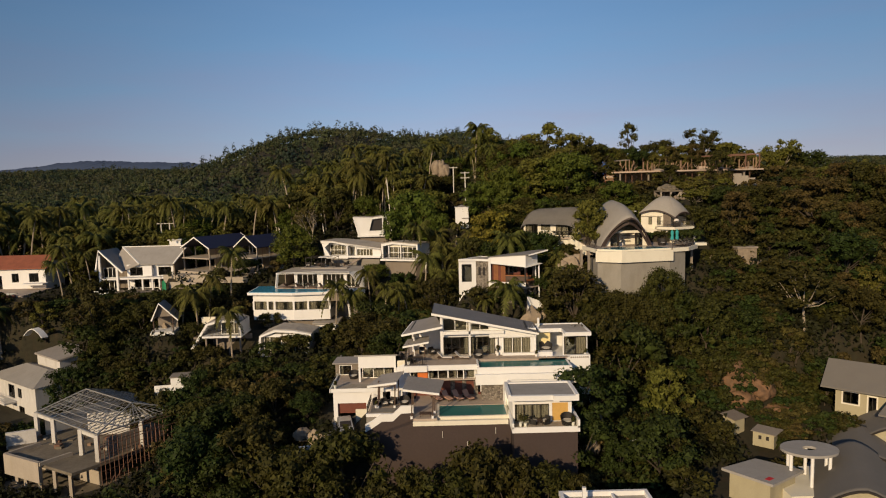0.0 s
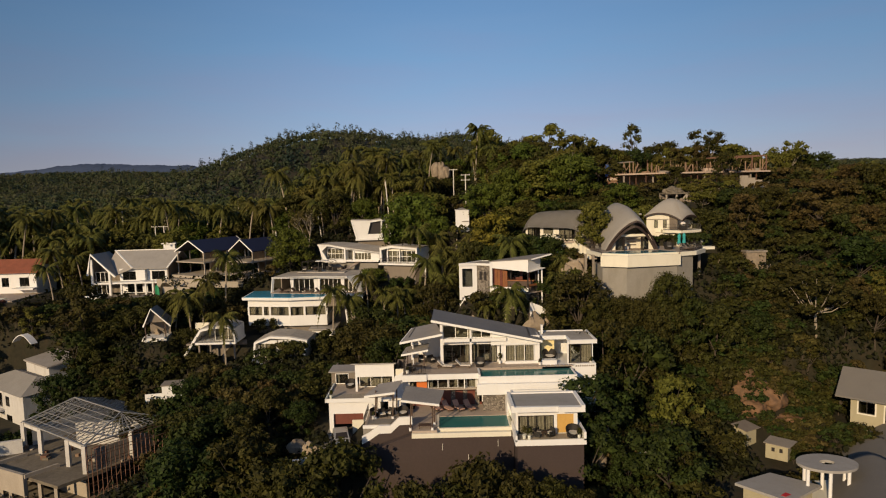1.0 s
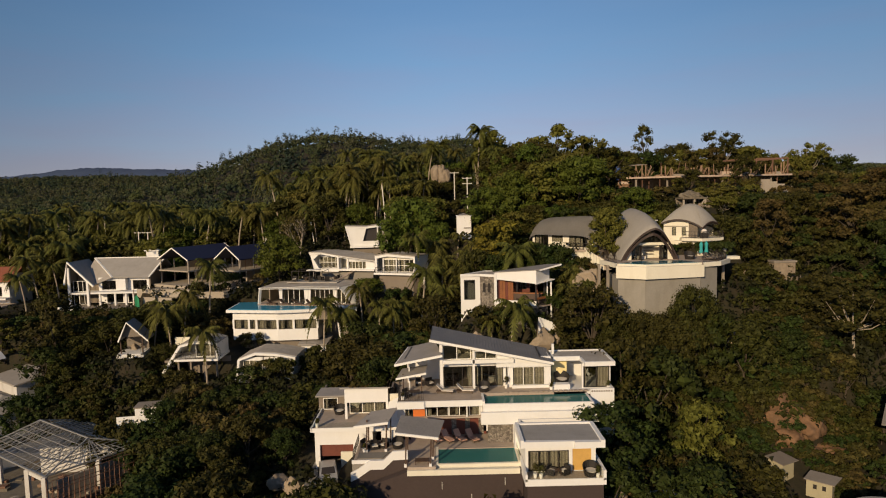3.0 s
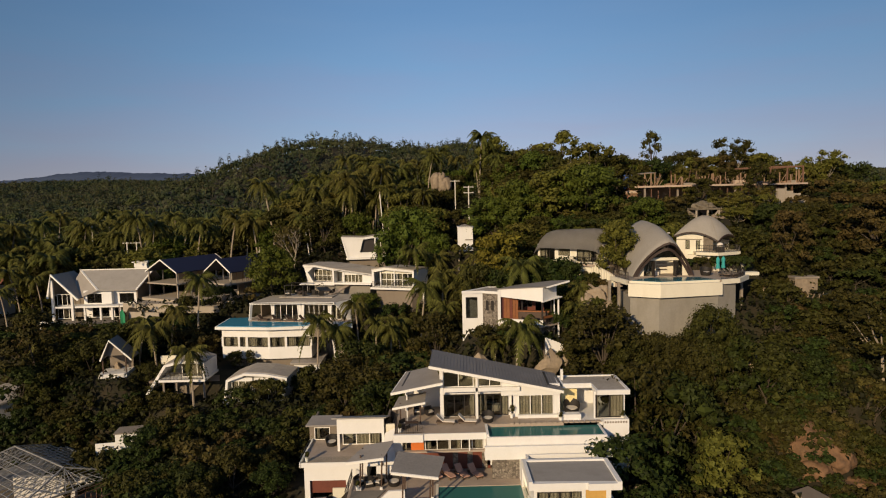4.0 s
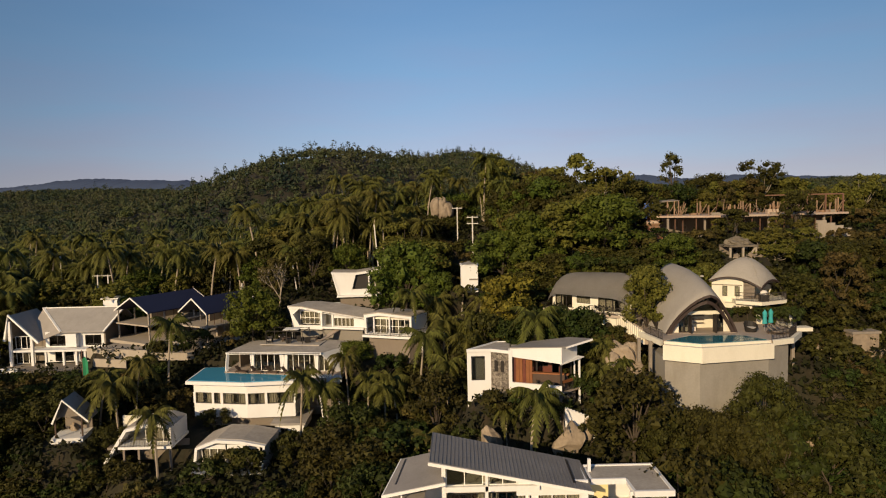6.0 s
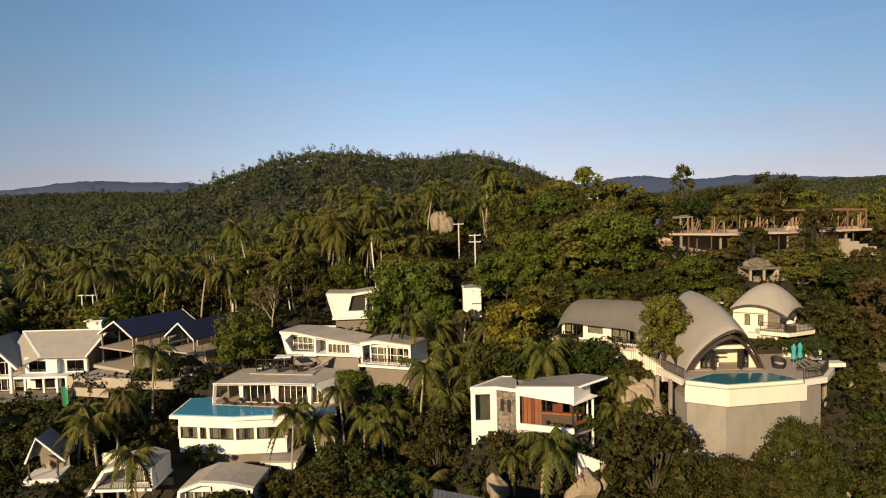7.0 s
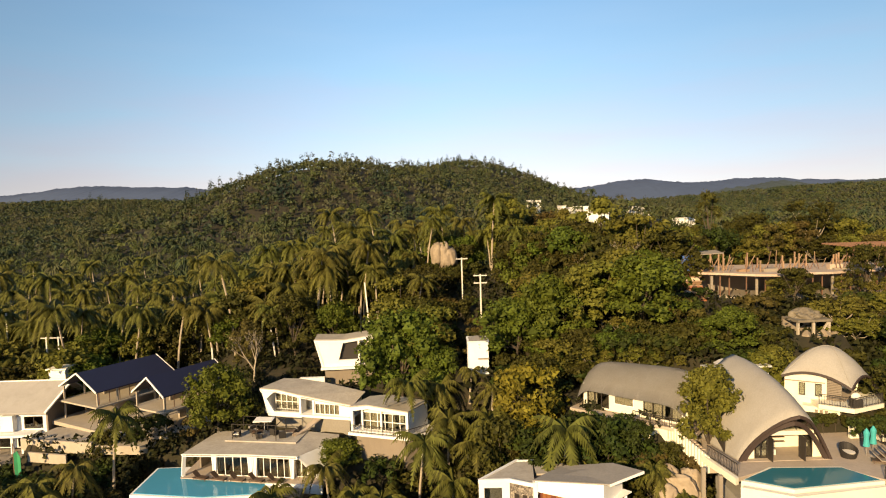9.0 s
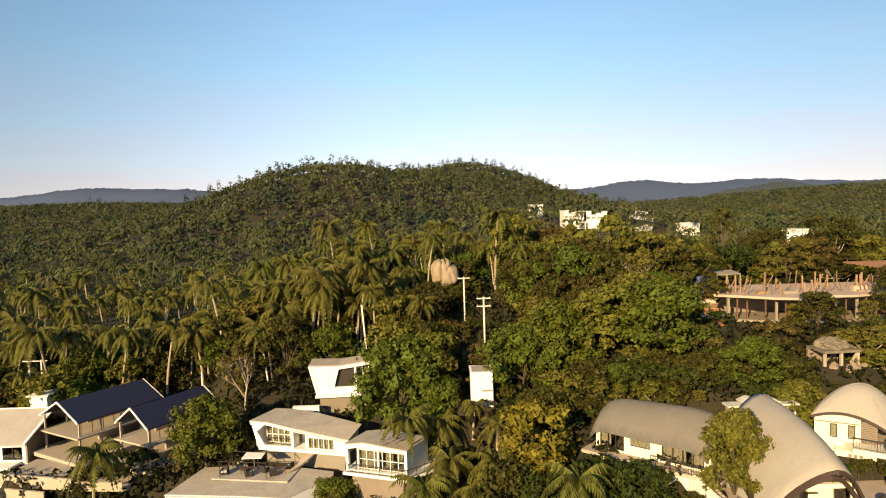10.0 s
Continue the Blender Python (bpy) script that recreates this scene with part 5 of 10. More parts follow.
def pavilion():
    v = thing("pavilion", (-9.8, 112.7, 27.25), -20, "white glazed pavilion with a railed terrace on a grey plinth", "house")
    P = lambda n, bm, m, label="": part(n, bm, m, v, label)
    edge = [(-0.1, 0.0, 2.8), (2.1, 0.0, 3.15), (7.0, 0.0, 2.75)]
    P("roof", strip_slab([(x, -0.25, z) for x, y, z in edge], [(0.3, 4.2, 2.7), (2.6, 4.4, 3.0), (7.6, 4.2, 2.7)], 0.12), FLATROOF, "grey folded roof")
    P("gable_frame", ring_panel([(-0.1, 2.68), (2.1, 3.03), (6.9, 2.63), (6.9, 0.0), (0.0, 0.0)], [(0.25, 2.25), (2.1, 2.6), (6.6, 2.3), (6.6, 0.1), (0.3, 0.1)], -0.1, 0.3), WHITE, "white folded front frame")
    window(v, 1.15, 6.6, 0.1, 2.1, 0.5, 6, FASCIA, curtain=((0.0, 0.42), (0.55, 0.7)), bars=1)
    P("gable_glass", prism(bmesh.new(), [(1.15, 0.55), (6.6, 0.55), (6.6, 0.6), (1.15, 0.6)], 2.1, [2.5, 2.3, 2.3, 2.5]), CREAM)
    for x in (1.1, 3.4):
        P("pier", boxes((x, x + 0.18, 0.3, 0.5, 0.1, 2.5)), WHITE)
    P("side_wall", prism(bmesh.new(), [(6.75, 0.3), (6.95, 0.3), (7.5, 4.1), (7.3, 4.1)], 0.0, 2.55), WHITE)
    P("side_wall", boxes((0.3, 0.5, 1.5, 3.9, 0.0, 2.5)), GREYWALL)
    P("back_wall", boxes((0.5, 7.3, 3.9, 4.1, 0.0, 2.55)), CREAM)
    P("floor_slab", prism(bmesh.new(), [(-0.1, -0.7), (7.0, -0.7), (8.9, 2.4), (9.1, 5.4), (-0.1, 5.4)], -0.3, 0.0), WHITE)
    P("plinth", prism(bmesh.new(), [(0.5, 0.2), (6.4, 0.2), (7.8, 2.6), (7.8, 4.8), (0.5, 4.8)], -5.0, -0.3), GREYWALL)
    P("post", boxes((7.6, 7.9, 1.6, 1.9, -4.0, -0.3)), WHITE)
    railing(v, [(0.2, -0.6, 0), (6.95, -0.6, 0), (8.75, 2.4, 0), (8.95, 5.2, 0)], 0.85, 0.16)
    P("table", boxes((4.6, 5.6, 1.4, 2.0, 0.7, 0.76)), FASCIA)
    return v


pavilion()
shell_house((-16.4, 130.0, 30.2), 4, [(0.2, 0.0), (-0.75, 3.75), (3.2, 3.6), (7.3, 4.1), (7.4, 3.8)], 4.5, [(5.5, 7.1, 3.2, 2, full)],
            "white wedge-shaped upper house with one dark slanted window", 1, None, 3.0, GREYWALL, 6.5, 0.9)
part("front_wall", prism(bmesh.new(), [(0.15, 0.1), (2.55, 0.1), (2.55, 0.4), (0.15, 0.4)], 0.0, 0.9), WHITE, LAST[0])
bm = bmesh.new()
ring = [[bm.verts.new((x, y, z)) for x, z in ((0.0, 0.9), (2.55, 0.9), (3.25, 3.45), (-0.55, 3.5))] for y in (0.1, 0.4)]
bm.faces.new(ring[0]), bm.faces.new(ring[1][::-1])
for k in range(4):
    bm.faces.new((ring[0][k], ring[1][k], ring[1][(k + 1) % 4], ring[0][(k + 1) % 4]))
part("front_wall", bm, WHITE, LAST[0], "white front wall with a raking edge")
part("sill_wall", boxes((2.55, 5.4, 0.1, 0.4, 0.0, 0.9)), WHITE, LAST[0])
part("dark_pane", prism(bmesh.new(), [(2.5, 0.6), (5.4, 0.6), (5.4, 0.66), (2.5, 0.66)], 0.9, 3.5), DARKFRAME, LAST[0], "dark slanted window")
part("jamb", boxes((5.2, 5.45, 0.1, 0.7, 0.0, 3.6)), WHITE, LAST[0])
e = thing("garden_wall", (0, 0, 0), 0, "low white wall and steps beside the wedge house", "wall")
each("block", WHITE, e, (-19.0, -15.6, 128.4, 129.0, 28.0, 29.2), (-20.5, -19.0, 128.6, 129.2, 28.0, 28.7))
settle(e, -17.5, 128.7, 28.0)

e = thing("utility_house", (0, 0, 0), 0, "small plain white cube building with a grey hipped cap", "house")
each("wall", WHITE, e, (3.55, 5.95, 117.0, 120.0, 31.5, 35.85))
part("roof", prism(bmesh.new(), [(3.45, 116.9), (6.05, 116.9), (6.05, 120.1), (3.45, 120.1)], 35.85, 35.95), FASCIA, e)
bm = bmesh.new()
v = [bm.verts.new(p) for p in ((3.7, 117.2, 35.95), (5.8, 117.2, 35.95), (5.8, 119.8, 35.95), (3.7, 119.8, 35.95), (4.75, 118.5, 36.35))]
for a, b in ((0, 1), (1, 2), (2, 3), (3, 0)):
    bm.faces.new((v[a], v[b], v[4]))
part("cap", bm, METALROOF, e)
part("sill", boxes((4.7, 6.0, 116.85, 117.0, 33.8, 33.95)), CONCRETE, e)
settle(e, 4.85, 118.5, 31.5)


# ---- pool villa below the bungalows ----
NEARER = pose(0.8, 34.83, 48.28) @ Matrix.Scale(0.955, 4) @ pose(-0.8, -34.83, -48.28)


def pool_villa():
    v = thing("pool_villa", (0, 0, 0), 0, "two-level white villa with a broad blue pool on its roof terrace", "villa")
    P = lambda n, bm, m, label="": part(n, bm, m, v, label)
    out = [(-34.2, 113.0), (-26.2, 111.6), (-19.6, 112.0), (-19.0, 120.5), (-34.0, 121.0)]
    P("lower_wall", prism(bmesh.new(), [(-33.9, 113.3), (-26.2, 111.95), (-19.7, 112.3), (-19.3, 120), (-33.7, 120.5)], 15.9, 17.75), WHITE)
    P("upper_band", prism(bmesh.new(), [(-33.9, 113.3), (-26.2, 111.95), (-19.7, 112.3), (-19.3, 120), (-33.7, 120.5)], 19.3, 20.6), WHITE)
    P("rooms", prism(bmesh.new(), [(-33.4, 114.6), (-26.2, 113.4), (-19.9, 113.6), (-19.5, 119.7), (-33.4, 120)], 17.75, 19.3), CREAM)
    for a, b, n, side in ((0.02, 0.34, 1, 0), (0.36, 0.48, 1, 0), (0.56, 0.98, 2, 0), (0.03, 0.36, 2, 1), (0.42, 0.96, 2, 1)):
        p, q = ((-33.9, 113.3), (-26.2, 111.95)) if side == 0 else ((-26.2, 111.95), (-19.7, 112.3))
        L = math.hypot(q[0] - p[0], q[1] - p[1])
        w = window(v, a * L, b * L, 0.02, 1.53, 0.1, n + 1, DARKFRAME, curtain=((0.0, 0.4), (0.65, 1.0)))
        w.matrix_local = pose(p[0], p[1], 17.75, 0, 0, math.degrees(math.atan2(q[1] - p[1], q[0] - p[0])))
    for t, side in ((0.0, 0), (0.35, 0), (0.52, 0), (0.99, 0), (0.39, 1), (0.98, 1)):
        p, q = ((-33.9, 113.3), (-26.2, 111.95)) if side == 0 else ((-26.2, 111.95), (-19.7, 112.3))
        x, y = p[0] + (q[0] - p[0]) * t, p[1] + (q[1] - p[1]) * t
        P("pier", boxes((x - 0.1, x + 0.22, y + 0.02, y + 0.5, 17.75, 19.3)), WHITE)
    P("pool_shell", prism(bmesh.new(), [(-34.7, 112.5), (-26.2, 111.0), (-19.2, 111.5), (-19.0, 120), (-34.8, 119.9)], 20.6, 21.05), WHITE, "white pool rim")
    P("pool_water", prism(bmesh.new(), [(-34.4, 112.8), (-26.2, 111.3), (-20.2, 111.75), (-20.0, 114.2), (-30.6, 116.4), (-31.4, 119.6), (-34.5, 119.6)], 21.05, 21.12), POOLB, "bright blue pool water")
    P("pool_deck", prism(bmesh.new(), [(-30.6, 116.44), (-20.0, 114.24), (-13.4, 113.2), (-12.4, 122.8), (-30.4, 123.2)], 20.6, 21.2), PAVING)
    P("side_terrace", boxes((-19.6, -15.5, 111.2, 113.2, 19.4, 20.9)), GREYWALL)
    # added recessed wall, its grey-brown stands for the darkness under the deck
    P("under_wall", boxes((-19.2, -14.5, 117.0, 117.3, 14.5, 20.6)), GREYWALL)
    P("deck_edge", prism(bmesh.new(), [(-20.0, 114.0), (-13.35, 112.95), (-13.3, 113.17), (-20.0, 114.22)], 20.25, 21.24), WHITE, "white edge of the pool deck")
    for x, y in ((-14.0, 113.6), (-16.8, 114.2)):
        P("deck_post", bar(bmesh.new(), (x + 0.5, y + 0.6, 14.0), (x, y, 20.6), 0.16, 8, 0.26), WHITE, "white tapering post under the deck")
    # the undercroft's shade is put into this wall's grey-brown colour
    P("foundation", prism(bmesh.new(), [(-32.5, 114.6), (-26, 113), (-20.3, 113.4), (-20, 119), (-32, 119.5)], 13.0, 15.9), GREYWALL, "lower wall with its shade painted as grey-brown")
    railing(v, [(-19.4, 111.3, 20.9), (-15.6, 111.3, 20.9)], 0.9, 0.25)
    settle(v, -26, 116, 15)
    v.location, v.scale = NEARER @ Vector((-26, 116, 15)), (0.955,) * 3
    return v


pool_villa()


def pool_house():
    """The glazed house behind the pool, with folded white ends and a roof terrace."""
    v = thing("pool_house", (-28.5, 113.6, 22.42), -9.5, "low glazed pool house with folded white ends and roof terrace", "house")
    v.scale = (0.955,) * 3
    P = lambda n, bm, m, label="": part(n, bm, m, v, label)
    P("roof", strip_slab([(-0.2, -0.9, 2.85), (8.0, -1.1, 3.12), (14.0, -0.9, 3.06), (17.0, 4.6, 3.1)], [(0.4, 6.2, 3.0), (8.0, 6.4, 3.3), (12.5, 6.4, 3.3), (16.6, 6.1, 3.12)], 0.14), FLATROOF, "grey folded roof")
    P("fascia", ring_panel([(-0.26, 2.84), (8.0, 3.1), (14.05, 3.05), (14.05, 2.72), (8.0, 2.8), (-0.1, 2.58)], [(-0.1, 2.78), (8.0, 3.02), (13.9, 2.98), (13.9, 2.8), (8.0, 2.88), (0.0, 2.66)], -1.12, -0.9), WHITE)
    bm = bmesh.new()
    loops = [[bm.verts.new(Vector(p) + Vector((dx, dy, 0))) for p in ((13.95, -1.0, 3.0), (17.1, 4.6, 3.05), (16.3, 1.0, 0.0), (15.7, 0.35, 0.0))] for dx, dy in ((0, 0), (-0.14, 0.1))]
    bm.faces.new(loops[0]), bm.faces.new(loops[1][::-1])
    for k in range(4):
        bm.faces.new((loops[0][k], loops[1][k], loops[1][(k + 1) % 4], loops[0][(k + 1) % 4]))
    P("folded_wall", bm, WHITE, "white folded end wall tapering to its foot")
    P("folded_leg", prism(bmesh.new(), [(-0.75, -0.55), (-0.35, -0.75), (-0.2, -0.4), (-0.6, -0.2)], 0.0, 0.1), WHITE)
    bm = bmesh.new()
    beam(bm, (-0.5, -0.5, 0.05), (0.05, -0.95, 2.8), 0.4, 0.25)
    P("folded_leg", bm, WHITE, "white leaning leg under the roof edge")
    P("back_wall", boxes((0.3, 16.0, 6.0, 6.2, 0, 2.8)), CREAM)
    P("end_wall", boxes((0.2, 0.4, 2.0, 6.0, 0, 2.7)), GREYWALL)
    P("inner_wall", boxes((3.3, 3.45, 0.6, 6.0, 0, 2.7)), CREAM)
    for x in (3.1, 7.6, 8.15, 12.75):
        P("pier", ring_panel([(x, 0.0), (x + 0.34, 0.0), (x + 0.52, 2.75), (x - 0.18, 2.75)], [(x + 0.1, 0.1), (x + 0.24, 0.1), (x + 0.3, 2.65), (x + 0.04, 2.65)], -0.1, 0.3), WHITE)
        P("pier_core", boxes((x + 0.06, x + 0.28, -0.05, 0.25, 0.06, 2.7)), WHITE)
    P("lintel", boxes((3.1, 14.0, 0.0, 0.25, 2.5, 2.85)), WHITE)
    window(v, 3.5, 7.6, 0.02, 2.5, 0.1, 4, FASCIA, curtain=((0.0, 0.06), (0.93, 1.0)))
    window(v, 8.5, 12.75, 0.02, 2.5, 0.1, 5, FASCIA, curtain=((0.0, 0.05), (0.9, 1.0)))
    window(v, 13.1, 14.6, 0.02, 2.5, 0.5, 2, FASCIA, curtain=((0.1, 0.5),))
    P("side_glass_wall", boxes((14.6, 14.75, 0.5, 6.0, 0, 2.7)), CREAM)
    P("terrace_floor", boxes((3.4, 12.5, 2.4, 6.1, 3.2, 3.36)), FLATROOF, "grey roof terrace floor")
    for x in (4.2, 7.4, 9.8):
        for y in (2.7, 5.7):
            P("frame_post", boxes((x, x + 0.07, y, y + 0.07, 3.36, 5.2)), DARKFRAME)
        P("frame_beam", boxes((x, x + 0.07, 2.77, 5.7, 5.13, 5.2)), DARKFRAME)
    for y in (2.7, 5.7):
        P("frame_beam", boxes((4.2, 9.87, y, y + 0.07, 5.2, 5.27)), DARKFRAME)
    P("footbridge", bent([Vector((11.2, 4.6, 3.4)), Vector((12.2, 6.2, 3.7)), Vector((13.6, 8.6, 4.6))], 0.9, 0.16), PAVING, "sloping plank footbridge up to the bungalow")
    return v


pool_house()
T = pose(-28.5, 113.6, 22.42, 0, 0, -9.5) @ Matrix.Scale(0.955, 4)
for k, (x, y) in enumerate(((4.4, 2.4), (6.0, 3.8), (7.4, 2.2), (8.8, 3.4), (10.2, 2.6), (11.4, 4.4), (5.2, 4.8))):
    p = T @ Vector((x, y + 1.2, 3.36))
    armchair(p, k * 50)
for x, y in ((6.8, 3.0), (10.8, 3.4)):
    low_table(T @ Vector((x, y + 1.2, 3.36)), 1.2, 0.8, 0.6)
for k in range(5):
    sun_lounger(T @ Vector((2.2 + 2.3 * k, -1.3, 0.0)), 70, TIMBER)
e = thing("sunshade", T @ Vector((7.4, 4.9, 3.36)), 0, "flat white square sunshade on the roof terrace", "parasol")
part("pole", bar(bmesh.new(), (0, 0, 0), (0, 0, 1.7), 0.04), STEEL, e)
part("canopy", boxes((-1.1, 1.1, -0.9, 0.9, 1.7, 1.78)), FASCIA, e)

e = thing("garden_house", (0, 0, 0), 0, "small white flat-roofed house beside a palm trunk", "house")
part("wall", wall(-20.3, -16.7, 13.6, 18.0, 104.4, 0.2, [(-19.6, -18.7, 15.9, 17.6)]), WHITE, e)
each("wall", WHITE, e, (-20.3, -20.1, 104.6, 109, 13.6, 18.0), (-16.9, -16.7, 104.6, 109, 13.6, 18.0), (-20.1, -16.9, 108.8, 109, 13.6, 18.0))
window(e, -19.6, -18.7, 15.9, 17.6, 104.35, 1, curtain=((0.4, 1.0),))
part("roof", plate(bmesh.new(), [(-20.7, 103.9, 18.4), (-16.4, 103.9, 18.35), (-16.4, 109.4, 18.45), (-20.7, 109.4, 18.5)], 0.25), GREYROOF, e)
part("balcony", boxes((-20.5, -16.5, 103.6, 104.4, 15.6, 15.75)), WHITE, e)
railing(e, [(-20.4, 103.65, 15.75), (-16.6, 103.65, 15.75)], 0.9, 0.2)
settle(e, -18.5, 106, 13.6)
e.location, e.scale = (-19.3, 109.0, 12.1), (1.043,) * 3

# a steep little gabled hut
e = thing("gable_hut", (-46.3, 104.0, 16.8), 10, "small steep-gabled hut with white bargeboards among trees", "hut")
part("roof", shell([(-1.3, 2.1), (0.0, 4.85), (2.85, 2.0)], 0, 4.0, 0.15), GREYROOF, e)
part("bargeboard", shell([(-1.4, 2.0), (0.0, 4.95), (3.0, 1.95)], -0.12, 0.0, 0.22), FASCIA, e)
part("gable_panel", prism(bmesh.new(), [(-1.0, 0.7), (0.0, 0.7), (0.0, 0.85), (-1.0, 0.85)], 2.5, [2.7, 4.6, 4.6, 2.7]), GREYWALL, e)
part("gable_panel", prism(bmesh.new(), [(0.0, 0.7), (2.1, 0.7), (2.1, 0.85), (0.0, 0.85)], 2.5, [4.6, 2.6, 2.6, 4.6]), GREYWALL, e)
part("back_wall", boxes((-1.1, 2.1, 3.4, 3.6, -1.0, 2.6)), GREYWALL, e)
for x in (-1.1, 1.95):
    part("post", boxes((x, x + 0.16, 0.1, 0.26, 0.1, 2.4)), TIMBER, e)
part("porch", boxes((-1.6, 2.2, -0.3, 3.6, -0.5, 0.1)), WHITE, e)
part("plinth", boxes((-1.3, 2.0, 0.2, 3.4, -2.5, -0.5)), GREYWALL, e)
e = thing("white_store", (-38.4, 91.8, 11.4), 10, "low white store with a flat roof in the trees", "shed")
part("wall", boxes((-1.8, 1.8, 0, 3.0, -6, 1.5)), WHITE, e)
part("roof", boxes((-2.0, 2.0, -0.2, 3.2, 1.5, 1.65)), RAWCON, e)
part("side_wall", boxes((-5.0, -1.8, 0.4, 0.6, -6, 0.1)), WHITE, e)
e.scale = (0.75, 0.75, 0.8)


# ---- cube house with the open lounge ----
def cube_house():
    v = thing("cube_house", (0, 0, 0), 0, "white and stone cube house with an open timber lounge", "house")
    P = lambda n, bm, m, label="": part(n, bm, m, v, label)
    P("front_frame", wall(3.35, 5.95, 22.0, 28.65, 95.3, 0.3, [(3.8, 5.3, 25.3, 28.0)]), WHITE)
    window(v, 3.8, 5.3, 25.3, 28.0, 95.5, 1, curtain=())
    P("side_wall", prism(bmesh.new(), [(3.35, 95.6), (3.65, 95.6), (7.0, 98.8), (6.7, 98.8)], 22.0, 28.5), WHITE)
    P("back_wall", boxes((7.0, 13.2, 98.8, 99, 22.0, 28.4)), WHITE)
    bm = prism(bmesh.new(), [(5.95, 95.3), (7.75, 94.2), (7.75, 98.8), (5.95, 98.8)], 21.0, 28.5)
    P("stone_wall", bm, STONE, "stone-faced wall with two slots")
    for x, y in ((6.3, 94.95), (6.95, 94.55)):
        P("slot_window", prism(bmesh.new(), [(x, y), (x + 0.32, y - 0.195), (x + 0.32, y + 0.2), (x, y + 0.4)], 26.4, 27.6), DARKFRAME)
    P("roof", prism(bmesh.new(), [(3.3, 95.2), (5.95, 95.2), (7.9, 94.0), (8.4, 99.1), (6.9, 99.1)], 28.5, 28.66), FLATROOF)
    P("parapet", boxes((7.0, 10.6, 99.1, 99.3, 28.4, 28.74)), WHITE)
    P("parapet", prism(bmesh.new(), [(3.3, 95.32), (3.55, 95.32), (7.15, 99.3), (6.9, 99.3)], 28.48, 28.78), WHITE)
    P("parapet", prism(bmesh.new(), [(3.3, 95.08), (5.95, 95.08), (7.95, 93.9), (7.95, 94.1), (5.95, 95.3), (3.3, 95.3)], 28.5, 28.82), WHITE)
    P("pier", boxes((7.75, 8.1, 93.8, 94.3, 21.0, 29.0)), WHITE)
    # raking roof with deep white fascia
    P("fascia", prism(bmesh.new(), [(7.9, 93.95), (13.05, 91.9), (13.05, 92.15), (7.9, 94.2)], [28.2, 27.75, 27.75, 28.2], [29.12, 29.5, 29.5, 29.12]), WHITE, "deep raking white fascia")
    P("side_fascia", prism(bmesh.new(), [(13.05, 91.92), (15.1, 94.0), (14.9, 94.15), (12.9, 92.15)], [27.75, 28.1, 28.1, 27.75], [29.5, 29.6, 29.6, 29.5]), WHITE, "deep raking white fascia")
    P("canopy_edge", prism(bmesh.new(), [(12.95, 91.8), (15.75, 93.6), (15.2, 94.15), (12.9, 92.1)], [27.66, 28.02, 28.02, 27.66], [27.76, 28.12, 28.12, 27.76]), WHITE)
    P("roof", plate(bmesh.new(), [(7.7, 93.9, 29.2), (13.5, 91.65, 29.66), (16.4, 92.55, 30.26), (14.6, 95.2, 29.9), (10.4, 96.3, 29.3)], 0.1), METALROOF)
    P("roof_edge", plate(bmesh.new(), [(13.45, 91.6, 29.64), (16.45, 92.5, 30.24), (16.35, 92.65, 30.24), (13.45, 91.75, 29.64)], 0.2), WHITE)
    P("roof", prism(bmesh.new(), [(8.42, 96.6), (13.0, 96.6), (12.8, 98.8), (8.42, 98.8)], 28.4, 28.56), FLATROOF)
    P("floor_slab", prism(bmesh.new(), [(7.9, 93.7), (13.0, 91.75), (15.3, 93.7), (13.8, 98.8), (8.0, 98.8)], 24.6, 24.8), PAVING)
    P("parapet", prism(bmesh.new(), [(7.9, 93.62), (13.0, 91.62), (13.0, 91.87), (7.9, 93.87)], 24.9, 25.5), WHITE)
    P("ceiling", prism(bmesh.new(), [(8.2, 94.3), (12.9, 92.3), (14.6, 94.2), (13.4, 96.5), (8.2, 96.5)], 28.2, 28.28), ORANGEWOOD)
    P("lounge_wall", wall(8.1, 13.9, 24.8, 28.3, 96.4, 0.2, [(9.6, 10.8, 26.4, 27.9), (11.2, 12.4, 26.4, 27.9), (12.8, 13.6, 25.2, 27.9)]), REDWOOD, "dark red timber back wall of the lounge")
    window(v, 9.6, 10.8, 26.4, 27.9, 96.45, 2), window(v, 11.2, 12.4, 26.4, 27.9, 96.45, 2), window(v, 12.8, 13.6, 25.2, 27.9, 96.45, 1)
    for k in range(6):
        x = 8.2 + 0.36 * k
        P("timber_panel", boxes((x, x + 0.33, 94.3 + 0.06 * (k % 2), 94.36 + 0.06 * (k % 2), 24.8, 28.1)), ORANGEWOOD if k % 3 else REDWOOD, "orange stained timber panel")
    for x, y in ((13.0, 92.0), (10.9, 95.0), (14.4, 93.9)):
        P("timber_post", boxes((x - 0.09, x + 0.09, y, y + 0.18, 24.8, 28.1)), DARKFRAME)
    P("corner_post", boxes((15.15, 15.35, 93.6, 93.8, 23.0, 28.0)), WHITE)
    P("corner_post", boxes((14.75, 14.9, 94.1, 94.25, 23.0, 28.0)), WHITE)
    P("bar_counter", prism(bmesh.new(), [(10.2, 94.3), (14.0, 93.2), (14.2, 93.6), (10.3, 94.8)], 26.2, 26.34), ORANGEWOOD, "long orange timber bar top")
    P("bar_front", prism(bmesh.new(), [(10.3, 94.45), (13.9, 93.4), (14.0, 93.55), (10.35, 94.65)], 24.8, 26.2), TIMBER)
    P("timber_rail", prism(bmesh.new(), [(13.1, 92.1), (14.9, 93.7), (14.85, 93.76), (13.05, 92.16)], 25.5, 25.9), ORANGEWOOD)
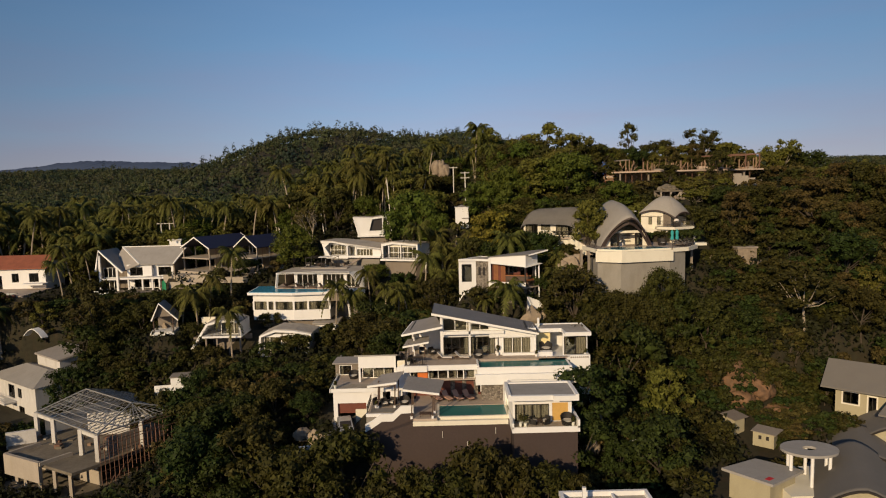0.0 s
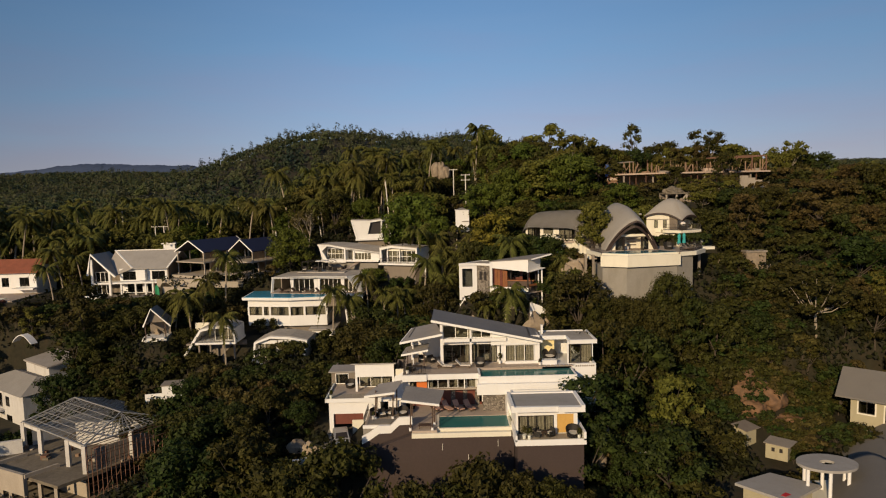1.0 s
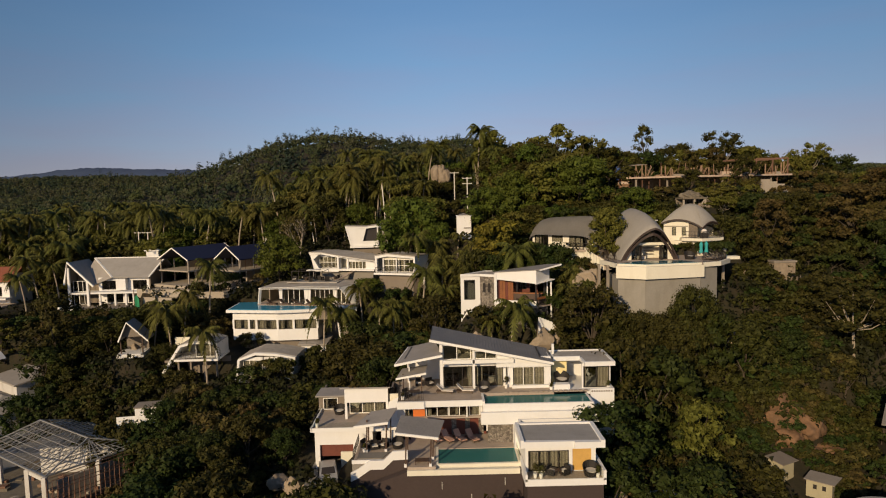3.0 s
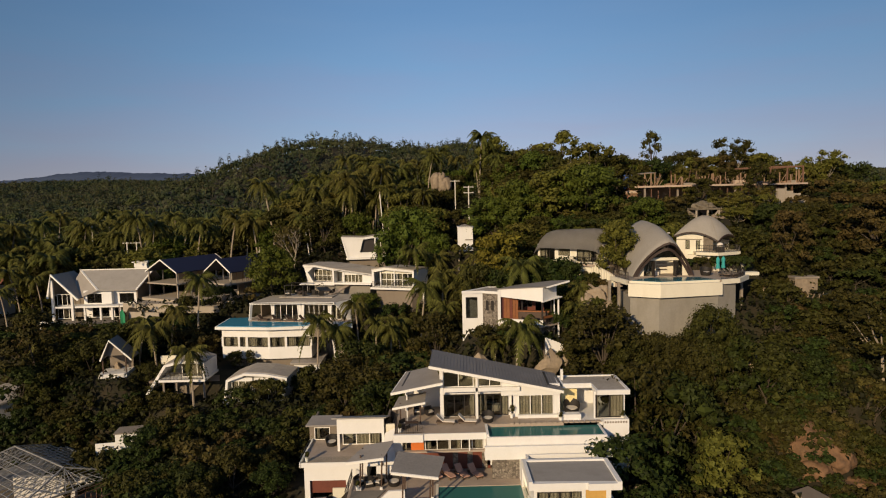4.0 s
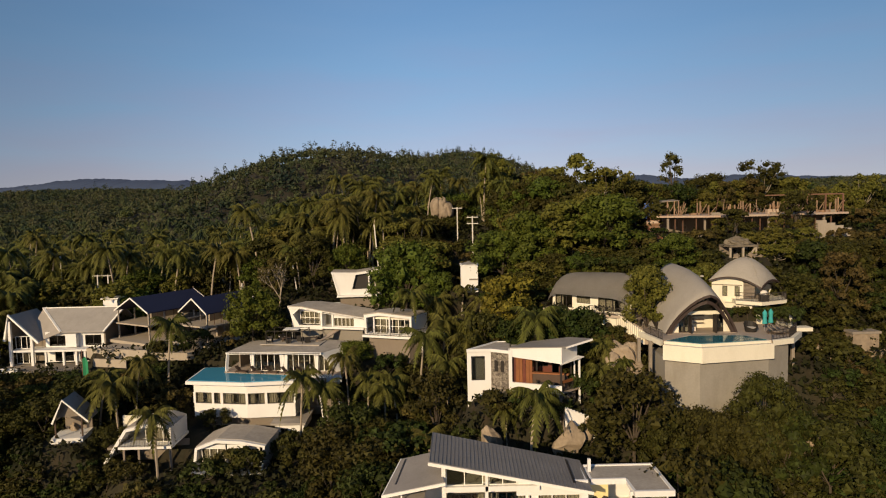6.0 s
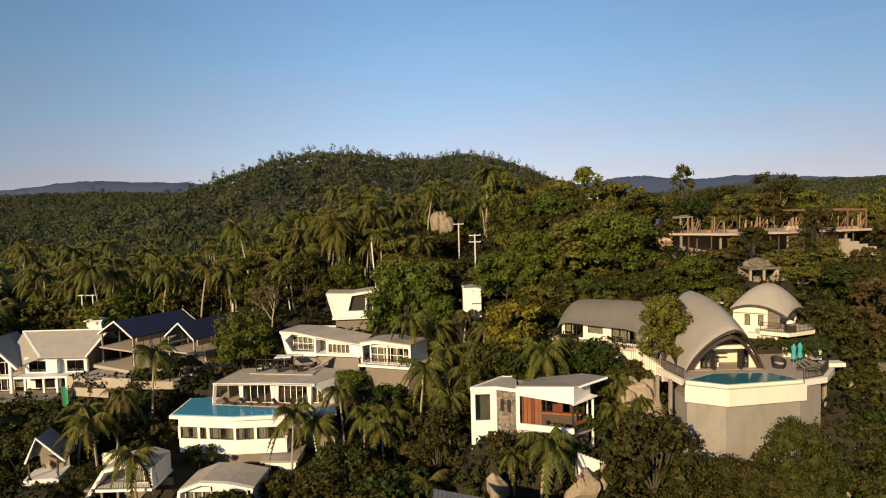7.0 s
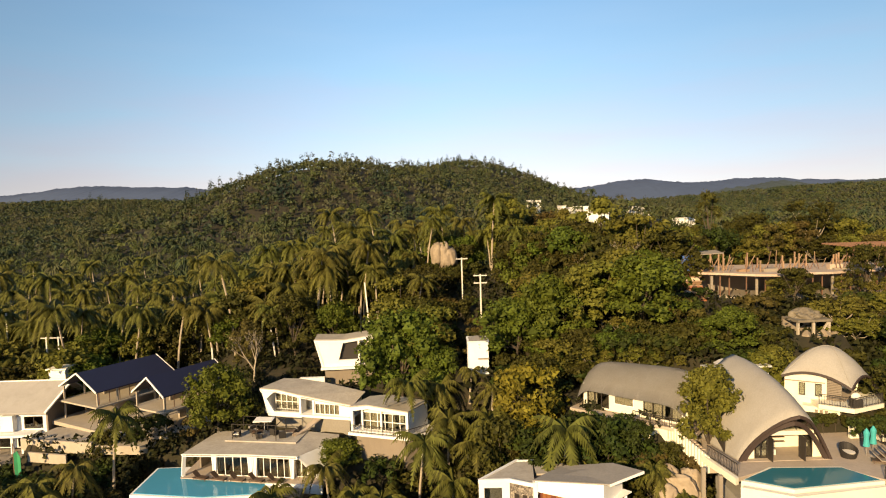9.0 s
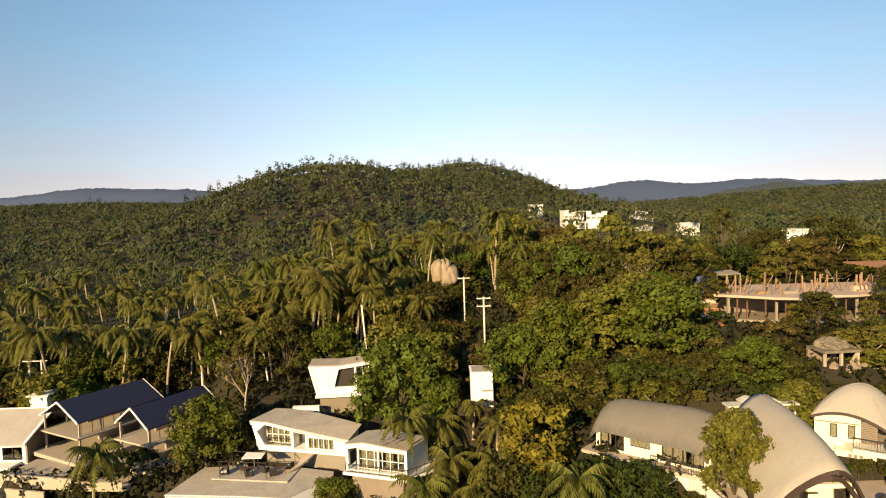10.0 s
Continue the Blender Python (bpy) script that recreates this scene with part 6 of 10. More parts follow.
    railing(v, [(13.1, 92.0, 24.8), (15.2, 93.75, 24.8)], 0.8, 0.2)
    P("base", prism(bmesh.new(), [(8.0, 93.95), (12.9, 92.0), (14.8, 93.7), (13.5, 98), (8.2, 98.6)], 19.0, 24.9), STONE, "grey stone base")
    P("lower_door", boxes((5.0, 5.6, 95.22, 95.32, 22.2, 24.2)), DARKFRAME)
    settle(v, 8, 96, 22)


cube_house()
for x, y in ((11.0, 93.4), (11.9, 93.0), (12.6, 92.8)):
    armchair((x, y, 24.8), x * 40)
low_table((10.6, 95.6, 24.8), 1.2, 0.6, 0.75)


def boulder(x, y, z, sx, sy, sz, seed, label="large rounded granite boulder, weathered tan and grey", foot=0.0):
    """A weathered block: flat facets, cracks and a broad foot."""
    bm = bmesh.new()
    bmesh.ops.create_icosphere(bm, subdivisions=4, radius=1)
    r = random.Random(seed)
    cuts = [(Vector((r.uniform(-1, 1), r.uniform(-1, 1), r.uniform(-0.4, 1))).normalized(), r.uniform(0.42, 0.74)) for k in range(13)]
    for q in bm.verts:
        c = q.co.copy()
        for n, d in cuts:
            over = c.dot(n) - d
            if over > 0:
                c -= n * over
        f = noise.noise(q.co * 1.3 + Vector((seed * 7.1, 0, 0))) * 0.22 + noise.noise(q.co * 3.1 + Vector((0, seed * 3.7, 0))) * 0.12 + noise.noise(q.co * 8 + Vector((0, seed, 3))) * 0.04
        w = 1 + foot * max(0, 0.5 - c.z)
        q.co = Vector((c.x * sx * w, c.y * sy * w, c.z * sz)) * (1.08 + f)
    ob = part("boulder", bm, ROCK, None, label, True)
    ob.location = (x, y, z)
    return tagged(ob, category="rock", group="boulders on the hillside")


def ridge_boulder():
    """A tall stone split by upright clefts, one shoulder lower than the other."""
    bm = bmesh.new()
    for k, (x, y, z, sx, sy, sz, lean) in enumerate(((-0.8, 0.0, 0.0, 1.15, 1.7, 2.0, 0.0), (0.2, 0.15, 0.1, 1.25, 1.8, 2.0, 0.1), (1.25, 0.0, -0.5, 1.2, 1.7, 1.75, 0.2), (0.6, -0.35, -0.7, 1.3, 1.5, 1.7, 0.15), (0.3, 0.5, -5.2, 1.5, 1.6, 5.0, 0.0))):
        m = pose(x, y, z, 0, -math.degrees(lean), 0)
        lobe = bmesh.ops.create_icosphere(bm, subdivisions=4, radius=1)["verts"]
        for q in lobe:
            c = q.co
            f = 1.02 + 0.16 * noise.noise(c * 1.6 + Vector((k * 5.3, 0, 2))) + 0.07 * noise.noise(Vector((c.x * 6, c.y * 6, c.z * 1.5 + k))) + 0.03 * noise.noise(c * 11)
            top = (abs(c.z) ** 0.7) * (1 if c.z > 0 else -1)
            q.co = m @ Vector((c.x * sx * f, c.y * sy * f, top * sz * f))
    ob = part("boulder", bm, ROCK, None, "tall weathered tan boulder standing on the ridge", True)
    ob.location = (0.9, 150, 43.9)
    tagged(ob, category="rock", group="boulders on the hillside")


ridge_boulder()
# beside the shell villa and below the retaining wall
for k, (x, y, z, sx, sy, sz) in enumerate(((18.9, 94.3, 27.0, 1.7, 1.3, 1.9), (20.4, 94.6, 27.6, 1.6, 1.3, 1.9), (21.7, 93.6, 26.2, 1.2, 1.2, 1.8), (21.2, 95.2, 28.4, 1.1, 1.1, 1.2), (22.0, 94.0, 26.0, 0.9, 0.9, 1.2), (19.7, 96.2, 28.5, 1.1, 1.0, 1.0), (35.6, 88, 21.4, 1.4, 1.2, 1.8), (37.2, 87.6, 20.2, 2.4, 1.1, 2.4),
                                           (39.7, 87.6, 18.9, 2.2, 1.1, 1.7), (34.3, 87.6, 19.4, 1.2, 0.9, 1.6), (40.5, 93.5, 25.6, 1.0, 0.9, 1.2), (38.6, 91.0, 22.6, 1.0, 0.9, 1.3))):
    boulder(x, y, z, sx, sy, sz, k + 1)
# round the cube house and the large villa
for k, (x, y, z, sx, sy, sz) in enumerate(((13.1, 89.2, 20.6, 1.7, 1.3, 2.0), (15.2, 90.4, 21.6, 1.3, 1.0, 1.7), (5.5, 90.0, 20.8, 1.3, 1.0, 1.6), (9.2, 88.5, 18.8, 1.2, 1.0, 1.2), (-14.3, 70.5, 11.6, 1.3, 1.0, 1.1),
                                           (-16.0, 71.5, 11.4, 1.2, 0.9, 1.0), (17.5, 70.5, 11.0, 1.4, 1.4, 2.8), (18.6, 72.0, 12.0, 1.2, 1.2, 2.2))):
    boulder(x, y, z, sx, sy, sz, k + 21)
# above the houses on the plain's edge
for k, (x, y, z, sx, sy, sz) in enumerate(((-96, 150, 27.0, 4.6, 3.4, 4.4), (-81, 118, 16.5, 2.8, 2.4, 2.8), (-47, 107.5, 17, 1.1, 1.1, 1.1))):
    boulder(x, y, z, sx, sy, sz, k + 31)
e = thing("garden_stair", (0, 0, 0), 0, "white stair with a curved flank wall between boulders", "stairs")
for k in range(9):
    part("step", boxes((13.0 + 0.34 * k, 13.5 + 0.34 * k, 90.3, 91.4, 21.0, 22.9 - 0.1 * k + 0.0)), PAVING, e)
    part("flank_wall", boxes((13.0 + 0.34 * k, 13.34 + 0.34 * k, 90.1, 90.28, 21.4 - 0.12 * k, 23.7 - 0.14 * k)), WHITE, e)
settle(e, 14.5, 90.5, 21)

# ---- shell-roofed villas on the right ----
def ogive(c):
    """Height of a softly pointed arch at a share of its half width."""
    return max(0.0, 1 - abs(c) ** 1.6) ** 0.9


def vault(width, length, rise, prow=0.0, back_rise=0.0, widen=0.0, thick=0.2, n=20, m=14):
    """An arched shell along +y, its front rim leaning out by prow at the crown. Base at z = 0, centred on x = 0."""
    bm = bmesh.new()
    out, inn = [], []
    for j in range(m + 1):
        t = j / m
        w, h = width / 2 + widen * math.sin(t * math.pi * 0.6), rise + back_rise * math.sin(t ** 0.8 * math.pi * 0.55)
        row, low = [], []
        for i in range(n + 1):
            a = math.pi * i / n
            c = -math.cos(a)
            s = ogive(c)
            lean = -prow * s * s * (1 - t)
            y = length * t + lean
            row.append(bm.verts.new((c * w, y, s * h)))
            low.append(bm.verts.new((c * (w - thick), y, s * (h - thick))))
        out.append(row), inn.append(low)
    for j in range(m):
        for i in range(n):
            bm.faces.new((out[j][i], out[j][i + 1], out[j + 1][i + 1], out[j + 1][i]))
            bm.faces.new((inn[j][i], inn[j + 1][i], inn[j + 1][i + 1], inn[j][i + 1]))
    for i in range(n):
        bm.faces.new((out[0][i], inn[0][i], inn[0][i + 1], out[0][i + 1]))
        bm.faces.new((out[m][i], out[m][i + 1], inn[m][i + 1], inn[m][i]))
    for j in range(m):
        for i in (0, n):
            bm.faces.new((out[j][i], out[j + 1][i], inn[j + 1][i], inn[j][i]))
    return bm


def arch_rib(width, rise, lean, w, d, y=0.0, n=20):
    """A bent timber arch."""
    bm = bmesh.new()
    rings = []
    for i in range(n + 1):
        a = math.pi * i / n
        c = -math.cos(a)
        s = ogive(c)
        p = Vector((c * width / 2, y - lean * s * s, s * rise))
        q = Vector((c * (width / 2 - d), y - lean * s * s, s * (rise - d)))
        rings.append([bm.verts.new(v) for v in (p, p + Vector((0, w, 0)), q + Vector((0, w, 0)), q)])
    for r, s in zip(rings, rings[1:]):
        for k in range(4):
            bm.faces.new((r[k], s[k], s[(k + 1) % 4], r[(k + 1) % 4]))
    bm.faces.new(rings[0]), bm.faces.new(rings[-1][::-1])
    return bm


def arch_wall(width, rise, y, thick, x_from=-1.0, x_to=1.0, z0=0.0, n=16):
    """A wall filling the arch between two shares of its half width."""
    bm = bmesh.new()
    xs = [width / 2 * (x_from + (x_to - x_from) * k / n) for k in range(n + 1)]
    pts = [(x, max(z0 + 0.02, rise * ogive(2 * x / width))) for x in xs]
    a = [[bm.verts.new((x, yy, z)) for x, z in pts] for yy in (y, y + thick)]
    b = [[bm.verts.new((x, yy, z0)) for x, z in pts] for yy in (y, y + thick)]
    for k in range(n):
        bm.faces.new((b[0][k], b[0][k + 1], a[0][k + 1], a[0][k]))
        bm.faces.new((b[1][k + 1], b[1][k], a[1][k], a[1][k + 1]))
        bm.faces.new((a[0][k], a[0][k + 1], a[1][k + 1], a[1][k]))
    for k in (0, n):
        bm.faces.new((b[0][k], a[0][k], a[1][k], b[1][k]))
    return bm


def dome_villa():
    v = thing("shell_villa", (28.35, 93.6, 30.3), 0, "villa under an arched shingle shell roof with a dark timber arch", "villa")
    P = lambda n, bm, m, label="", smooth=False: part(n, bm, m, v, label, smooth)
    P("roof", vault(7.5, 9.5, 4.45, 1.9, 2.2, 1.0), SHINGLE, "grey-brown arched shell roof", True)
    P("timber_arch", arch_rib(7.6, 4.4, 2.0, 0.35, 0.26), ARCHWOOD, "dark bent timber arch along the roof edge")
    P("timber_arch", arch_rib(7.1, 3.7, 1.35, 0.3, 0.36, 0.1), ARCHWOOD, "dark bent timber arch along the roof edge")
    for k in range(9):
        a = math.pi * (k + 1) / 10
        c = -math.cos(a)
        s = ogive(c)
        bm = bmesh.new()
        beam(bm, (c * 3.65, 0.1 - 1.9 * s * s, s * 4.2), (c * 3.4, 0.25 - 1.35 * s * s, s * 3.55), 0.1)
        P("strut", bm, ARCHWOOD)
    P("lintel", boxes((-2.3, 2.5, 0.45, 0.8, 1.95, 2.3)), CREAM)
    P("side_wall", arch_wall(7.6, 4.2, 0.6, 0.15, -0.98, -0.6), CREAM)
    P("side_wall", arch_wall(7.6, 4.2, 0.6, 0.15, 0.66, 0.98), CREAM)
    P("gable_glass", arch_wall(7.0, 3.5, 0.75, 0.03, -0.55, 0.6, 2.3), GLASS).visible_shadow = False
    for x in (-0.9, 0.2, 1.2):
        P("mullion", boxes((x, x + 0.07, 0.7, 0.78, 2.3, 3.1)), DARKFRAME)
    P("back_wall", arch_wall(7.0, 4.1, 2.9, 0.15), CREAM)
    window(v, -2.3, -1.2, 0.02, 1.95, 0.6, 2, curtain=())
    window(v, 1.4, 2.5, 0.02, 1.95, 0.6, 2, curtain=())
    for z in (0.55, 0.95, 1.35):
        P("shelf", boxes((0.0, 1.3, 2.6, 2.88, z, z + 0.06)), TIMBER)
    P("door_leaf", boxes((-1.25, -1.2, -0.3, 0.5, 0.02, 1.95)), DARKFRAME)
    P("door_leaf", boxes((1.4, 1.45, -0.3, 0.5, 0.02, 1.95)), DARKFRAME)
    P("floor", boxes((-3.7, 3.7, 0.0, 9.0, -0.2, 0.015)), PAVING)
    P("bed", boxes((-1.6, -0.2, 1.2, 2.8, 0.0, 0.45)), CUSHION)
    P("cupboard", boxes((-2.2, -1.75, 2.2, 2.88, 0.0, 1.7)), TIMBER)
    P("side_glazing", boxes((-4.15, -4.08, 2.0, 8.0, 0.0, 1.4)), DARKFRAME)
    return v


dome_villa()


def dome_terrace():
    v = thing("pool_terrace", (0, 0, 0), 0, "cream pool terrace on a tall grey retaining wall", "terrace")
    P = lambda n, bm, m, label="": part(n, bm, m, v, label)
    P("slab", prism(bmesh.new(), [(22.4, 95.2), (23.1, 90.7), (26.2, 92.2), (31.8, 91.85), (33.7, 89.6), (36.0, 90.4), (38.4, 93.2), (38.4, 100), (34, 104.5), (25.2, 104)], 29.95, 30.28), PAVING, "pale terrace paving")
    P("slab_edge", prism(bmesh.new(), [(33.6, 89.2), (36.2, 90.1), (38.7, 93.1), (38.4, 93.3), (36.0, 90.42), (33.7, 89.55)], 29.8, 30.35), CREAM)
    P("slab_edge", prism(bmesh.new(), [(22.1, 95.2), (22.8, 90.4), (23.1, 90.6), (22.4, 95.3)], 29.8, 30.35), CREAM)
    o, i = [(22.7, 89.4), (25.9, 87.55), (33.55, 88.8)], [(23.1, 89.7), (25.95, 88.0), (33.3, 89.15)]
    P("pool_wall", prism(bmesh.new(), o + i[::-1], 28.6, 30.12), CREAM, "cream outer pool wall")
    P("pool_shell", prism(bmesh.new(), [(23.0, 90.0), (26.1, 88.2), (33.4, 89.2), (31.8, 92.0), (26.3, 92.3)], 28.6, 30.36), CREAM)
    P("pool_water", prism(bmesh.new(), [(23.35, 90.15), (26.15, 88.42), (33.1, 89.4), (31.75, 91.75), (26.4, 92.05)], 30.36, 30.4), POOLD, "clear teal pool water")
    P("retaining_wall", prism(bmesh.new(), [(23.1, 89.95), (25.95, 88.2), (33.2, 89.2), (33.3, 95), (23.2, 95)], 19.0, 28.6), RETAIN, "tall grey-beige retaining wall")
    P("retaining_wall", prism(bmesh.new(), [(33.25, 89.25), (35.9, 90.6), (36.2, 96), (33.3, 96)], 20.0, 29.95), RETAIN, "tall grey-beige retaining wall")
    for x, y in ((37.9, 93.4), (37.6, 96), (21.6, 93.6), (22.3, 92)):
        P("post", boxes((x - 0.15, x + 0.15, y - 0.15, y + 0.15, 24.0, 29.95)), RAWCON)
    P("under_wall", boxes((36.3, 38.0, 96.5, 97.0, 25.0, 29.95)), CREAM)
    railing(v, [(33.75, 89.7, 30.28), (36.0, 90.6, 30.28), (38.2, 93.3, 30.28), (38.2, 97.5, 30.28)], 0.95, 0.2)
    railing(v, [(22.5, 95.0, 30.28), (23.2, 91.0, 30.28)], 0.95, 0.2)
    P("planter_wall", boxes((36.4, 40.4, 98.0, 98.3, 29.9, 31.3)), CREAM)
    P("canopy_slab", boxes((38.4, 40.5, 94.2, 95.4, 30.1, 30.5)), CREAM)
    settle(v, 29, 94, 24)


dome_terrace()


def upper_dome():
    """A square shell roof whose corner points to the valley: walled on one side, an open balcony under the arch of the other."""
    v = thing("shell_villa", (33.4, 103.4, 32.6), -30.6, "two-storey cream villa with a hipped shell roof and balcony", "villa")
    P = lambda n, bm, m, label="", smooth=False: part(n, bm, m, v, label, smooth)
    quad = [Vector(p) for p in ((-0.2, -0.15, 2.1), (5.5, -0.3, 1.45), (7.7, 4.9, 0.5), (2.0, 5.2, 1.2))]

    def at(a, b, lift=0.0):
        p = quad[0].lerp(quad[1], a).lerp(quad[3].lerp(quad[2], a), b)
        p.z += 0.85 * 4 * a * (1 - a) + 1.25 * 4 * b * (1 - b) + 1.3 * 16 * a * (1 - a) * b * (1 - b) + lift
        return p

    n = 18
    bm = bmesh.new()
    skins = [[[bm.verts.new(at(i / n, j / n, d)) for i in range(n + 1)] for j in range(n + 1)] for d in (0.0, -0.17)]
    for j in range(n):
        for i in range(n):
            for g, way in ((skins[0], 1), (skins[1], -1)):
                bm.faces.new((g[j][i], g[j][i + 1], g[j + 1][i + 1], g[j + 1][i])[::way])
    edge = [(0, i) for i in range(n)] + [(j, n) for j in range(n)] + [(n, n - i) for i in range(n)] + [(n - j, 0) for j in range(n)]
    for (j, i), (l, k) in zip(edge, edge[1:] + edge[:1]):
        bm.faces.new((skins[0][j][i], skins[1][j][i], skins[1][l][k], skins[0][l][k]))
    P("roof", bm, SHINGLE, "grey-brown shell roof with hips", True)
    for f in (lambda t: at(t, 0.0, -0.12) + Vector((0, -0.05, 0)), lambda t: at(1.0, t, -0.12) + Vector((0.05, 0, 0))):
        P("roof_edge", bent([f(k / 14) for k in range(15)], 0.16, 0.2), ARCHWOOD, "dark timber edge under the shell")
    for a0, b0 in ((1.0, 0.0), (0.0, 0.0), (1.0, 1.0)):
        P("hip_ridge", bent([at(a0 + (0.5 - a0) * k / 12, b0 + (0.5 - b0) * k / 12, 0.03) for k in range(13)], 0.09, 0.05), SHINGLE)

    def front(x0, x1, z0, name, material, holes=()):
        bm = bmesh.new()
        xs = [x0 + (x1 - x0) * k / 12 for k in range(13)]
        for a, b in zip(xs, xs[1:]):
            tops = [at((x + 0.15) / 5.35, 0.06, -0.2).z for x in (a, b)]
            prism(bm, [(a, 0.25), (b, 0.25), (b, 0.45), (a, 0.45)], z0, [tops[0], tops[1], tops[1], tops[0]])
        bmesh.ops.remove_doubles(bm, verts=bm.verts, dist=1e-4)
        return P(name, bm, material)

    front(0.05, 3.55, 0.0, "front_wall", CREAM)
    P("front_wall", boxes((0.05, 3.2, 0.2, 0.5, -2.7, 0.0)), CREAM)
    P("string_course", boxes((0.0, 3.4, 0.12, 0.2, 1.55, 1.62)), GREYWALL)
    for x in (1.25, 2.6):
        window(v, x, x + 0.55, 0.25, 1.45, 0.17, 1)
    for k in range(12):
        P("slat", boxes((3.55, 4.75, 0.2, 0.28, 0.05 + 0.155 * k, 0.17 + 0.155 * k)), GREYWALL)
    P("shutter_frame", boxes((3.5, 4.8, 0.29, 0.34, 0.0, 1.95)), DARKFRAME)
    P("side_wall", prism(bmesh.new(), [(0.05, 0.45), (0.25, 0.45), (1.75, 5.0), (1.55, 5.0)], -2.7, [2.1, 2.1, 1.5, 1.5]), CREAM)
    P("back_wall", prism(bmesh.new(), [(1.75, 4.8), (6.2, 4.8), (6.25, 5.0), (1.8, 5.0)], -2.7, [2.0, 1.2, 1.2, 2.0]), CREAM)
    P("inner_wall", prism(bmesh.new(), [(3.3, 0.5), (3.5, 0.5), (4.6, 4.8), (4.4, 4.8)], 0.0, 2.2), CREAM)
    P("inner_glass", boxes((4.1, 4.16, 2.4, 3.6, 0.02, 1.9)), DARKFRAME)
    P("floor", prism(bmesh.new(), [(0.3, 0.5), (4.9, 0.4), (6.3, 4.8), (1.8, 4.8)], -0.3, 0.01), PAVING)
    P("body", prism(bmesh.new(), [(3.2, 0.6), (5.0, 0.6), (6.2, 4.7), (4.4, 4.7)], -2.7, -0.3), CREAM)
    rim = [(2.3, 0.1), (2.9, -1.5), (5.7, -1.9), (8.1, 1.2), (7.6, 4.6), (6.3, 4.8), (5.0, 0.3)]
    P("balcony", prism(bmesh.new(), rim, -0.42, -0.02), CREAM, "cream balcony slab")
    railing(v, [(2.95, -1.4, -0.02), (5.65, -1.8, -0.02), (8.0, 1.2, -0.02), (7.5, 4.5, -0.02)], 0.95, 0.2)
    P("lower_wall", prism(bmesh.new(), [(1.6, -0.9), (4.6, -1.0), (4.8, 0.15), (1.6, 0.15)], -2.4, -0.45), CREAM)
    for k in range(3):
        for j in range(3):
            P("vent_block", boxes((2.6 + 0.4 * k, 2.85 + 0.4 * k, -1.0, -0.9, -2.0 + 0.5 * j, -1.7 + 0.5 * j)), GREYWALL)
    return v


upper_dome()
e = thing("egg_chair", (37.9, 99.6, 32.58), 0, "hanging egg chair with a white cushion on the balcony", "chair")
bm = bmesh.new()
bmesh.ops.create_uvsphere(bm, u_segments=14, v_segments=10, radius=0.36, matrix=Matrix.Translation((0, 0, 0.95)) @ Matrix.Diagonal((1.2, 0.8, 1.0, 1)))
part("cushion", bm, CUSHION, e, smooth=True)
part("stand", boxes((-0.45, 0.45, -0.35, 0.35, 0.0, 0.75)), WICKER, e)
for x, y in ((35.3, 94.2), (36.2, 94.7)):
    e = thing("parasol", (x, y, 30.28), 0, "closed teal parasol on the pool terrace", "parasol", "parasols on the terrace")
    part("pole", bar(bmesh.new(), (0, 0, 0), (0, 0, 2.6), 0.03), STEEL, e)
    bm = bmesh.new()
    for z0, z1, r0, r1 in ((0.9, 1.6, 0.3, 0.22), (1.6, 2.2, 0.22, 0.28), (2.2, 2.6, 0.28, 0.05)):
        bar(bm, (0, 0, z0), (0, 0, z1), r0, 9, r1)
    part("canopy", bm, TEAL, e)
    e.scale = (0.88,) * 3
for k in range(3):
    sun_lounger((35.6 + 0.7 * k, 92.4 + 0.5 * k, 30.28), 60, GREYWALL)
# added chair, a stand-in for the black potted bush on this terrace
tub_chair((33.7, 94.0, 30.28), 0, 1.0)


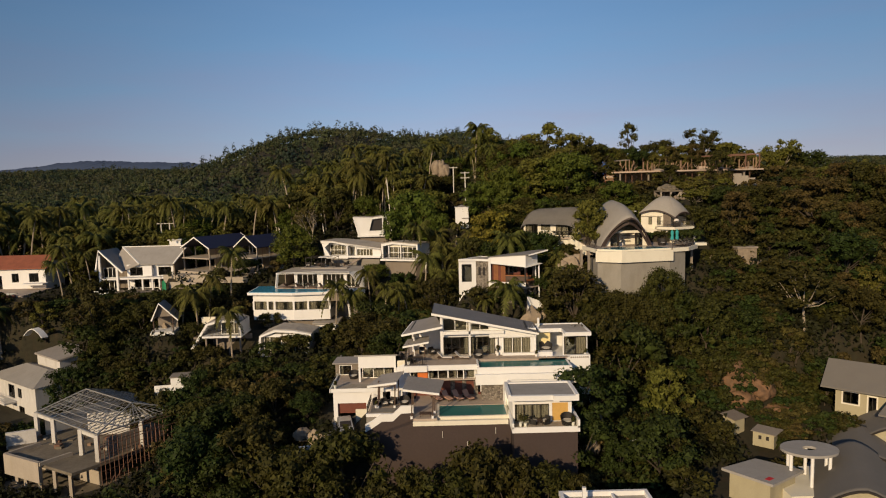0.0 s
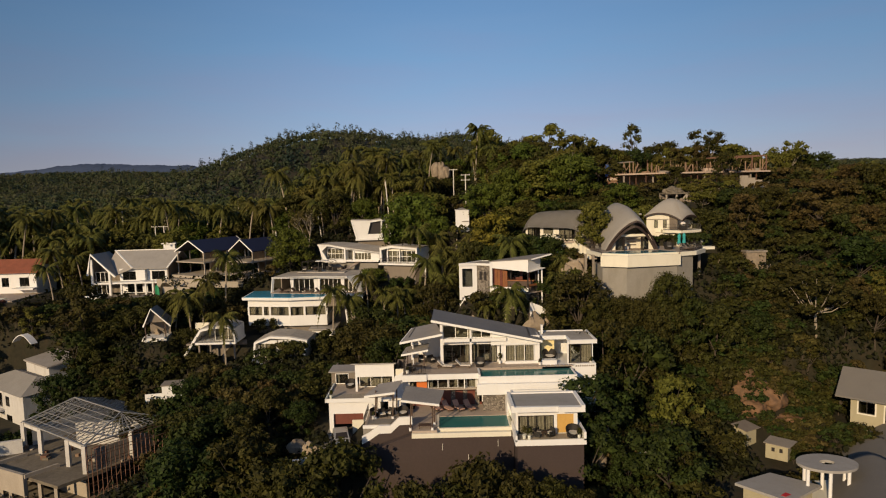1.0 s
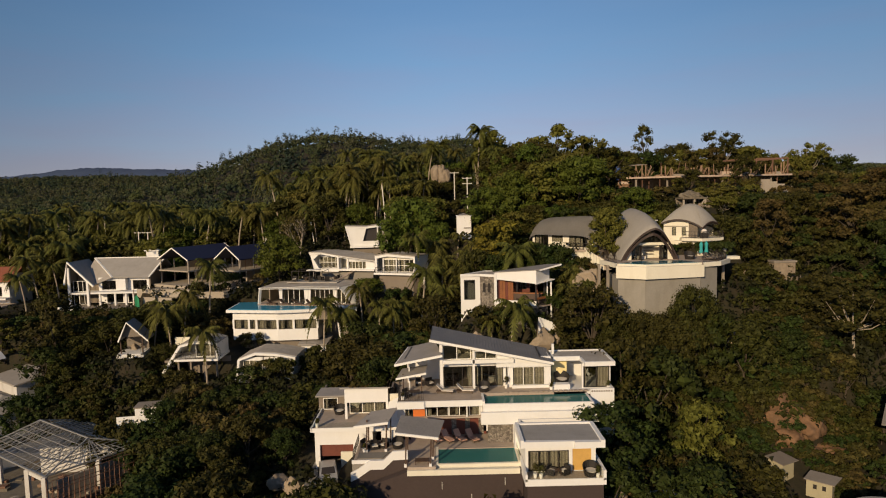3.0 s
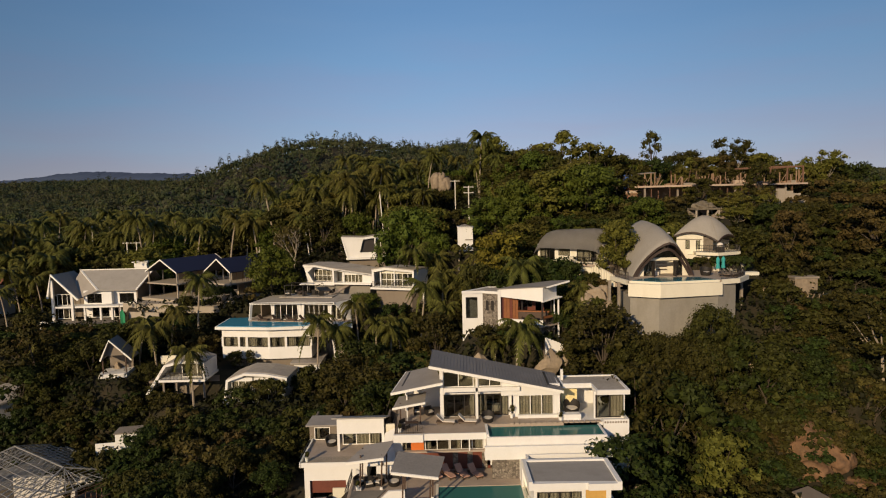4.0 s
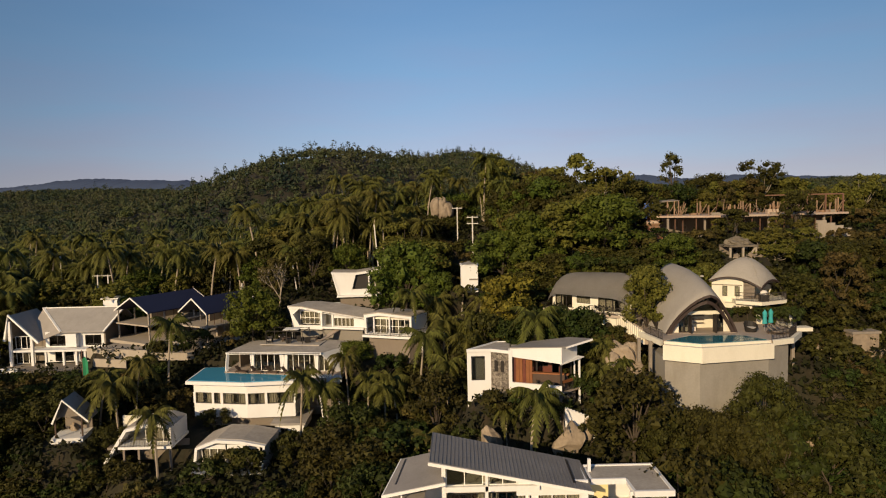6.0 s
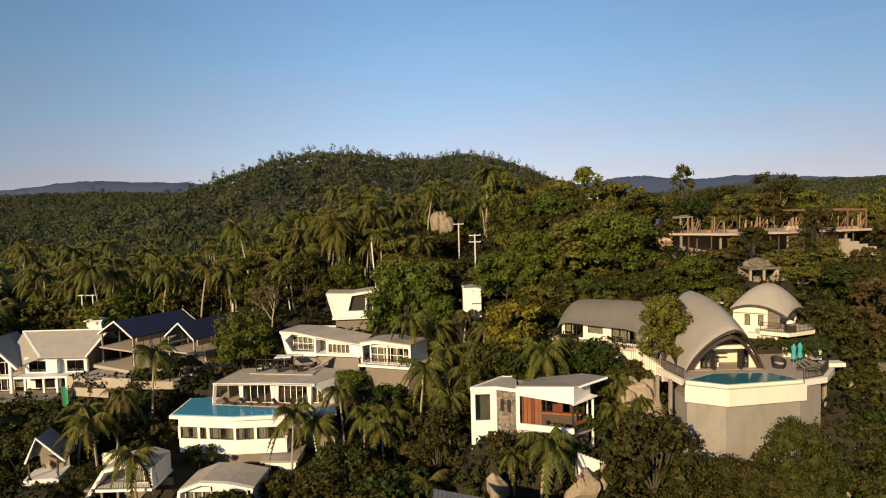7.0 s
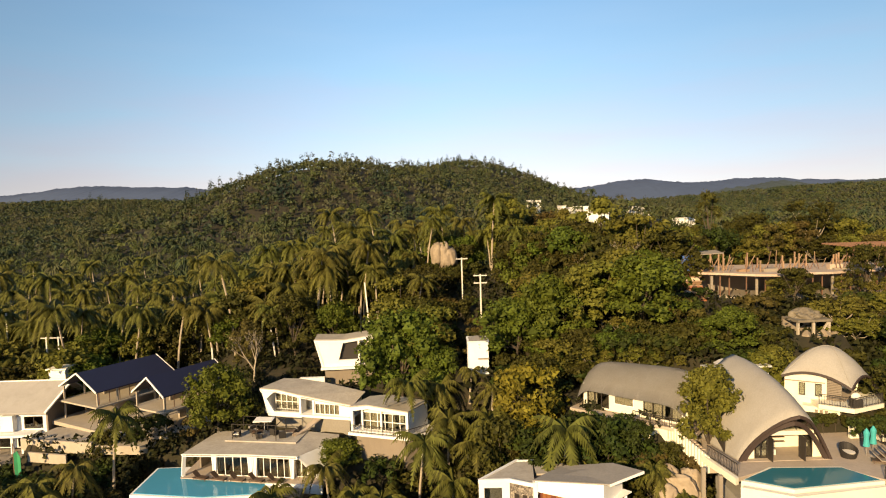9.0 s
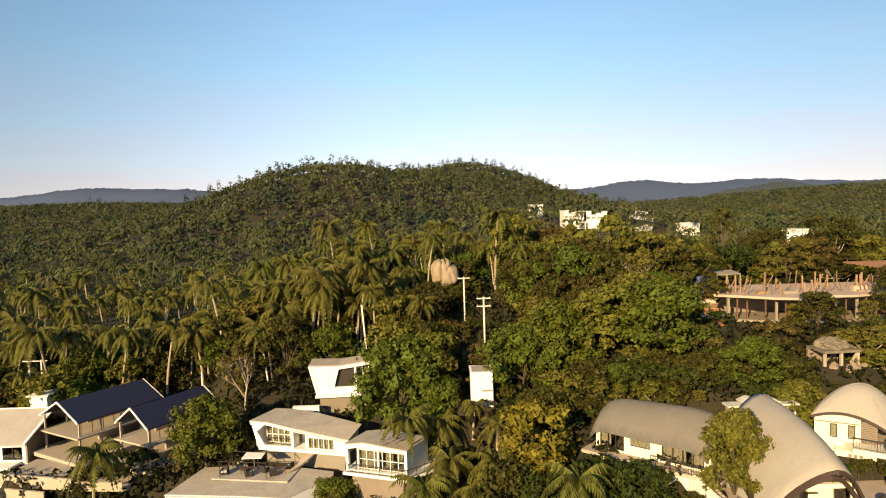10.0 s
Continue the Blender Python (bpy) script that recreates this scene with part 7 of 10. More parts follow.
def bungalow():
    v = thing("shell_bungalow", (13.9, 106.1, 31.6), -41, "long bungalow under a low rounded shingle shell roof", "house")
    P = lambda n, bm, m, label="", smooth=False: part(n, bm, m, v, label, smooth)
    bm = bmesh.new()
    n, m, L, D, H = 24, 12, 11.2, 6.6, 2.9
    rows = []
    for j in range(m + 1):
        b = -1 + 2 * j / m
        row = []
        for i in range(n + 1):
            a = -1 + 2 * i / n
            cap = max(0.0, 1 - abs(a) ** 5) ** 0.5 if a < 0 else 1 - 0.04 * a * a
            side = max(0.0, 1 - abs(b) ** 1.7) ** 0.75
            low = 1.75 - 1.9 * max(0, -a) ** 8 - 0.9 * max(0, a) ** 7
            row.append(bm.verts.new((L / 2 * a * (1 - 0.06 * b * b) + L / 2 - 0.5, D / 2 * b * (1 - (0.22 if a < 0 else 0.1) * a * a) + D / 2 - 0.7, low + H * cap * side * (0.9 + 0.1 * a))))
        rows.append(row)
    for r, s in zip(rows, rows[1:]):
        for k in range(n):
            bm.faces.new((r[k], r[k + 1], s[k + 1], s[k]))
    bmesh.ops.solidify(bm, geom=bm.faces[:], thickness=0.18)
    P("roof", bm, SHINGLE, "rounded grey-brown shell roof", True)
    P("front_wall", wall(0.6, 10.4, -0.2, 2.2, 0.4, 0.2, [(1.0, 3.2, 0, 1.95), (3.7, 5.6, 0.6, 1.9), (6.5, 9.9, 0, 1.95)]), CREAM)
    P("back_wall", boxes((0.6, 10.4, 5.2, 5.4, -0.2, 2.4)), CREAM)
    P("end_wall", boxes((0.6, 0.8, 0.6, 5.2, -0.2, 2.2)), CREAM)
    P("end_wall", boxes((10.2, 10.4, 0.6, 5.2, -0.2, 1.9)), CREAM)
    window(v, 1.0, 3.2, 0.0, 1.95, 0.35, 3, curtain=((0.0, 0.4),))
    window(v, 3.7, 5.6, 0.6, 1.9, 0.35, 1, FASCIA, curtain=((0.0, 1.0),))
    window(v, 6.5, 9.9, 0.0, 1.95, 0.35, 4, curtain=((0.0, 0.55), (0.7, 1.0)))
    P("terrace", boxes((-0.2, 11.6, -0.9, 6.0, -0.5, -0.2)), PAVING)
    railing(v, [(6.0, -0.8, -0.2), (11.5, -0.8, -0.2), (11.5, 4.0, -0.2)], 0.9, 0.2)
    P("base", boxes((1.0, 11.0, -0.4, 5.0, -3.5, -0.5)), CREAM)
    P("end_arch", boxes((11.2, 11.3, 1.4, 1.6, -0.2, 2.6)), ARCHWOOD)
    P("end_glass", boxes((10.5, 10.56, 1.4, 4.4, -0.1, 2.3)), DARKFRAME)
    v.scale = (1.06, 0.98, 0.98)


bungalow()
e = thing("garden_stair", (0, 0, 0), 0, "white outside stair winding down between boulders", "stairs")
for k in range(14):
    part("step", boxes((20.95 + 0.12 * k, 21.95 + 0.12 * k, 99.2 - 0.36 * k, 99.6 - 0.36 * k, 30.2 - 0.09 * k, 31.1 - 0.09 * k)), PAVING, e)
    part("parapet_block", boxes((20.8 + 0.12 * k, 20.95 + 0.12 * k, 99.2 - 0.36 * k, 99.62 - 0.36 * k, 30.2 - 0.09 * k, 31.6 - 0.09 * k)), CREAM, e)
settle(e, 21.5, 97, 29)
e = thing("roof_pergola", (0, 0, 0), 0, "weathered white pergola with sagging slabs behind the shell villa", "pergola")
for k in range(9):
    x = 27.4 + 0.72 * k
    part("post", boxes((x, x + 0.11, 106.0, 106.11, 31.0, 34.75 + (0.35 if 28.4 < x < 31.4 else 0.05))), WHITE, e)
part("roof", boxes((26.8, 29.0, 105.6, 107.0, 34.8, 34.95)), STAINED, e)
part("roof", boxes((31.2, 33.4, 105.6, 107.0, 34.85, 35.0)), STAINED, e)
part("roof", bent([Vector((28.2 + 0.3 * k, 106.5, 35.1 + 0.35 * math.sin(k * math.pi / 6) ** 2)) for k in range(13)], 1.3, 0.12), STAINED, e, "sagging weathered slab")
part("back_wall", boxes((27.4, 33.2, 107.4, 107.6, 31.0, 34.6)), GREYWALL, e)
settle(e, 31, 106, 31)


# ---- building site on the ridge ----
def building_site():
    v = thing("building_site", (0, 0, 0), 0, "unfinished concrete villa with timber-formed columns and props", "building")
    P = lambda n, bm, m, label="": part(n, bm, m, v, label)
    front = [(37.6, 131.5), (40.5, 129.6), (43.5, 127.2), (46.5, 126.2), (49.5, 127.6), (53.5, 127.4), (57.5, 128.6), (62, 129.2), (68, 130.5)]
    P("slab", prism(bmesh.new(), front + [(68, 139), (38, 140)], 41.2, 41.5), PINK, "dusty pinkish floor slab with a wavy edge")
    P("lower_slab", prism(bmesh.new(), [(38.5, 131.5), (48, 127.5), (67, 130), (67, 139), (38.5, 139.5)], 37.9, 38.3), RAWCON)
    P("back_wall", boxes((39, 67, 136, 136.3, 38.3, 41.05)), GREYWALL)
    r = random.Random(5)
    for k in range(26):
        x = 38.2 + 1.15 * k + r.uniform(-0.2, 0.2)
        y = 129.5 + r.uniform(0, 6.5) if 2 < k < 25 else 132
        h = r.uniform(1.3, 2.4)
        P("column", boxes((x, x + 0.17, y, y + 0.17, 41.5, 41.5 + h)), FORMWOOD)
        if k % 3 < 2:
            bm = bmesh.new()
            beam(bm, (x + 0.15, y, 41.5), (x + 1.3, y + 0.3, 41.5 + h * 0.8), 0.08)
            P("prop", bm, FORMWOOD)
    for k in range(22):
        x = 39 + 1.25 * k
        P("lower_column", boxes((x, x + (0.3 if k % 4 == 0 else 0.09), 130.6 if x < 42 or x > 60 else 128.4, 130.9 if x < 42 or x > 60 else 128.6, 38.3, 41.05)), RAWCON if k % 4 == 0 else SCAFF)
    for k in range(9):
        P("roof_beam", boxes((58.5, 67.5, 131.0 + 0.9 * k, 131.12 + 0.9 * k, 44.3, 44.5)), SCAFF)
    for x in (58.5, 61.5, 64.5, 67.3):
        P("roof_post", boxes((x, x + 0.2, 131, 131.2, 41.5, 44.3)), SCAFF)
    P("shed_roof", plate(bmesh.new(), [(36.5, 134, 43.6), (42, 133.4, 43.9), (42, 136.4, 44.1), (36.5, 136.8, 43.8)], 0.1), RAWCON, "flat roof of the site shed")
    P("tarpaulin", boxes((36.3, 38.0, 133.8, 134.0, 41.0, 43.6)), BLUETARP, "blue tarpaulin screen")
    for k in range(9):
        x = 34.3 + 0.28 * k
        P("earth_step", prism(bmesh.new(), [(x, 127.0 + 0.75 * k), (37.2 + 0.12 * k, 126.6 + 0.75 * k), (37.4 + 0.12 * k, 134), (x + 0.3, 134)], 34.0, 37.2 + 0.5 * k), (EARTH, PINK, REDEARTH)[k % 3], "stepped red earth bank")
        P("plank", boxes((x + 0.3, x + 2.2, 126.95 + 0.75 * k, 127.1 + 0.75 * k, 37.2 + 0.5 * k, 37.34 + 0.5 * k)), FORMWOOD)
    for k in range(40):
        x, y = 39 + 27 * r.random(), 129.5 + 4 * r.random()
        h = r.uniform(0.6, 2.6)
        bm = bmesh.new()
        beam(bm, (x, y, 41.5), (x + r.uniform(-0.7, 0.7), y, 41.5 + h), 0.07)
        P("prop", bm, FORMWOOD if k % 2 else SCAFF)
    for k in range(12):
        x, y = 40 + 25 * r.random(), 128.9 + 2.5 * r.random()
        P("building_block", boxes((x, x + r.uniform(0.6, 1.8), y, y + 0.8, 41.5, 41.5 + r.uniform(0.2, 0.7))), (FORMWOOD, PINK, RAWCON)[k % 3])
    settle(v, 52, 132, 38)
    v.location = (50.0, 130.0, 38.4)
    w = thing("site_shelter", (41.7, 112.9, 36.7), 4, "rough concrete shelter heaped with rubble on the bank", "shelter")
    part("roof", boxes((-2.0, 2.0, -0.4, 2.6, 1.2, 1.45)), DIRTY, w)
    for x in (-1.9, -0.1, 1.7):
        part("column", boxes((x, x + 0.24, -0.2, 0.05, -1.4, 1.2)), NEWCON, w)
    bm = bmesh.new()
    beam(bm, (1.75, -0.1, 1.15), (1.0, -0.1, 0.1), 0.18)
    part("brace", bm, NEWCON, w)
    part("back_wall", boxes((-2.0, 2.0, 2.3, 2.6, -1.4, 1.2)), GREYWALL, w)
    bm = bmesh.new()
    bmesh.ops.create_icosphere(bm, subdivisions=4, radius=1)
    for q in bm.verts:
        f = 1 + 0.3 * noise.noise(q.co * 2.3) + 0.12 * noise.noise(q.co * 7)
        q.co = Vector((0.1 + 1.75 * q.co.x * f, 1.5 + 1.4 * q.co.y * f, 1.45 + max(-0.02, q.co.z) * 1.0 * f))
    part("rubble_heap", bm, DIRTY, w, "heap of pale rubble on the slab")


building_site()
e = thing("stepped_wall", (57.0, 121.5, 35.4), 12, "pale stepped block wall beside the building site", "wall")
for k in range(4):
    part("wall_block", boxes((1.5 * k, 1.5 * k + 1.46, 0.0, 0.5, -1.0, 5.5 - 0.42 * k)), NEWCON, e)
part("wall_block", boxes((6.0, 6.5, 0.0, 3.0, -1.0, 3.6)), NEWCON, e)
e = thing("ridge_house", (97.0, 141.0, 36.0), 0, "low cream flat-roofed house at the far end of the ridge", "house")
part("wall", wall(-4.0, 6.0, -2.0, 2.0, 0.0, 0.3, [(-2.6, -1.2, 0.4, 1.6), (1.2, 3.4, 0.2, 1.7)]), WHITE, e)
each("wall", WHITE, e, (-4.0, -3.7, 0.3, 5.0, -2.0, 2.0), (5.7, 6.0, 0.3, 5.0, -2.0, 2.0))
part("roof", boxes((-5.0, 6.6, -0.9, 5.2, 2.0, 2.25)), RAWCON, e)
part("upper_wall", boxes((-2.0, 2.4, 1.2, 4.2, 2.25, 3.3)), CREAM, e)
part("upper_roof", boxes((-2.4, 2.8, 0.8, 4.5, 3.3, 3.45)), RAWCON, e)
e = thing("retaining_block", (0, 0, 0), 0, "weathered tan stone wall block in the bushes", "wall")
part("block", boxes((46.0, 48.9, 96.0, 97.4, 26.6, 29.3)), ROCK, e)
part("coping", boxes((45.85, 49.05, 95.85, 97.5, 29.3, 29.55)), RAWCON, e)
settle(e, 47.5, 96.7, 27)
for k, (x, y, z, sx, sy, sz) in enumerate(((49.6, 96.0, 26.9, 0.9, 0.7, 0.9), (41.6, 94.4, 26.8, 0.9, 0.8, 1.6), (42.8, 94.8, 26.4, 0.9, 0.8, 1.1), (54.6, 96.2, 27.0, 1.5, 1.0, 0.9), (51.6, 95.6, 26.5, 1.1, 0.9, 0.8))):
    boulder(x, y, z, sx, sy, sz, k + 51)

# pale rubble below the shelter
for k, (x, y, r) in enumerate(((40.6, 112.2, 0.7), (42.4, 111.8, 0.9), (43.8, 112.4, 0.6), (41.4, 111.0, 0.5), (44.6, 113.6, 0.8))):
    boulder(x, y, float(height(x, y)) + 0.1, r, r * 0.9, r * 0.7, 40 + k, "pale broken rubble block on the cleared slope")

# ---- houses on the left ----
def gable_roof(x0, x1, y0, y1, eave, ridge, ridge_at=0.5, over=0.4, thick=0.18):
    """Two roof planes with the ridge along x."""
    ym = y0 + (y1 - y0) * ridge_at
    a = plate(bmesh.new(), [(x0 - over, y0 - over, eave), (x1 + over, y0 - over, eave), (x1 + over, ym, ridge), (x0 - over, ym, ridge)], thick)
    b = plate(bmesh.new(), [(x0 - over, ym, ridge), (x1 + over, ym, ridge), (x1 + over, y1 + over, eave), (x0 - over, y1 + over, eave)], thick)
    return a, b


def hip_roof(x0, x1, y0, y1, eave, ridge, over=0.6):
    bm = bmesh.new()
    x0, x1, y0, y1 = x0 - over, x1 + over, y0 - over, y1 + over
    d = (y1 - y0) / 2
    v = [bm.verts.new(p) for p in ((x0, y0, eave), (x1, y0, eave), (x1, y1, eave), (x0, y1, eave), (x0 + d, y0 + d, ridge), (x1 - d, y0 + d, ridge))]
    for f in ((0, 1, 5, 4), (1, 2, 5), (2, 3, 4, 5), (3, 0, 4)):
        bm.faces.new([v[i] for i in f])
    bm.faces.new([v[i] for i in (3, 2, 1, 0)])
    return bm


def gabled_house():
    v = thing("gabled_house", (0, 0, 0), 0, "white modern house with steep grey gabled roofs and a terrace", "house")
    P = lambda n, bm, m, label="": part(n, bm, m, v, label)
    # gable that faces the valley
    P("roof", shell([(-68.9, 24.6), (-68.0, 28.6), (-63.6, 24.3)], 127.4, 134.5, 0.16), GREYROOF, "steep grey roof")
    P("bargeboard", shell([(-69.05, 24.5), (-68.05, 28.8), (-63.4, 24.2)], 127.1, 127.4, 0.34), FASCIA)
    P("post", boxes((-68.3, -67.9, 127.3, 127.7, 19.8, 27.6)), WHITE)
    P("post", boxes((-64.9, -64.5, 127.3, 127.7, 20.4, 25.0)), WHITE)
    P("back_wall", prism(bmesh.new(), [(-68.2, 130.5), (-64, 130.5), (-64, 130.8), (-68.2, 130.8)], 20.5, [27.5, 24.4, 24.4, 27.5]), GREYWALL)
    window(v, -67.9, -64.9, 20.6, 22.4, 128.4, 3, FASCIA)
    window(v, -67.9, -65.2, 23.0, 25.0, 128.4, 3, FASCIA)
    P("balcony", boxes((-68.2, -64.4, 127.5, 130.5, 22.6, 22.9)), WHITE)
    # long wing
    P("roof", plate(bmesh.new(), [(-60.4, 128.0, 25.7), (-53.5, 128.0, 25.6), (-52.4, 133.0, 28.8), (-65.9, 133.0, 28.8)], 0.18), LIGHTROOF, "pale grey roof slope")
    P("roof", plate(bmesh.new(), [(-65.9, 133.0, 28.8), (-52.4, 133.0, 28.8), (-52.6, 138.4, 25.4), (-65.9, 138.4, 25.4)], 0.18), LIGHTROOF)
    P("roof", plate(bmesh.new(), [(-63.9, 128.6, 24.4), (-60.45, 128.1, 25.68), (-65.95, 133.0, 28.76), (-66.4, 131.5, 26.9)], 0.16), GREYROOF, "grey valley slope")
    for foot, head in (((-60.3, 127.9, 25.68), (-65.95, 133.0, 28.86)), ((-53.45, 127.9, 25.6), (-52.3, 133.0, 28.86))):
        bm = bmesh.new()
        beam(bm, foot, head, 0.32, 0.18)
        P("bargeboard", bm, FASCIA)
    bm = bmesh.new()
    beam(bm, (-66.0, 133.0, 28.84), (-52.3, 133.0, 28.84), 0.14)
    P("ridge_cap", bm, FASCIA)
    P("front_wall", wall(-63.4, -53.8, 20.6, 25.5, 128.9, 0.25, [(-62.8, -60.2, 23.2, 24.9), (-59.4, -58.2, 23.4, 24.9), (-57.0, -54.4, 23.2, 24.9), (-62.0, -59.0, 20.7, 22.6), (-58.0, -54.2, 20.7, 22.6)]), WHITE)
    P("end_wall", prism(bmesh.new(), [(-53.9, 129), (-53.65, 129), (-53.65, 137.5), (-53.9, 137.5)], 20.6, [25.6, 25.6, 25.6, 25.6]), GREYWALL)
    P("end_gable", plate(bmesh.new(), [(-53.9, 128.8, 25.8), (-53.66, 128.8, 25.8), (-53.66, 133.1, 28.5), (-53.9, 133.1, 28.5)], 3.0), GREYWALL)
    P("back_wall", boxes((-63.4, -53.8, 136.5, 136.7, 20.6, 25.5)), GREYWALL)
    for x0, x1, z0, z1 in ((-62.8, -60.2, 23.2, 24.9), (-59.4, -58.2, 23.4, 24.9), (-57.0, -54.4, 23.2, 24.9), (-62.0, -59.0, 20.7, 22.6), (-58.0, -54.2, 20.7, 22.6)):
        window(v, x0, x1, z0, z1, 128.95, 2, curtain=())
    P("dormer", boxes((-59.6, -57.9, 127.9, 128.8, 23.2, 25.3)), WHITE)
    P("veranda_roof", boxes((-63.8, -54.6, 126.6, 128.9, 22.75, 23.05)), WHITE)
    for x in (-62.4, -59.6, -57.6, -56.2):
        P("veranda_post", boxes((x, x + 0.3, 126.8, 127.1, 20.5, 22.75)), WHITE)
    P("terrace", boxes((-69, -54, 123.5, 129, 19.9, 20.4)), RAWCON, "pale concrete terrace")
    P("terrace_wall", boxes((-68, -64.5, 123.2, 123.5, 19.6, 21.0)), WHITE)
    P("lower_wall", boxes((-70, -61.5, 121.0, 122.0, 16.0, 18.3)), GREYWALL)
    P("tank", boxes((-57.0, -54.6, 135.0, 137.5, 28.2, 29.8)), WHITE, "white roof-top tank house")
    P("tank_roof", boxes((-57.3, -54.3, 134.7, 137.8, 29.8, 29.95)), FASCIA)
    settle(v, -61, 130, 20)


gabled_house()


def frame_house(x, y, z, turn, L, W, label):
    """A two-storey concrete frame under a steep navy roof."""
    v = thing("unfinished_house", (x, y, z), turn, label, "house", "unfinished houses with navy roofs")
    P = lambda n, bm, m, label="": part(n, bm, m, v, label)
    h = 4.6
    P("roof", plate(bmesh.new(), [(0, W, h), (L, W, h), (L, W / 2, h + 2.2), (0, W / 2, h + 2.2)][::1], 0.14), BLUEROOF, "navy blue roof slope")
    P("roof", plate(bmesh.new(), [(0, 0, h), (L, 0, h), (L, W / 2, h + 2.2), (0, W / 2, h + 2.2)], 0.14), BLUEROOF, "navy blue roof slope")
    for x0 in (-0.12, L):
        for y0 in (0, W):
            P("bargeboard", plate(bmesh.new(), [(x0, y0, h + 0.02), (x0 + 0.12, y0, h + 0.02), (x0 + 0.12, W / 2, h + 2.25), (x0, W / 2, h + 2.25)], 0.22), FASCIA)
    n = max(3, int(L / 3))
    for k in range(n + 1):
        for yy in (0.3, W - 0.6):
            P("column", boxes((0.25 + (L - 0.8) * k / n, 0.45 + (L - 0.8) * k / n, yy, yy + 0.2, 0, h - 0.1)), NEWCON)
    P("upper_slab", boxes((-0.2, L - 0.2, -0.1, W + 0.1, 2.4, 2.62)), NEWCON)
    P("ground_slab", boxes((-1.2, L + 0.5, -1.6, W + 0.5, -0.5, 0.0)), NEWCON)
    P("inner_wall", boxes((L * 0.45, L - 0.4, W * 0.55, W * 0.6, 0, 2.4)), NEWCON)
    P("inner_wall", boxes((L * 0.35, L - 0.4, W * 0.6, W * 0.65, 2.65, 4.3)), RAWCON)
    P("side_wall", boxes((L - 0.5, L - 0.3, 0.6, W - 0.4, 0, 2.3)), RAWCON)
    for k in range(7):
        P("slab_prop", boxes((0.8 + (L - 1.8) * k / 7, 0.87 + (L - 1.8) * k / 7, 0.8, 0.87, 2.65, h)), SCAFF)
    return v


frame_house(-45.5, 126.4, 24.0, 60, 12.2, 8.6, "unfinished two-storey concrete house under a navy gabled roof")
frame_house(-34.8, 122.3, 24.3, 60, 10.8, 6.4, "smaller unfinished concrete house under a navy gabled roof")
e = thing("forecourt", (0, 0, 0), 0, "rough concrete forecourt and low walls of the building plot", "terrace")
part("slab", prism(bmesh.new(), [(-53, 122.5), (-44, 120.5), (-37, 119.8), (-35, 122), (-40, 125), (-52, 128)], 22.5, 23.6), NEWCON, e)
part("wall", prism(bmesh.new(), [(-53.2, 122.3), (-43, 120.0), (-43, 120.3), (-53.2, 122.6)], 22.7, 24.1), NEWCON, e)
part("wall", prism(bmesh.new(), [(-51.6, 121.0), (-46, 119.6), (-46, 119.9), (-51.6, 121.3)], 21.6, 22.8), NEWCON, e)
settle(e, -44, 122, 23)
e = thing("debris_net", (-52.5, 119.8, 20.2), 8, "green debris net hung on a scaffold", "net")
part("net", prism(bmesh.new(), [(0, 0), (0.35, 0.1), (0.75, 0.0), (0.75, 0.06), (0.35, 0.16), (0, 0.06)], [-1.0, -0.8, -0.6, -0.6, -0.8, -1.0], [2.9, 3.2, 2.4, 2.4, 3.2, 2.9]), GREENNET, e)
part("scaffold_tube", boxes((-0.1, -0.02, 0, 0.08, -1.5, 4.2)), SCAFF, e)


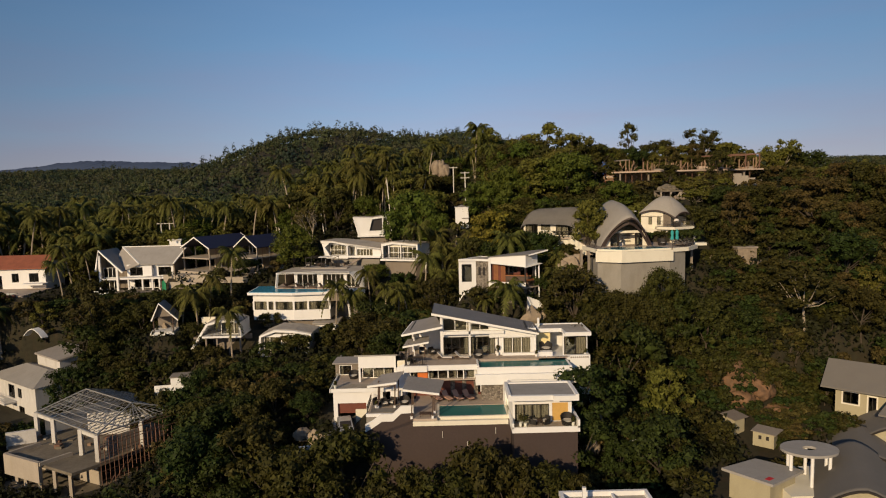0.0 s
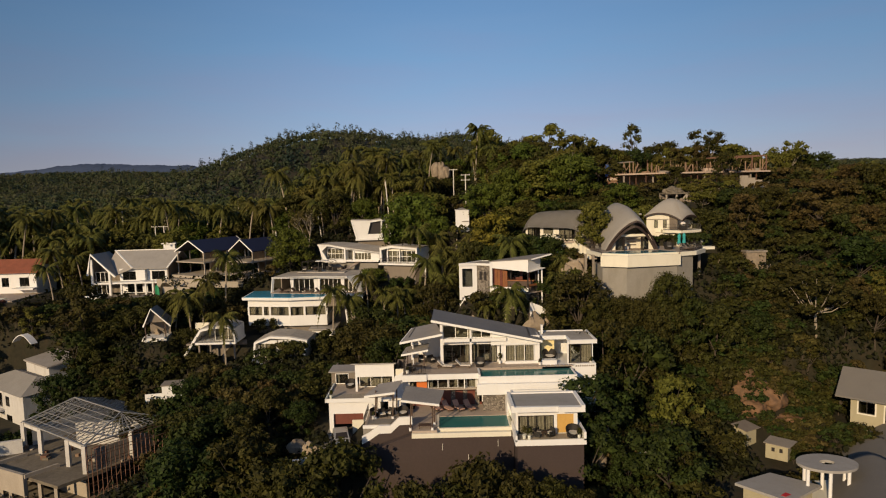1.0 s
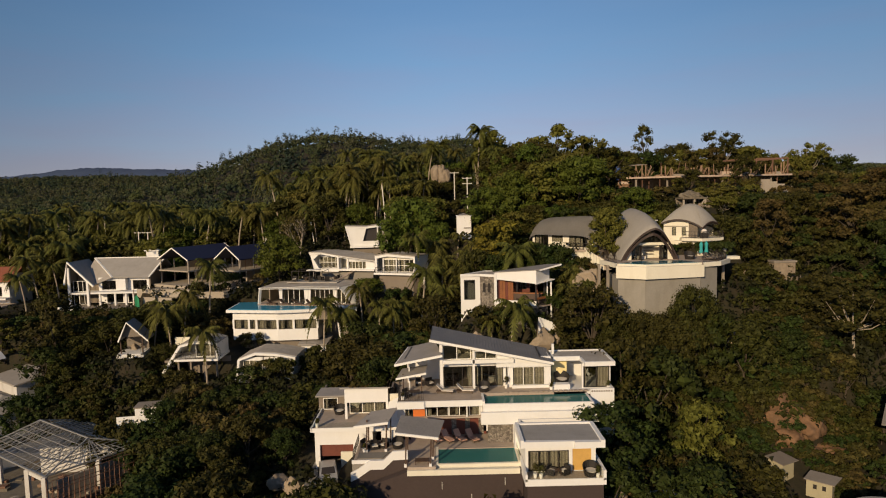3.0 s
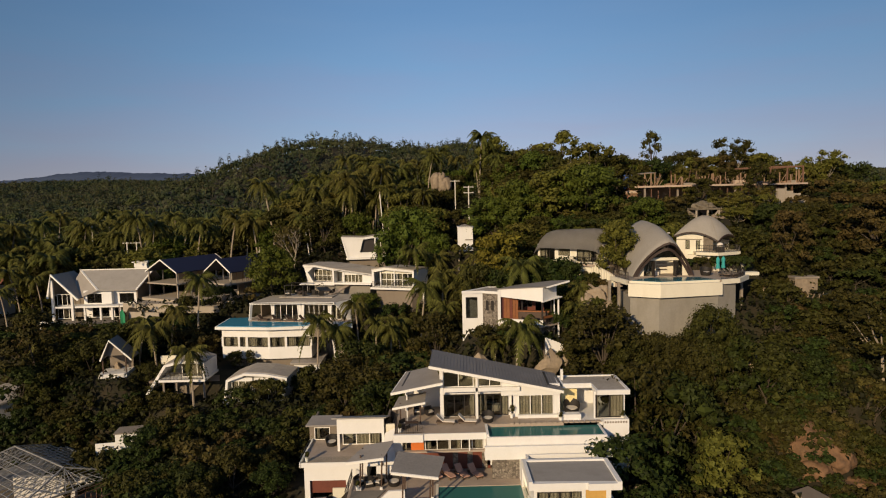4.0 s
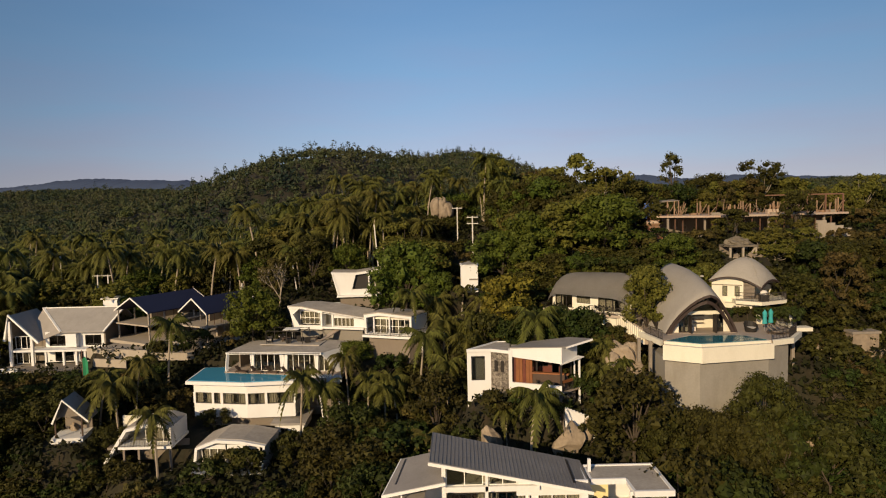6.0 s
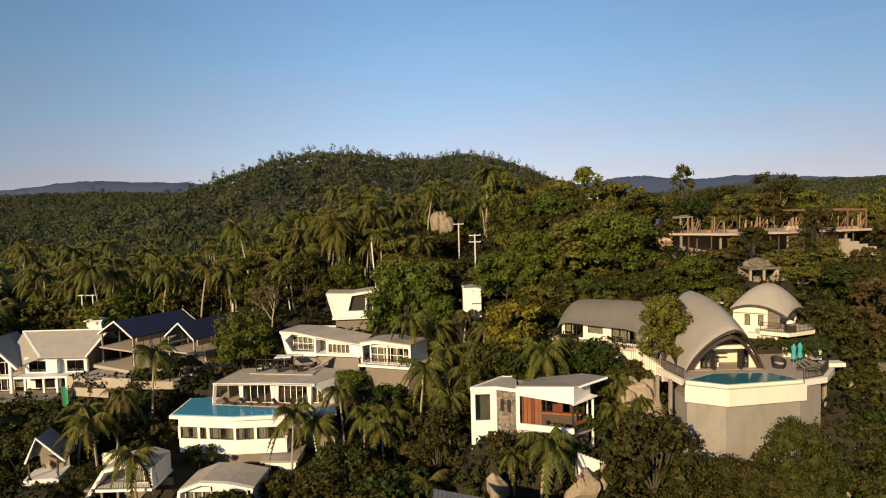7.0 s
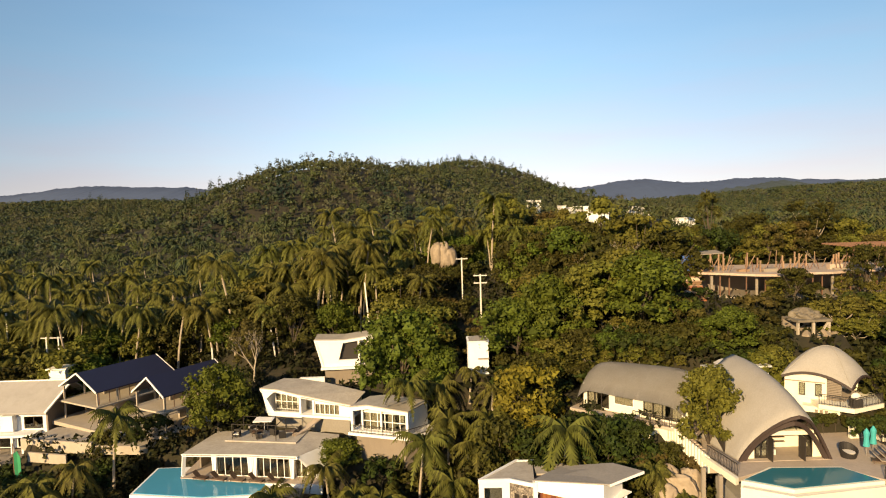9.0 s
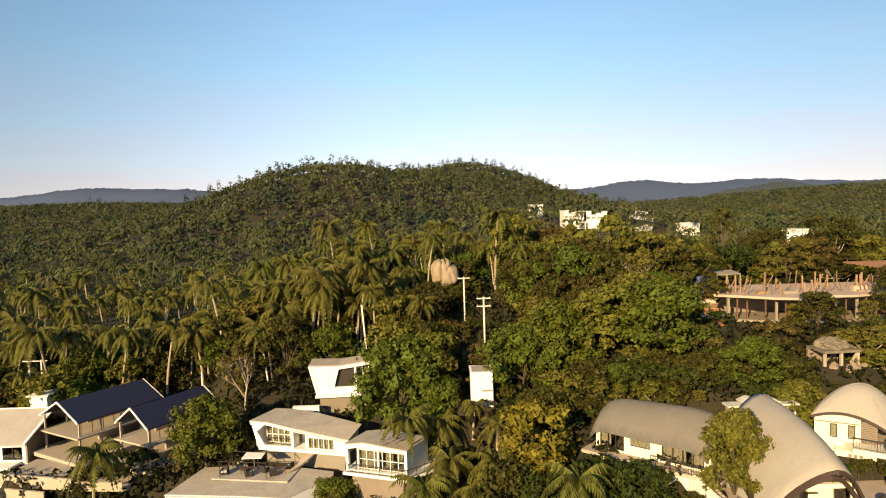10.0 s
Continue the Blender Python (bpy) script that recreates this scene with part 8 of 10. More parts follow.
def truss_house():
    v = thing("unfinished_villa", (0, 0, 0), 0, "unfinished white villa with an open steel roof frame and scaffolding", "house")
    P = lambda n, bm, m, label="": part(n, bm, m, v, label)
    A, B, C, D = (-58.8, 89.8), (-45.0, 80.4), (-37.9, 90.2), (-51.7, 99.6)
    mix = lambda p, q, t: (p[0] + (q[0] - p[0]) * t, p[1] + (q[1] - p[1]) * t)
    ez, rz = 8.55, 10.75
    r0, r1 = mix(mix(A, D, 0.5), mix(B, C, 0.5), 0.14), mix(mix(A, D, 0.5), mix(B, C, 0.5), 0.88)
    for p, q in ((A, B), (B, C), (C, D), (D, A)):
        bm = bmesh.new()
        beam(bm, (*p, ez), (*q, ez), 0.18)
        P("eaves_beam", bm, STEEL)
    bm = bmesh.new()
    beam(bm, (*r0, rz), (*r1, rz), 0.14)
    P("ridge_beam", bm, STEEL)
    for p, r in ((A, r0), (D, r0), (B, r1), (C, r1)):
        bm = bmesh.new()
        beam(bm, (*p, ez), (*r, rz), 0.14)
        P("hip_beam", bm, STEEL)
    for p, q, a, b in ((A, B, r0, r1), (D, C, r0, r1), (B, C, r1, r1), (A, D, r0, r0)):
        for k in range(1, 14):
            t = k / 14
            lo, hi = mix(p, q, t), mix(a, b, t)
            if a == b:
                f = 1 - abs(2 * t - 1)
                hi = mix(lo, a, f)
                top = ez + (rz - ez) * f
            else:
                f = min(1, t / 0.14, (1 - t) / 0.12)
                hi = mix(lo, hi, f)
                top = ez + (rz - ez) * f
            bm = bmesh.new()
            beam(bm, (*lo, ez), (*hi, top), 0.08)
            P("rafter", bm, STEEL)
    for j in range(1, 7):
        f = j / 7.5
        ring = [mix(A, r0, f), mix(B, r1, f), mix(C, r1, f), mix(D, r0, f)]
        for p, q in zip(ring, ring[1:] + ring[:1]):
            bm = bmesh.new()
            beam(bm, (*p, ez + (rz - ez) * f + 0.06), (*q, ez + (rz - ez) * f + 0.06), 0.06)
            P("purlin", bm, STEEL)
    for k in range(1, 14):
        t = k / 14
        p, q = mix(A, B, t), mix(D, C, t)
        bm = bmesh.new()
        beam(bm, (*p, ez), (*q, ez), 0.07)
        P("ceiling_joist", bm, STEEL)
        for f, g in ((0.2, 0.34), (0.34, 0.5), (0.66, 0.5), (0.8, 0.66)):
            if 0.14 < t < 0.88:
                a, b = mix(p, q, f), mix(p, q, g)
                bm = bmesh.new()
                beam(bm, (*a, ez), (*b, ez + (rz - ez) * (1 - abs(2 * g - 1)) - 0.05), 0.055)
                P("truss_web", bm, STEEL)
    P("floor_slab", prism(bmesh.new(), [(-61, 86.5), (-58.5, 83.2), (-46.6, 77.0), (-36.8, 89.8), (-51, 100.5)], 4.5, 4.9), DIRTY)
    P("low_slab", prism(bmesh.new(), [(-61, 82), (-47, 76), (-38, 88), (-52, 96)], 0.6, 0.9), DIRTY)
    P("lower_wall", prism(bmesh.new(), [(-58, 88), (-46, 82), (-45.8, 82.3), (-57.8, 88.3)], 0.9, 4.5), NEWCON)
    for (px, py), h in ((A, 8.5), (mix(A, B, 0.3), 8.5), (mix(A, B, 0.75), 8.5), (B, 8.5), (mix(B, C, 0.5), 8.5), (C, 8.5)):
        P("column", boxes((px - 0.25, px + 0.25, py - 0.25, py + 0.25, 4.9, h)), STAINED)
    for t in (0.05, 0.2, 0.45, 0.7, 0.95):
        px, py = mix((-58.4, 83.4), (-46.6, 77.2), t)
        P("lower_column", boxes((px - 0.2, px + 0.2, py, py + 0.4, 0.0, 4.5)), NEWCON)
    P("back_wall", prism(bmesh.new(), [mix(A, D, 0.1), mix(A, D, 0.95), mix(A, D, 0.95 + 0.02), mix(A, D, 0.1)][:2] + [(D[0] + 0.3, D[1] - 0.2), (A[0] + 0.9, A[1] + 0.4)], 4.9, 7.4), STAINED)
    P("cross_wall", prism(bmesh.new(), [mix(A, C, 0.35), mix(A, C, 0.85), mix(A, C, 0.85), mix(A, C, 0.35)][:2] + [mix((A[0], A[1] + 0.4), (C[0], C[1] + 0.4), 0.85), mix((A[0], A[1] + 0.4), (C[0], C[1] + 0.4), 0.35)], 4.9, 8.2), STAINED)
    P("side_wall", prism(bmesh.new(), [mix(B, C, 0.12), mix(B, C, 0.95), (C[0] - 0.4, C[1] + 0.2), (B[0] + 0.6, B[1] + 1.2)], 4.9, 7.6), RAWCON)
    P("parapet", prism(bmesh.new(), [(-61, 86.2), (-57.6, 87.6), (-57.8, 88), (-61.2, 86.6)], 4.5, 6.8), STAINED)
    P("basin_wall", prism(bmesh.new(), [(-59.0, 82.6), (-52.2, 79.2), (-52.0, 79.6), (-58.8, 83.0)], 2.6, 5.4), NEWCON)
    P("basin_wall", prism(bmesh.new(), [(-52.4, 79.3), (-52.0, 79.3), (-49.6, 82.6), (-50.0, 82.6)], 4.9, 5.4), NEWCON)
    P("basin_wall", prism(bmesh.new(), [(-59.0, 82.9), (-58.6, 82.9), (-56.2, 86.4), (-56.6, 86.4)], 4.9, 5.4), NEWCON)
    P("door_head", prism(bmesh.new(), [mix(A, B, 0.0), mix(A, B, 0.3), (mix(A, B, 0.3)[0], mix(A, B, 0.3)[1] + 0.4), (A[0], A[1] + 0.4)], 7.9, 8.5), STAINED)
    P("door_head", prism(bmesh.new(), [mix(A, B, 0.75), B, (B[0], B[1] + 0.4), (mix(A, B, 0.75)[0], mix(A, B, 0.75)[1] + 0.4)], 7.9, 8.5), STAINED)
    P("flat_roof", prism(bmesh.new(), [(-39.6, 90.6), (-36.4, 88.4), (-33.9, 91.6), (-37.2, 93.8)], 7.9, 8.15), STAINED)
    r = random.Random(3)
    for k in range(26):
        px, py = mix((-59.0, 86.4), (-40, 84), r.random()), r.uniform(0, 4)
        w = r.uniform(0.2, 0.9)
        P("builder_debris", boxes((px[0], px[0] + w, px[1] + py - 1, px[1] + py - 0.8 + w * 0.6, 4.9, 4.95 + r.uniform(0.05, 0.5))), (SCAFF, NEWCON, DIRTY, FORMWOOD)[k % 4])
    for k in range(22):
        t = k / 21
        px, py = mix((-44.2, 79.4), (-37.0, 89.4), t)
        P("scaffold_pole", boxes((px, px + 0.06, py, py + 0.06, 0.5, 8.2 + r.uniform(-0.4, 0.4))), SCAFF)
        px, py = mix((-43.3, 78.8), (-36.1, 88.8), t)
        P("scaffold_pole", boxes((px, px + 0.06, py, py + 0.06, 0.5, 7.4 + r.uniform(-0.8, 0.4))), SCAFF)
    for k in range(7):
        for off in (0, 0.85):
            bm = bmesh.new()
            beam(bm, (-44.2 + off, 79.4 - 0.6 * off, 1.5 + 1.2 * k), (-37.0 + off, 89.4 - 0.6 * off, 1.5 + 1.2 * k), 0.07)
            P("scaffold_rail", bm, SCAFF)
    for k in range(8):
        px, py = mix((-43.9, 79.0), (-36.6, 89.0), k / 7)
        bm = bmesh.new()
        beam(bm, (px, py, 1.0 + (k % 3) * 1.5), (px + 1.2, py + 1.1, 3.4 + (k % 3) * 1.5), 0.06)
        P("scaffold_brace", bm, SCAFF)
    settle(v, -48, 87, 1)


truss_house()

e = thing("villa_with_hip_roof", (0, 0, 0), 0, "weathered off-white house with a pale hipped roof and balconies", "house")
part("roof", hip_roof(-74, -58.6, 95.5, 103, 11.2, 12.8), SHINGLE, e, "pale grey-brown hipped roof")
part("wall", wall(-74, -58.6, 4.5, 11.2, 95.5, 0.3, [(-65, -63.6, 8.6, 10.2), (-68.5, -66.2, 8.2, 10.4), (-65, -63, 5.4, 7.2)]), STAINED, e)
each("wall", STAINED, e, (-58.9, -58.6, 95.8, 103, 4.5, 11.2), (-74, -73.7, 95.8, 103, 4.5, 11.2), (-73.7, -58.9, 102.7, 103, 4.5, 11.2))
for x0, x1, z0, z1 in ((-65, -63.6, 8.6, 10.2), (-68.5, -66.2, 8.2, 10.4), (-65, -63, 5.4, 7.2)):
    window(e, x0, x1, z0, z1, 95.55, 2)
part("balcony", boxes((-72, -65.6, 93.6, 95.5, 7.6, 7.9)), STAINED, e)
railing(e, [(-72, 93.7, 7.9), (-65.7, 93.7, 7.9)], 0.9, 0.2, FASCIA)
part("upper_roof", plate(bmesh.new(), [(-70, 100.5, 14.3), (-61.5, 100.5, 14.1), (-61, 106, 14.9), (-70, 106, 15.0)], 0.25), GREYROOF, e)
part("upper_wall", boxes((-70, -61.8, 100.9, 105.8, 11.0, 14.0)), STAINED, e)
settle(e, -66, 99, 5)
e.location, e.rotation_euler.z = (-68.4, 105.6, 3.3), radians(-35)
e = thing("curved_wall", (-71.5, 110.0, 15.2), -25, "curved white garden structure on the bank", "wall")
bm = vault(5.0, 1.2, 1.5, thick=0.15, n=12, m=2)
part("shell", bm, WHITE, e)

e = thing("red_roofed_house", (0, 0, 0), 0, "white house with a red tiled roof above a pool wall", "house")
a, b = gable_roof(-94, -77.2, 127.5, 134, 25.5, 27.8, 0.5, 0.7)
part("roof", a, REDROOF, e, "red tiled roof slope"), part("roof", b, REDROOF, e)
part("wall", wall(-94, -77.2, 20.5, 25.4, 127.5, 0.3, [(-92, -89.5, 23, 24.6), (-88, -86, 21, 24), (-84, -82.6, 22.6, 24.4), (-80.5, -78.6, 22.6, 24.4)]), WHITE, e)
for x0, x1, z0, z1 in ((-92, -89.5, 23, 24.6), (-88, -86, 21, 24), (-84, -82.6, 22.6, 24.4), (-80.5, -78.6, 22.6, 24.4)):
    window(e, x0, x1, z0, z1, 127.6, 2)
each("wall", WHITE, e, (-77.5, -77.2, 127.8, 134, 20.5, 26.6), (-94, -77.5, 133.7, 134, 20.5, 25.4))
part("porch", boxes((-81, -76.6, 125.4, 127.5, 22.2, 22.5)), WHITE, e)
part("terrace", boxes((-95, -76, 118.2, 127.5, 20.6, 21.3)), PAVING, e)
part("pool_water", boxes((-95, -79, 119, 121.5, 21.3, 21.34)), POOL, e)
part("pool_wall", boxes((-95, -77.2, 117.6, 118.2, 16, 21.5)), REDWOOD, e, "orange-brown pool retaining wall")
settle(e, -85, 128, 20)
e.location.x -= 2.0

# ---- houses in the lower right corner ----
e = thing("grey_roofed_house", (48.1, 74.4, 10.27), -42, "cream house with overlapping grey pitched roofs", "house")
a, b = gable_roof(-0.5, 12, 0, 6.6, 4.4, 6.9, 0.5, 0.9)
part("roof", a, DULLROOF, e, "grey tiled roof slope"), part("roof", b, DULLROOF, e)
part("wall", wall(0, 12, -1.5, 4.5, 0.3, 0.3, [(0.8, 2.4, 2.4, 3.8), (3.4, 4.2, 1.2, 3.6), (6.0, 7.2, 1.0, 3.4)]), OLIVEWALL, e)
part("end_wall", prism(bmesh.new(), [(0, 0.6), (0.3, 0.6), (0.3, 6.4), (0, 6.4)], -1.5, 4.9), OLIVEWALL, e)
window(e, 0.8, 2.4, 2.4, 3.8, 0.35, 2), window(e, 3.4, 4.2, 1.2, 3.6, 0.35, 2), window(e, 6.0, 7.2, 1.0, 3.4, 0.35, 2)
part("wing_roof", plate(bmesh.new(), [(5.0, -4.5, 3.2), (12, -4.5, 3.2), (12, 0.6, 5.6), (6.5, 0.6, 5.6)], 0.2), DULLROOF, e)
part("wing_wall", boxes((6.2, 12, -3.6, 0.2, -1.5, 3.2)), OLIVEWALL, e)
for x0, x1, z0, z1 in ((0.8, 2.4, 2.4, 3.8), (3.4, 4.2, 1.2, 3.6)):
    part("window_trim", wall(x0 - 0.16, x1 + 0.16, z0 - 0.16, z1 + 0.16, 0.24, 0.06, [(x0, x1, z0, z1)]), CREAM, e)
part("string_course", boxes((0.1, 6.0, 0.22, 0.3, 0.3, 0.5)), CREAM, e)


def ring_pavilion():
    e = thing("ring_pavilion", (36.9, 60.3, 9.8), 0, "white ring-shaped pergola on round columns", "pavilion")
    bm = bmesh.new()
    n = 32
    rings = []
    for r, z in ((2.75, 3.0), (2.75, 3.25), (0.7, 3.25), (0.7, 3.0)):
        rings.append([bm.verts.new((r * math.cos(k * math.tau / n), r * math.sin(k * math.tau / n) * 0.72, z)) for k in range(n)])
    for a, b in zip(rings, rings[1:] + rings[:1]):
        for k in range(n):
            bm.faces.new((a[k], a[(k + 1) % n], b[(k + 1) % n], b[k]))
    part("ring_roof", bm, LIGHTROOF, e, "pale ring roof")
    for k in range(6):
        a = k * math.tau / 6 + 0.3
        bm = bmesh.new()
        bar(bm, (2.1 * math.cos(a), 1.45 * math.sin(a), -2), (2.1 * math.cos(a), 1.45 * math.sin(a), 3.0), 0.16, 10)
        part("column", bm, WHITE, e)
    part("floor", boxes((-3.4, 3.4, -3.2, 3.2, -2.2, -0.1)), CREAM, e)


ring_pavilion()
e = thing("flat_roofed_house", (0, 0, 0), 0, "cream house with a white-edged flat roof", "house")
o = [(28.4, 60.8), (32.8, 62.8), (36.2, 59.8), (31.6, 56.9)]
part("roof", prism(bmesh.new(), o, 10.75, 11.0), LIGHTROOF, e, "dusty white flat roof")
part("wall", prism(bmesh.new(), [(29.2, 60.7), (32.6, 62.2), (35.3, 59.8), (31.7, 57.6)], 6.5, 10.75), OLIVEWALL, e)
part("roof_patch", prism(bmesh.new(), [(31.4, 58.1), (32.1, 58.6), (32.4, 58.2), (31.7, 57.8)], 11.0, 11.02), REDPAINT, e, "red patch on the roof")
settle(e, 31.5, 58, 8)
for k, (x, y, z, turn, w, L, h) in enumerate(((37.6, 52.6, 9.0, -28, 8.6, 12, 3.6), (44.4, 61.6, 9.4, -25, 6.8, 9, 2.2), (50.0, 66.0, 10.0, -25, 8.0, 9, 2.8))):
    e = thing("vaulted_house", (x, y, z), turn, "cream house under a low grey barrel-vaulted roof", "house", "vaulted houses at the foot of the slope")
    part("roof", vault(w, L, h, 0.6), DULLROOF, e, "grey barrel-vaulted roof", True)
    part("roof_edge", arch_rib(w + 0.05, h + 0.02, 0.62, 0.15, 0.2), DARKFRAME, e)
    part("front_wall", arch_wall(w - 0.4, h - 0.2, 0.5, 0.25), OLIVEWALL, e)
    part("base", boxes((-w / 2 + 0.2, w / 2 - 0.2, 0.5, L - 0.2, -3.0, 0.02)), OLIVEWALL, e)
e = thing("garden_shed", (36.2, 73.6, 9.6), 25, "tiny shed with a rusty sloping roof", "shed")
part("wall", boxes((-1, 1, 0, 2, -0.5, 2.0)), OLIVEWALL, e)
part("roof", plate(bmesh.new(), [(-1.3, -0.3, 2.1), (1.5, -0.3, 2.2), (1.5, 2.3, 2.5), (-1.3, 2.3, 2.4)], 0.08), GREYWALL, e)
e.scale = (0.85, 0.85, 0.75)
e = thing("pump_house", (37.2, 70.0, 9.4), -40, "small weathered cream outbuilding with two windows", "shed")
part("wall", wall(-1.6, 1.8, -0.5, 2.1, 0, 0.2, [(-0.7, -0.2, 0.8, 1.5), (0.5, 1.0, 0.8, 1.5)]), OLIVEWALL, e)
each("wall", OLIVEWALL, e, (-1.6, -1.4, 0.2, 2.6, -0.5, 2.1), (1.6, 1.8, 0.2, 2.6, -0.5, 2.1), (-1.4, 1.6, 2.4, 2.6, -0.5, 2.1))
part("roof", plate(bmesh.new(), [(-1.9, -0.3, 2.2), (2.1, -0.3, 2.1), (2.6, 3.0, 2.3), (-1.6, 3.0, 2.4)], 0.12), RAWCON, e)
for x in (-0.7, 0.5):
    part("pane", boxes((x, x + 0.5, 0.08, 0.1, 0.8, 1.5)), DARKFRAME, e)
e.scale = (0.66,) * 3
e = thing("parapet_house", (0, 0, 0), 0, "white flat-roofed house with a low parapet and chimney pipe", "house")
part("wall", boxes((10.9, 18.6, 47.5, 54.0, 8, 12.9)), WHITE, e)
part("roof", boxes((11.1, 18.4, 47.7, 53.8, 12.9, 12.92)), FLATROOF, e)
each("parapet", WHITE, e, (10.8, 11.1, 47.4, 54.1, 12.9, 13.35), (18.4, 18.7, 47.4, 54.1, 12.9, 13.35), (11.1, 18.4, 53.8, 54.1, 12.9, 13.35), (11.1, 18.4, 47.4, 47.7, 12.9, 13.35), (15.4, 15.6, 47.7, 53.8, 12.9, 13.2))
part("chimney", boxes((12.5, 12.8, 52.0, 52.3, 12.9, 14.6)), WHITE, e)
settle(e, 14.7, 51, 8)
e.location.z -= 1.0
e = thing("white_garden_wall", (20.4, 69.4, 8.6), 8, "broken white garden walls below the slope", "wall")
part("wall", boxes((0, 3.2, 0, 0.25, -1, 1.8)), WHITE, e)
part("wall", boxes((3.0, 6.0, 1.0, 1.25, -1, 1.2)), CREAM, e)
e = thing("driveway_wall", (-26.0, 74.0, 5.6), -47, "white curving wall along the driveway", "wall")
part("wall", boxes((0, 9.3, 0, 0.3, -3.5, 0.7)), WHITE, e)
e = thing("gate_wall", (-16.2, 66.8, 10.2), 20, "white gate wall at the side of the villa", "wall")
part("wall", boxes((0, 2.8, 0, 0.3, -1.5, 1.4)), WHITE, e)


# ---- poles ----
def power_pole(x, y, top, arms, lean=0.0, double=False):
    z = float(height(x, y)) - 0.8
    e = thing("power_pole", (x, y, z), 0, "pale concrete power pole with crossarms" if arms else "bare pale concrete pole", "pole", "power poles on the hill")
    bm = bmesh.new()
    for dx in ((0, 1.9) if double else (0,)):
        beam(bm, (dx, 0, 0), (dx + lean, 0, top - z), 0.19)
    part("post", bm, POLE, e)
    for k in range(arms):
        part("crossarm", boxes((lean - 0.9, lean + (2.8 if double else 0.9), -0.08, 0.08, top - z - 0.25 - 1.0 * k, top - z - 0.12 - 1.0 * k)), POLE, e)
        for dx in (-0.8, 0.0, 0.75):
            part("insulator", boxes((lean + dx, lean + dx + 0.08, -0.05, 0.05, top - z - 0.12 - 1.0 * k, top - z + 0.08 - 1.0 * k)), GREYWALL, e)
    return e


for row in ((3.8, 140.3, 44.0, 1, 0.0), (5.9, 128.8, 42.6, 2, 0.0), (19.5, 159.3, 48.5, 2, 0.0), (30.5, 180.0, 50.5, 1, 0.0), (-24.3, 137.2, 34.9, 0, -0.7), (-9.2, 132.7, 41.5, 0, -1.0),
            (-34.5, 139, 31.5, 0, 0.0), (-62.0, 143.0, 33.2, 1, 0.0, True), (-71.5, 148, 36.5, 0, 0.0), (-53.5, 150, 32.4, 2, 0.0)):
    power_pole(*row)


# ---- villas beyond the valley ----
def far_villa(x, y, z, w, h, seed):
    r = random.Random(seed)
    e = thing("distant_villa", (x, y, z), r.uniform(-15, 15), "white flat-roofed villa far off on the green hill", "villa", "villas on the far hill")
    n = 3 if w < 7 else 5
    for k in range(n):
        a, b = -w / 2 + w / n * k, -w / 2 + w / n * (k + 1) - 0.1
        hh, y = h * r.uniform(0.45, 1.0), r.uniform(-1.6, 1.6)
        holes = [(a + 0.35, b - 0.35, 0.9, min(2.4, hh - 0.4))]
        part("wall", wall(a, b, -5, hh, y, 0.4, holes), WHITE, e)
        part("body", boxes((a, b, y + 1.4, 7, -5, hh)), STAINED, e)
        part("roof", boxes((a - 0.2, b + 0.2, y - 0.5, 7.3, hh, hh + 0.25)), (FASCIA, FLATROOF)[k % 2], e)


for k, row in enumerate(((74, 400, 45.5, 12, 6), (88, 402, 44.5, 14, 6), (119, 430, 45.0, 6, 4.2), (125.5, 432, 45.5, 5.5, 4), (112, 400, 38.0, 9, 4), (138, 400, 37.8, 11, 4.5), (61, 450, 51.5, 7, 3.5), (152, 320, 38.0, 8, 3.6), (-131, 175, 36, 9, 5.5))):
    far_villa(*row, k)
# distance haze is mixed into the base colour of both backdrop materials
FARHILL = mat("haze_tinted_far_hill", (0.055, 0.082, 0.145), 1.0, 0.12, (0.004, 0.03))
NEARHAZE = mat("haze_tinted_wooded_hill", (0.045, 0.062, 0.06), 1.0, 0.3, (0.008, 0.06))


def far_ridge(y, x0, x1, crest, depth, material, label):
    """A long far ridge with an uneven wooded crest."""
    n = 420
    vs, fs = [], []
    for i in range(n + 1):
        x = x0 + (x1 - x0) * i / n
        t = i / n
        c = crest(t) + 7 * noise.noise(Vector((x * 0.01, y, 0))) + 4.5 * noise.noise(Vector((x * 0.05, y, 5))) + 4 * noise.noise(Vector((x * 0.13, y, 9)))
        vs += [(x, y - depth, -20), (x, y - depth * 0.4, crest(t) * 0.72), (x, y, c), (x, y + depth, -20)]
    for i in range(n):
        for k in range(3):
            fs.append([i * 4 + k, i * 4 + 4 + k, i * 4 + 5 + k, i * 4 + 1 + k])
    me = mesh_of("backdrop", vs, fs, material)
    for p in me.polygons:
        p.use_smooth = True
    tagged(new("backdrop", me), label, "hill", kind="structure")


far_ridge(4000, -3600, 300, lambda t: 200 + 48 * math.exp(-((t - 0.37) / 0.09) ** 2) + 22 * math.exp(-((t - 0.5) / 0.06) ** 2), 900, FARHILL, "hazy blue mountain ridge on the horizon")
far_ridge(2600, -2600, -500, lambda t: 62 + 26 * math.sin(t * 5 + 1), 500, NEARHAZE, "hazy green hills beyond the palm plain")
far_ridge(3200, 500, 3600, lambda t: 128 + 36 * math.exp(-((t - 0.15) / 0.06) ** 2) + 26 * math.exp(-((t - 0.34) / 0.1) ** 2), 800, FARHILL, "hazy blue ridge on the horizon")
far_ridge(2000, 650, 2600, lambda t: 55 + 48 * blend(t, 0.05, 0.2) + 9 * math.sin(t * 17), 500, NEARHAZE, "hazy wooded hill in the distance")

